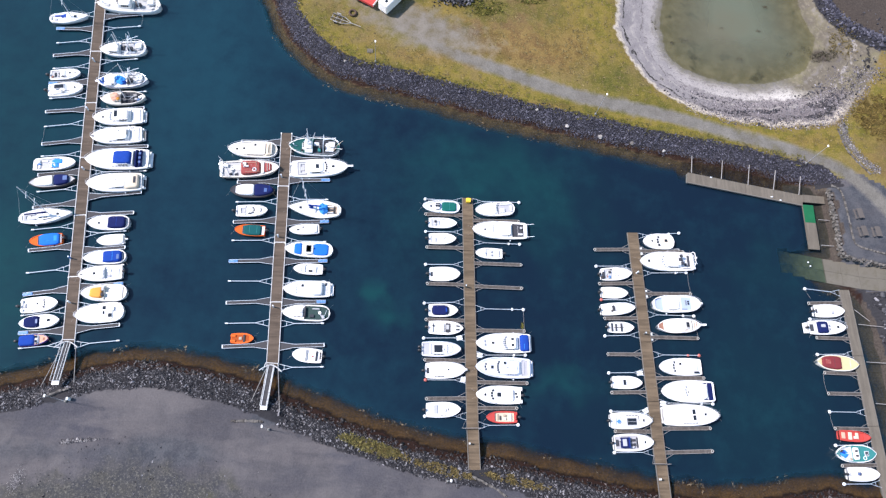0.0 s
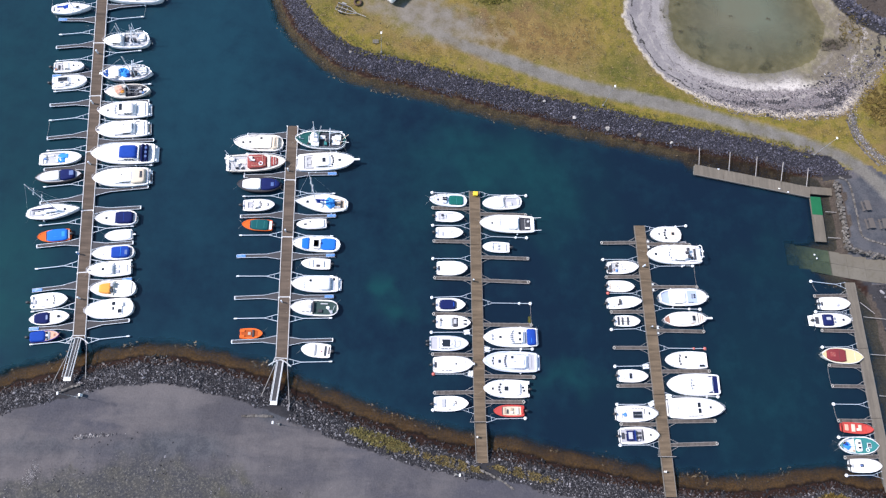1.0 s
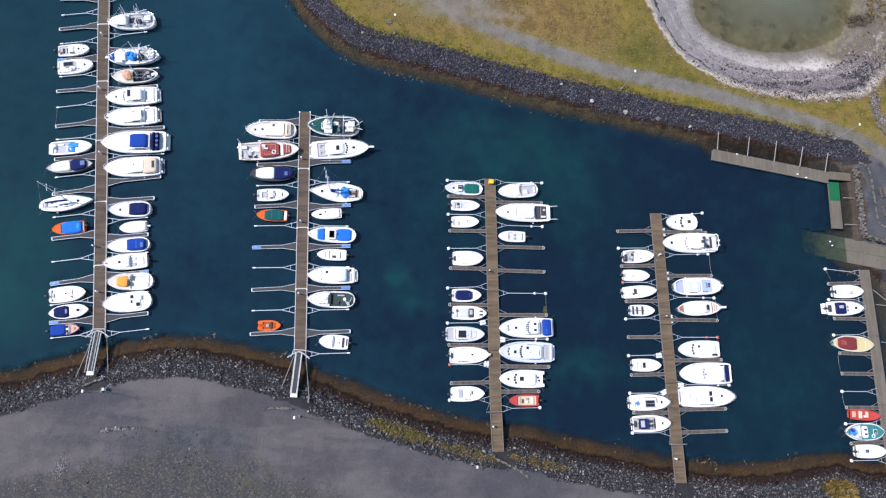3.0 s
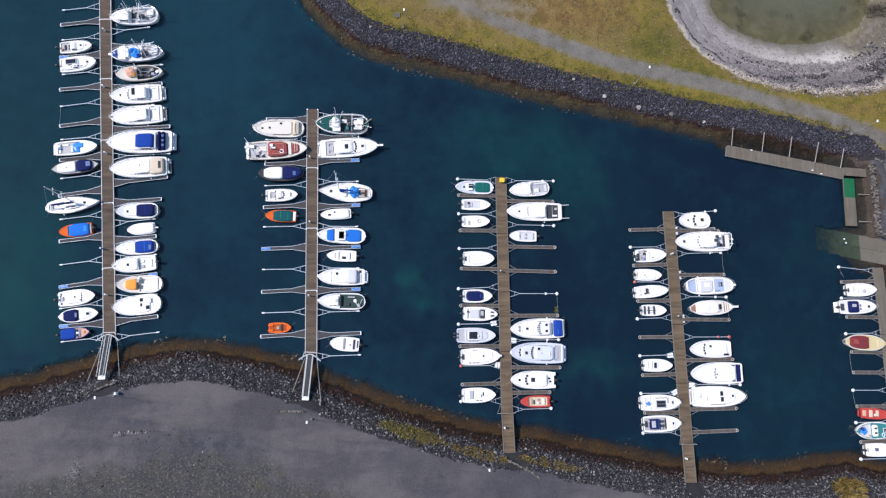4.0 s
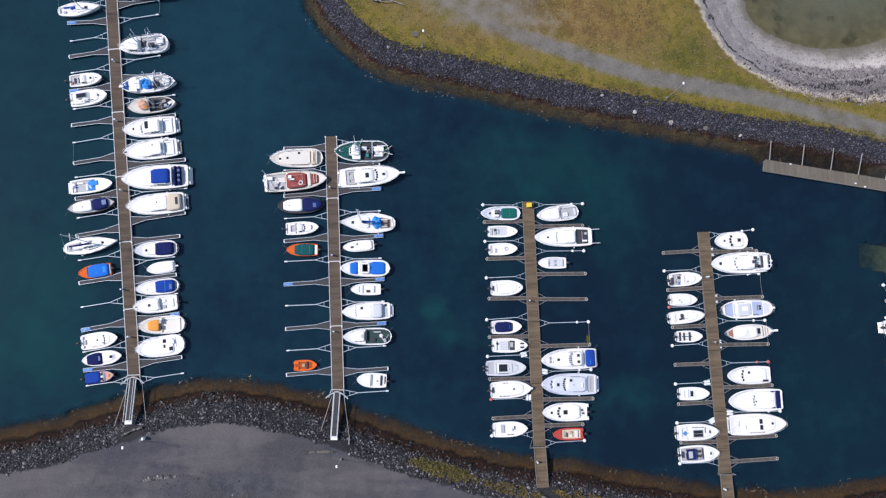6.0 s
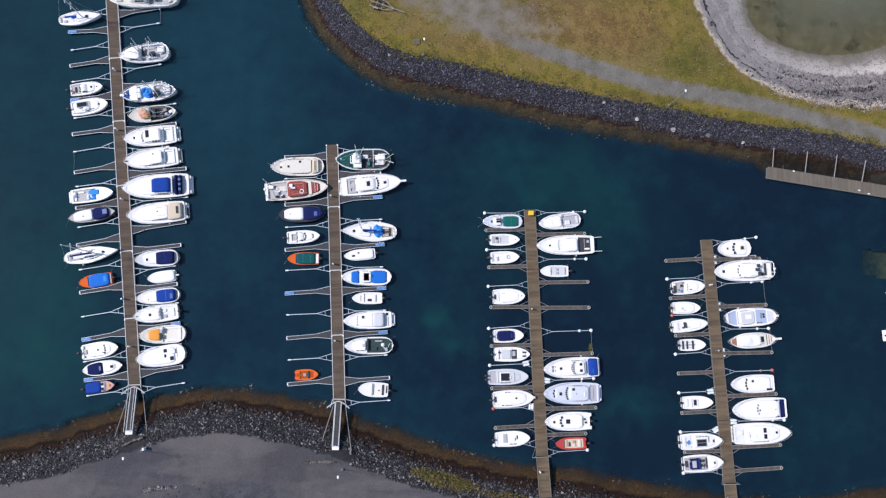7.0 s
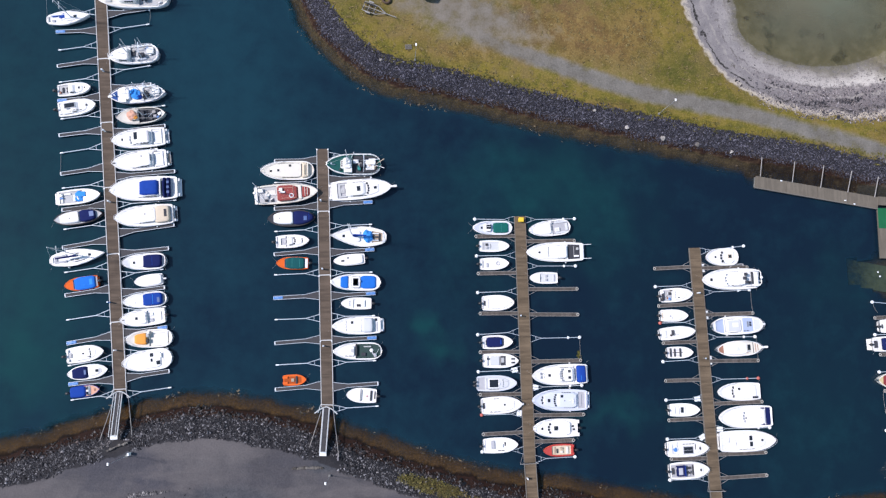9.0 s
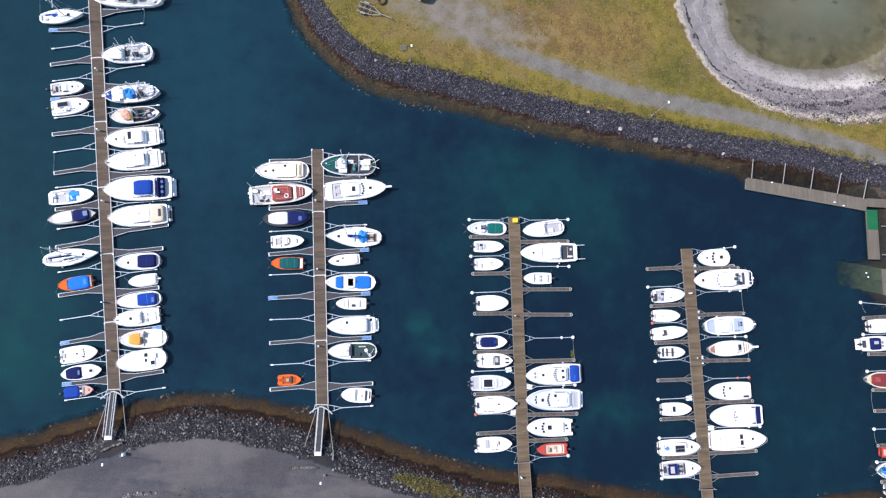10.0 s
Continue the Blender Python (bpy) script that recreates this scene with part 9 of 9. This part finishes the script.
cruiser(56.90, -4.73, -179.1, 9.2, 3.6, "white motor yacht with a dark navy cockpit edged in white", platform=0.3, well=(0.03, 0.12, 0.86), floor="canvas_navy", cabins=((0.14, 0.84, 0.78, 0.5, "gelcoat", {"rake": 1.2, "glass": False}),),
        fit=(("w", 0.545, 4, 1.8, 0.22, "glass_grey"), ("h", 0.50, 0.15, 0.24, 0.24), ("d", 0.19, 0.0, 0.06, 2.4, "canvas_pale", 0.06), ("d", 0.17, 1.3, 0.7, 0.2, "canvas_navy", 0.06), ("d", 0.17, -1.3, 0.7, 0.2, "canvas_navy", 0.06), ("d", 0.22, 0.1, 0.2, 0.16, "canvas_grey", 0.1)))
cruiser(57.05, -8.54, 0.8, 9.3, 3.4, "white motor yacht with twin black hatches", platform=0.2, well=(0.04, 0.22, 0.8), cabins=((0.26, 0.84, 0.76, 0.5, "gelcoat", {"rake": 1.2, "glass": False}),),
        fit=(("h", 0.545, 0.5, 0.5, 0.75), ("h", 0.55, -0.45, 0.5, 0.75), ("h", 0.75, 0.1, 0.34, 0.36), ("d", 0.27, -0.2, 0.1, 1.2, "canvas_grey", 0.1), ("d", 0.27, -0.3, 0.2, 0.3, "deck_grey", 0.2), ("d", 0.15, 0.2, 0.6, 0.8, "floor_white", 0.2), ("l", 0.34, 0.62, -1.28)))
# pontoon along the bank
open_boat(84.27, 9.77, 1.8, 5.5, 2.3, "small white open boat with an outboard", floor="canvas_white", benches=(), well=(0.06, 0.72, 0.8), fit=(("d", 0.60, -0.2, 0.5, 0.5, "canvas_grey", 0.4), ("d", 0.40, 0, 0.1, 1.4, "canvas_pale", 0.2), ("d", 0.25, 0.2, 0.3, 0.9, "canvas_pale", 0.2), ("d", 0.08, 0, 0.3, 0.7, "deck_dark", 0.2)))
cabin_boat(83.25, 6.78, 1.7, 6.7, 2.5, "white boat with a navy canvas cockpit tent", covers=((0.24, 0.52, 0.80, 0.85, "canvas_navy"),), cabins=((0.50, 0.86, 0.72, 0.4, "gelcoat", {"rake": 1.0, "glass": False}),), platform=0.7,
           fit=(("d", 0.36, 0.2, 0.8, 0.5, "canvas_grey", 0.06), ("d", 0.55, 0.2, 0.35, 0.5, "glass_grey", 0.1), ("d", 0.55, -0.4, 0.35, 0.4, "glass_grey", 0.1), ("h", 0.78, 0.0, 0.4, 0.42), ("d", 0.10, 0.0, 0.7, 1.2, "deck_dark", 0.1)))
boat(83.98, 0.61, -3.2, 7.3, 2.7, "motorboat", "yellow double-ended boat with a dark red cover", "motorboat", hull="cream", stern="double", deck="paint_yellow", covers=((0.12, 0.58, 0.82, 0.6, "canvas_maroon"),), rail=False,
     fit=(("d", 0.24, 0.05, 0.9, 0.8, "paint_maroon", 0.06), ("d", 0.40, 0, 0.05, 1.6, "hull_dark", 0.04), ("d", 0.80, 0, 0.05, 1.3, "cream", 0.06)))
open_boat(84.72, -11.43, -4.0, 5.3, 1.8, "red open rowing boat with pale thwarts", hull="paint_red", deck="paint_red", floor="paint_red", benches=(), outboard=0, well=(0.05, 0.78, 0.8),
          fit=(("d", 0.14, 0, 0.6, 1.0, "canvas_salmon", 0.2), ("d", 0.36, 0, 0.6, 1.2, "canvas_beige", 0.2), ("d", 0.58, 0.1, 0.5, 1.0, "canvas_beige", 0.2), ("d", 0.50, -0.2, 0.3, 0.4, "cream", 0.25)))
boat(84.28, -14.19, -179.2, 7.1, 2.8, "fishing_boat", "teal fishing boat with a white wheelhouse and white rail", "fishing boat", hull="gelcoat", stern="double", deck="hull_teal", well=(0.60, 0.90, 0.82), floor="canvas_pale", cabins=((0.44, 0.58, 0.7, 0.7, "gelcoat", {"glass": False}),), clutter=3,
     fit=(("f", 0.24, 0, 0.5, 0.6, "canvas_pale"), ("d", 0.24, 0.1, 0.2, 0.2, "canvas_grey", 0.2), ("h", 0.52, -0.4, 0.5, 0.3), ("h", 0.52, 0.35, 0.5, 0.3), ("t", 0.76, 0.05, 1.2, 1.2, 0.3, "canvas_sky"), ("t", 0.80, -0.2, 0.7, 0.7, 0.4, "canvas_blue"), ("o", 0.30, 0.7, 0.26)))
open_boat(85.05, -17.37, 0.0, 5.3, 2.2, "small white open boat with a dark helm seat", floor="gelcoat", benches=(), well=(0.06, 0.68, 0.78), fit=(("d", 0.38, 0.05, 0.5, 0.5, "deck_dark", 0.3), ("d", 0.36, 0.05, 0.3, 0.3, "tent_window", 0.36), ("d", 0.08, 0, 0.3, 0.6, "deck_grey", 0.2)))
open_boat(57.3, 19.75, 188, 2.6, 1.1, "small grey tender lying beside the cabin boat", hull="canvas_pale", deck="canvas_grey", floor="deck_dark", outboard=0, benches=(0.4,), free=0.4)
bm = bmesh.new()
box(bm, (0, 0, 0.35), (0.75, 0.65, 0.7), 0.06)
box(bm, (0, 0, 0.73), (0.82, 0.72, 0.08), 0.03)
chest = part("storage_chest", bm, "crate_yellow", None)
chest.location = (20.75, 27.7, 0.5)
tagged(chest, "bright yellow storage chest on the pontoon's end", "chest")
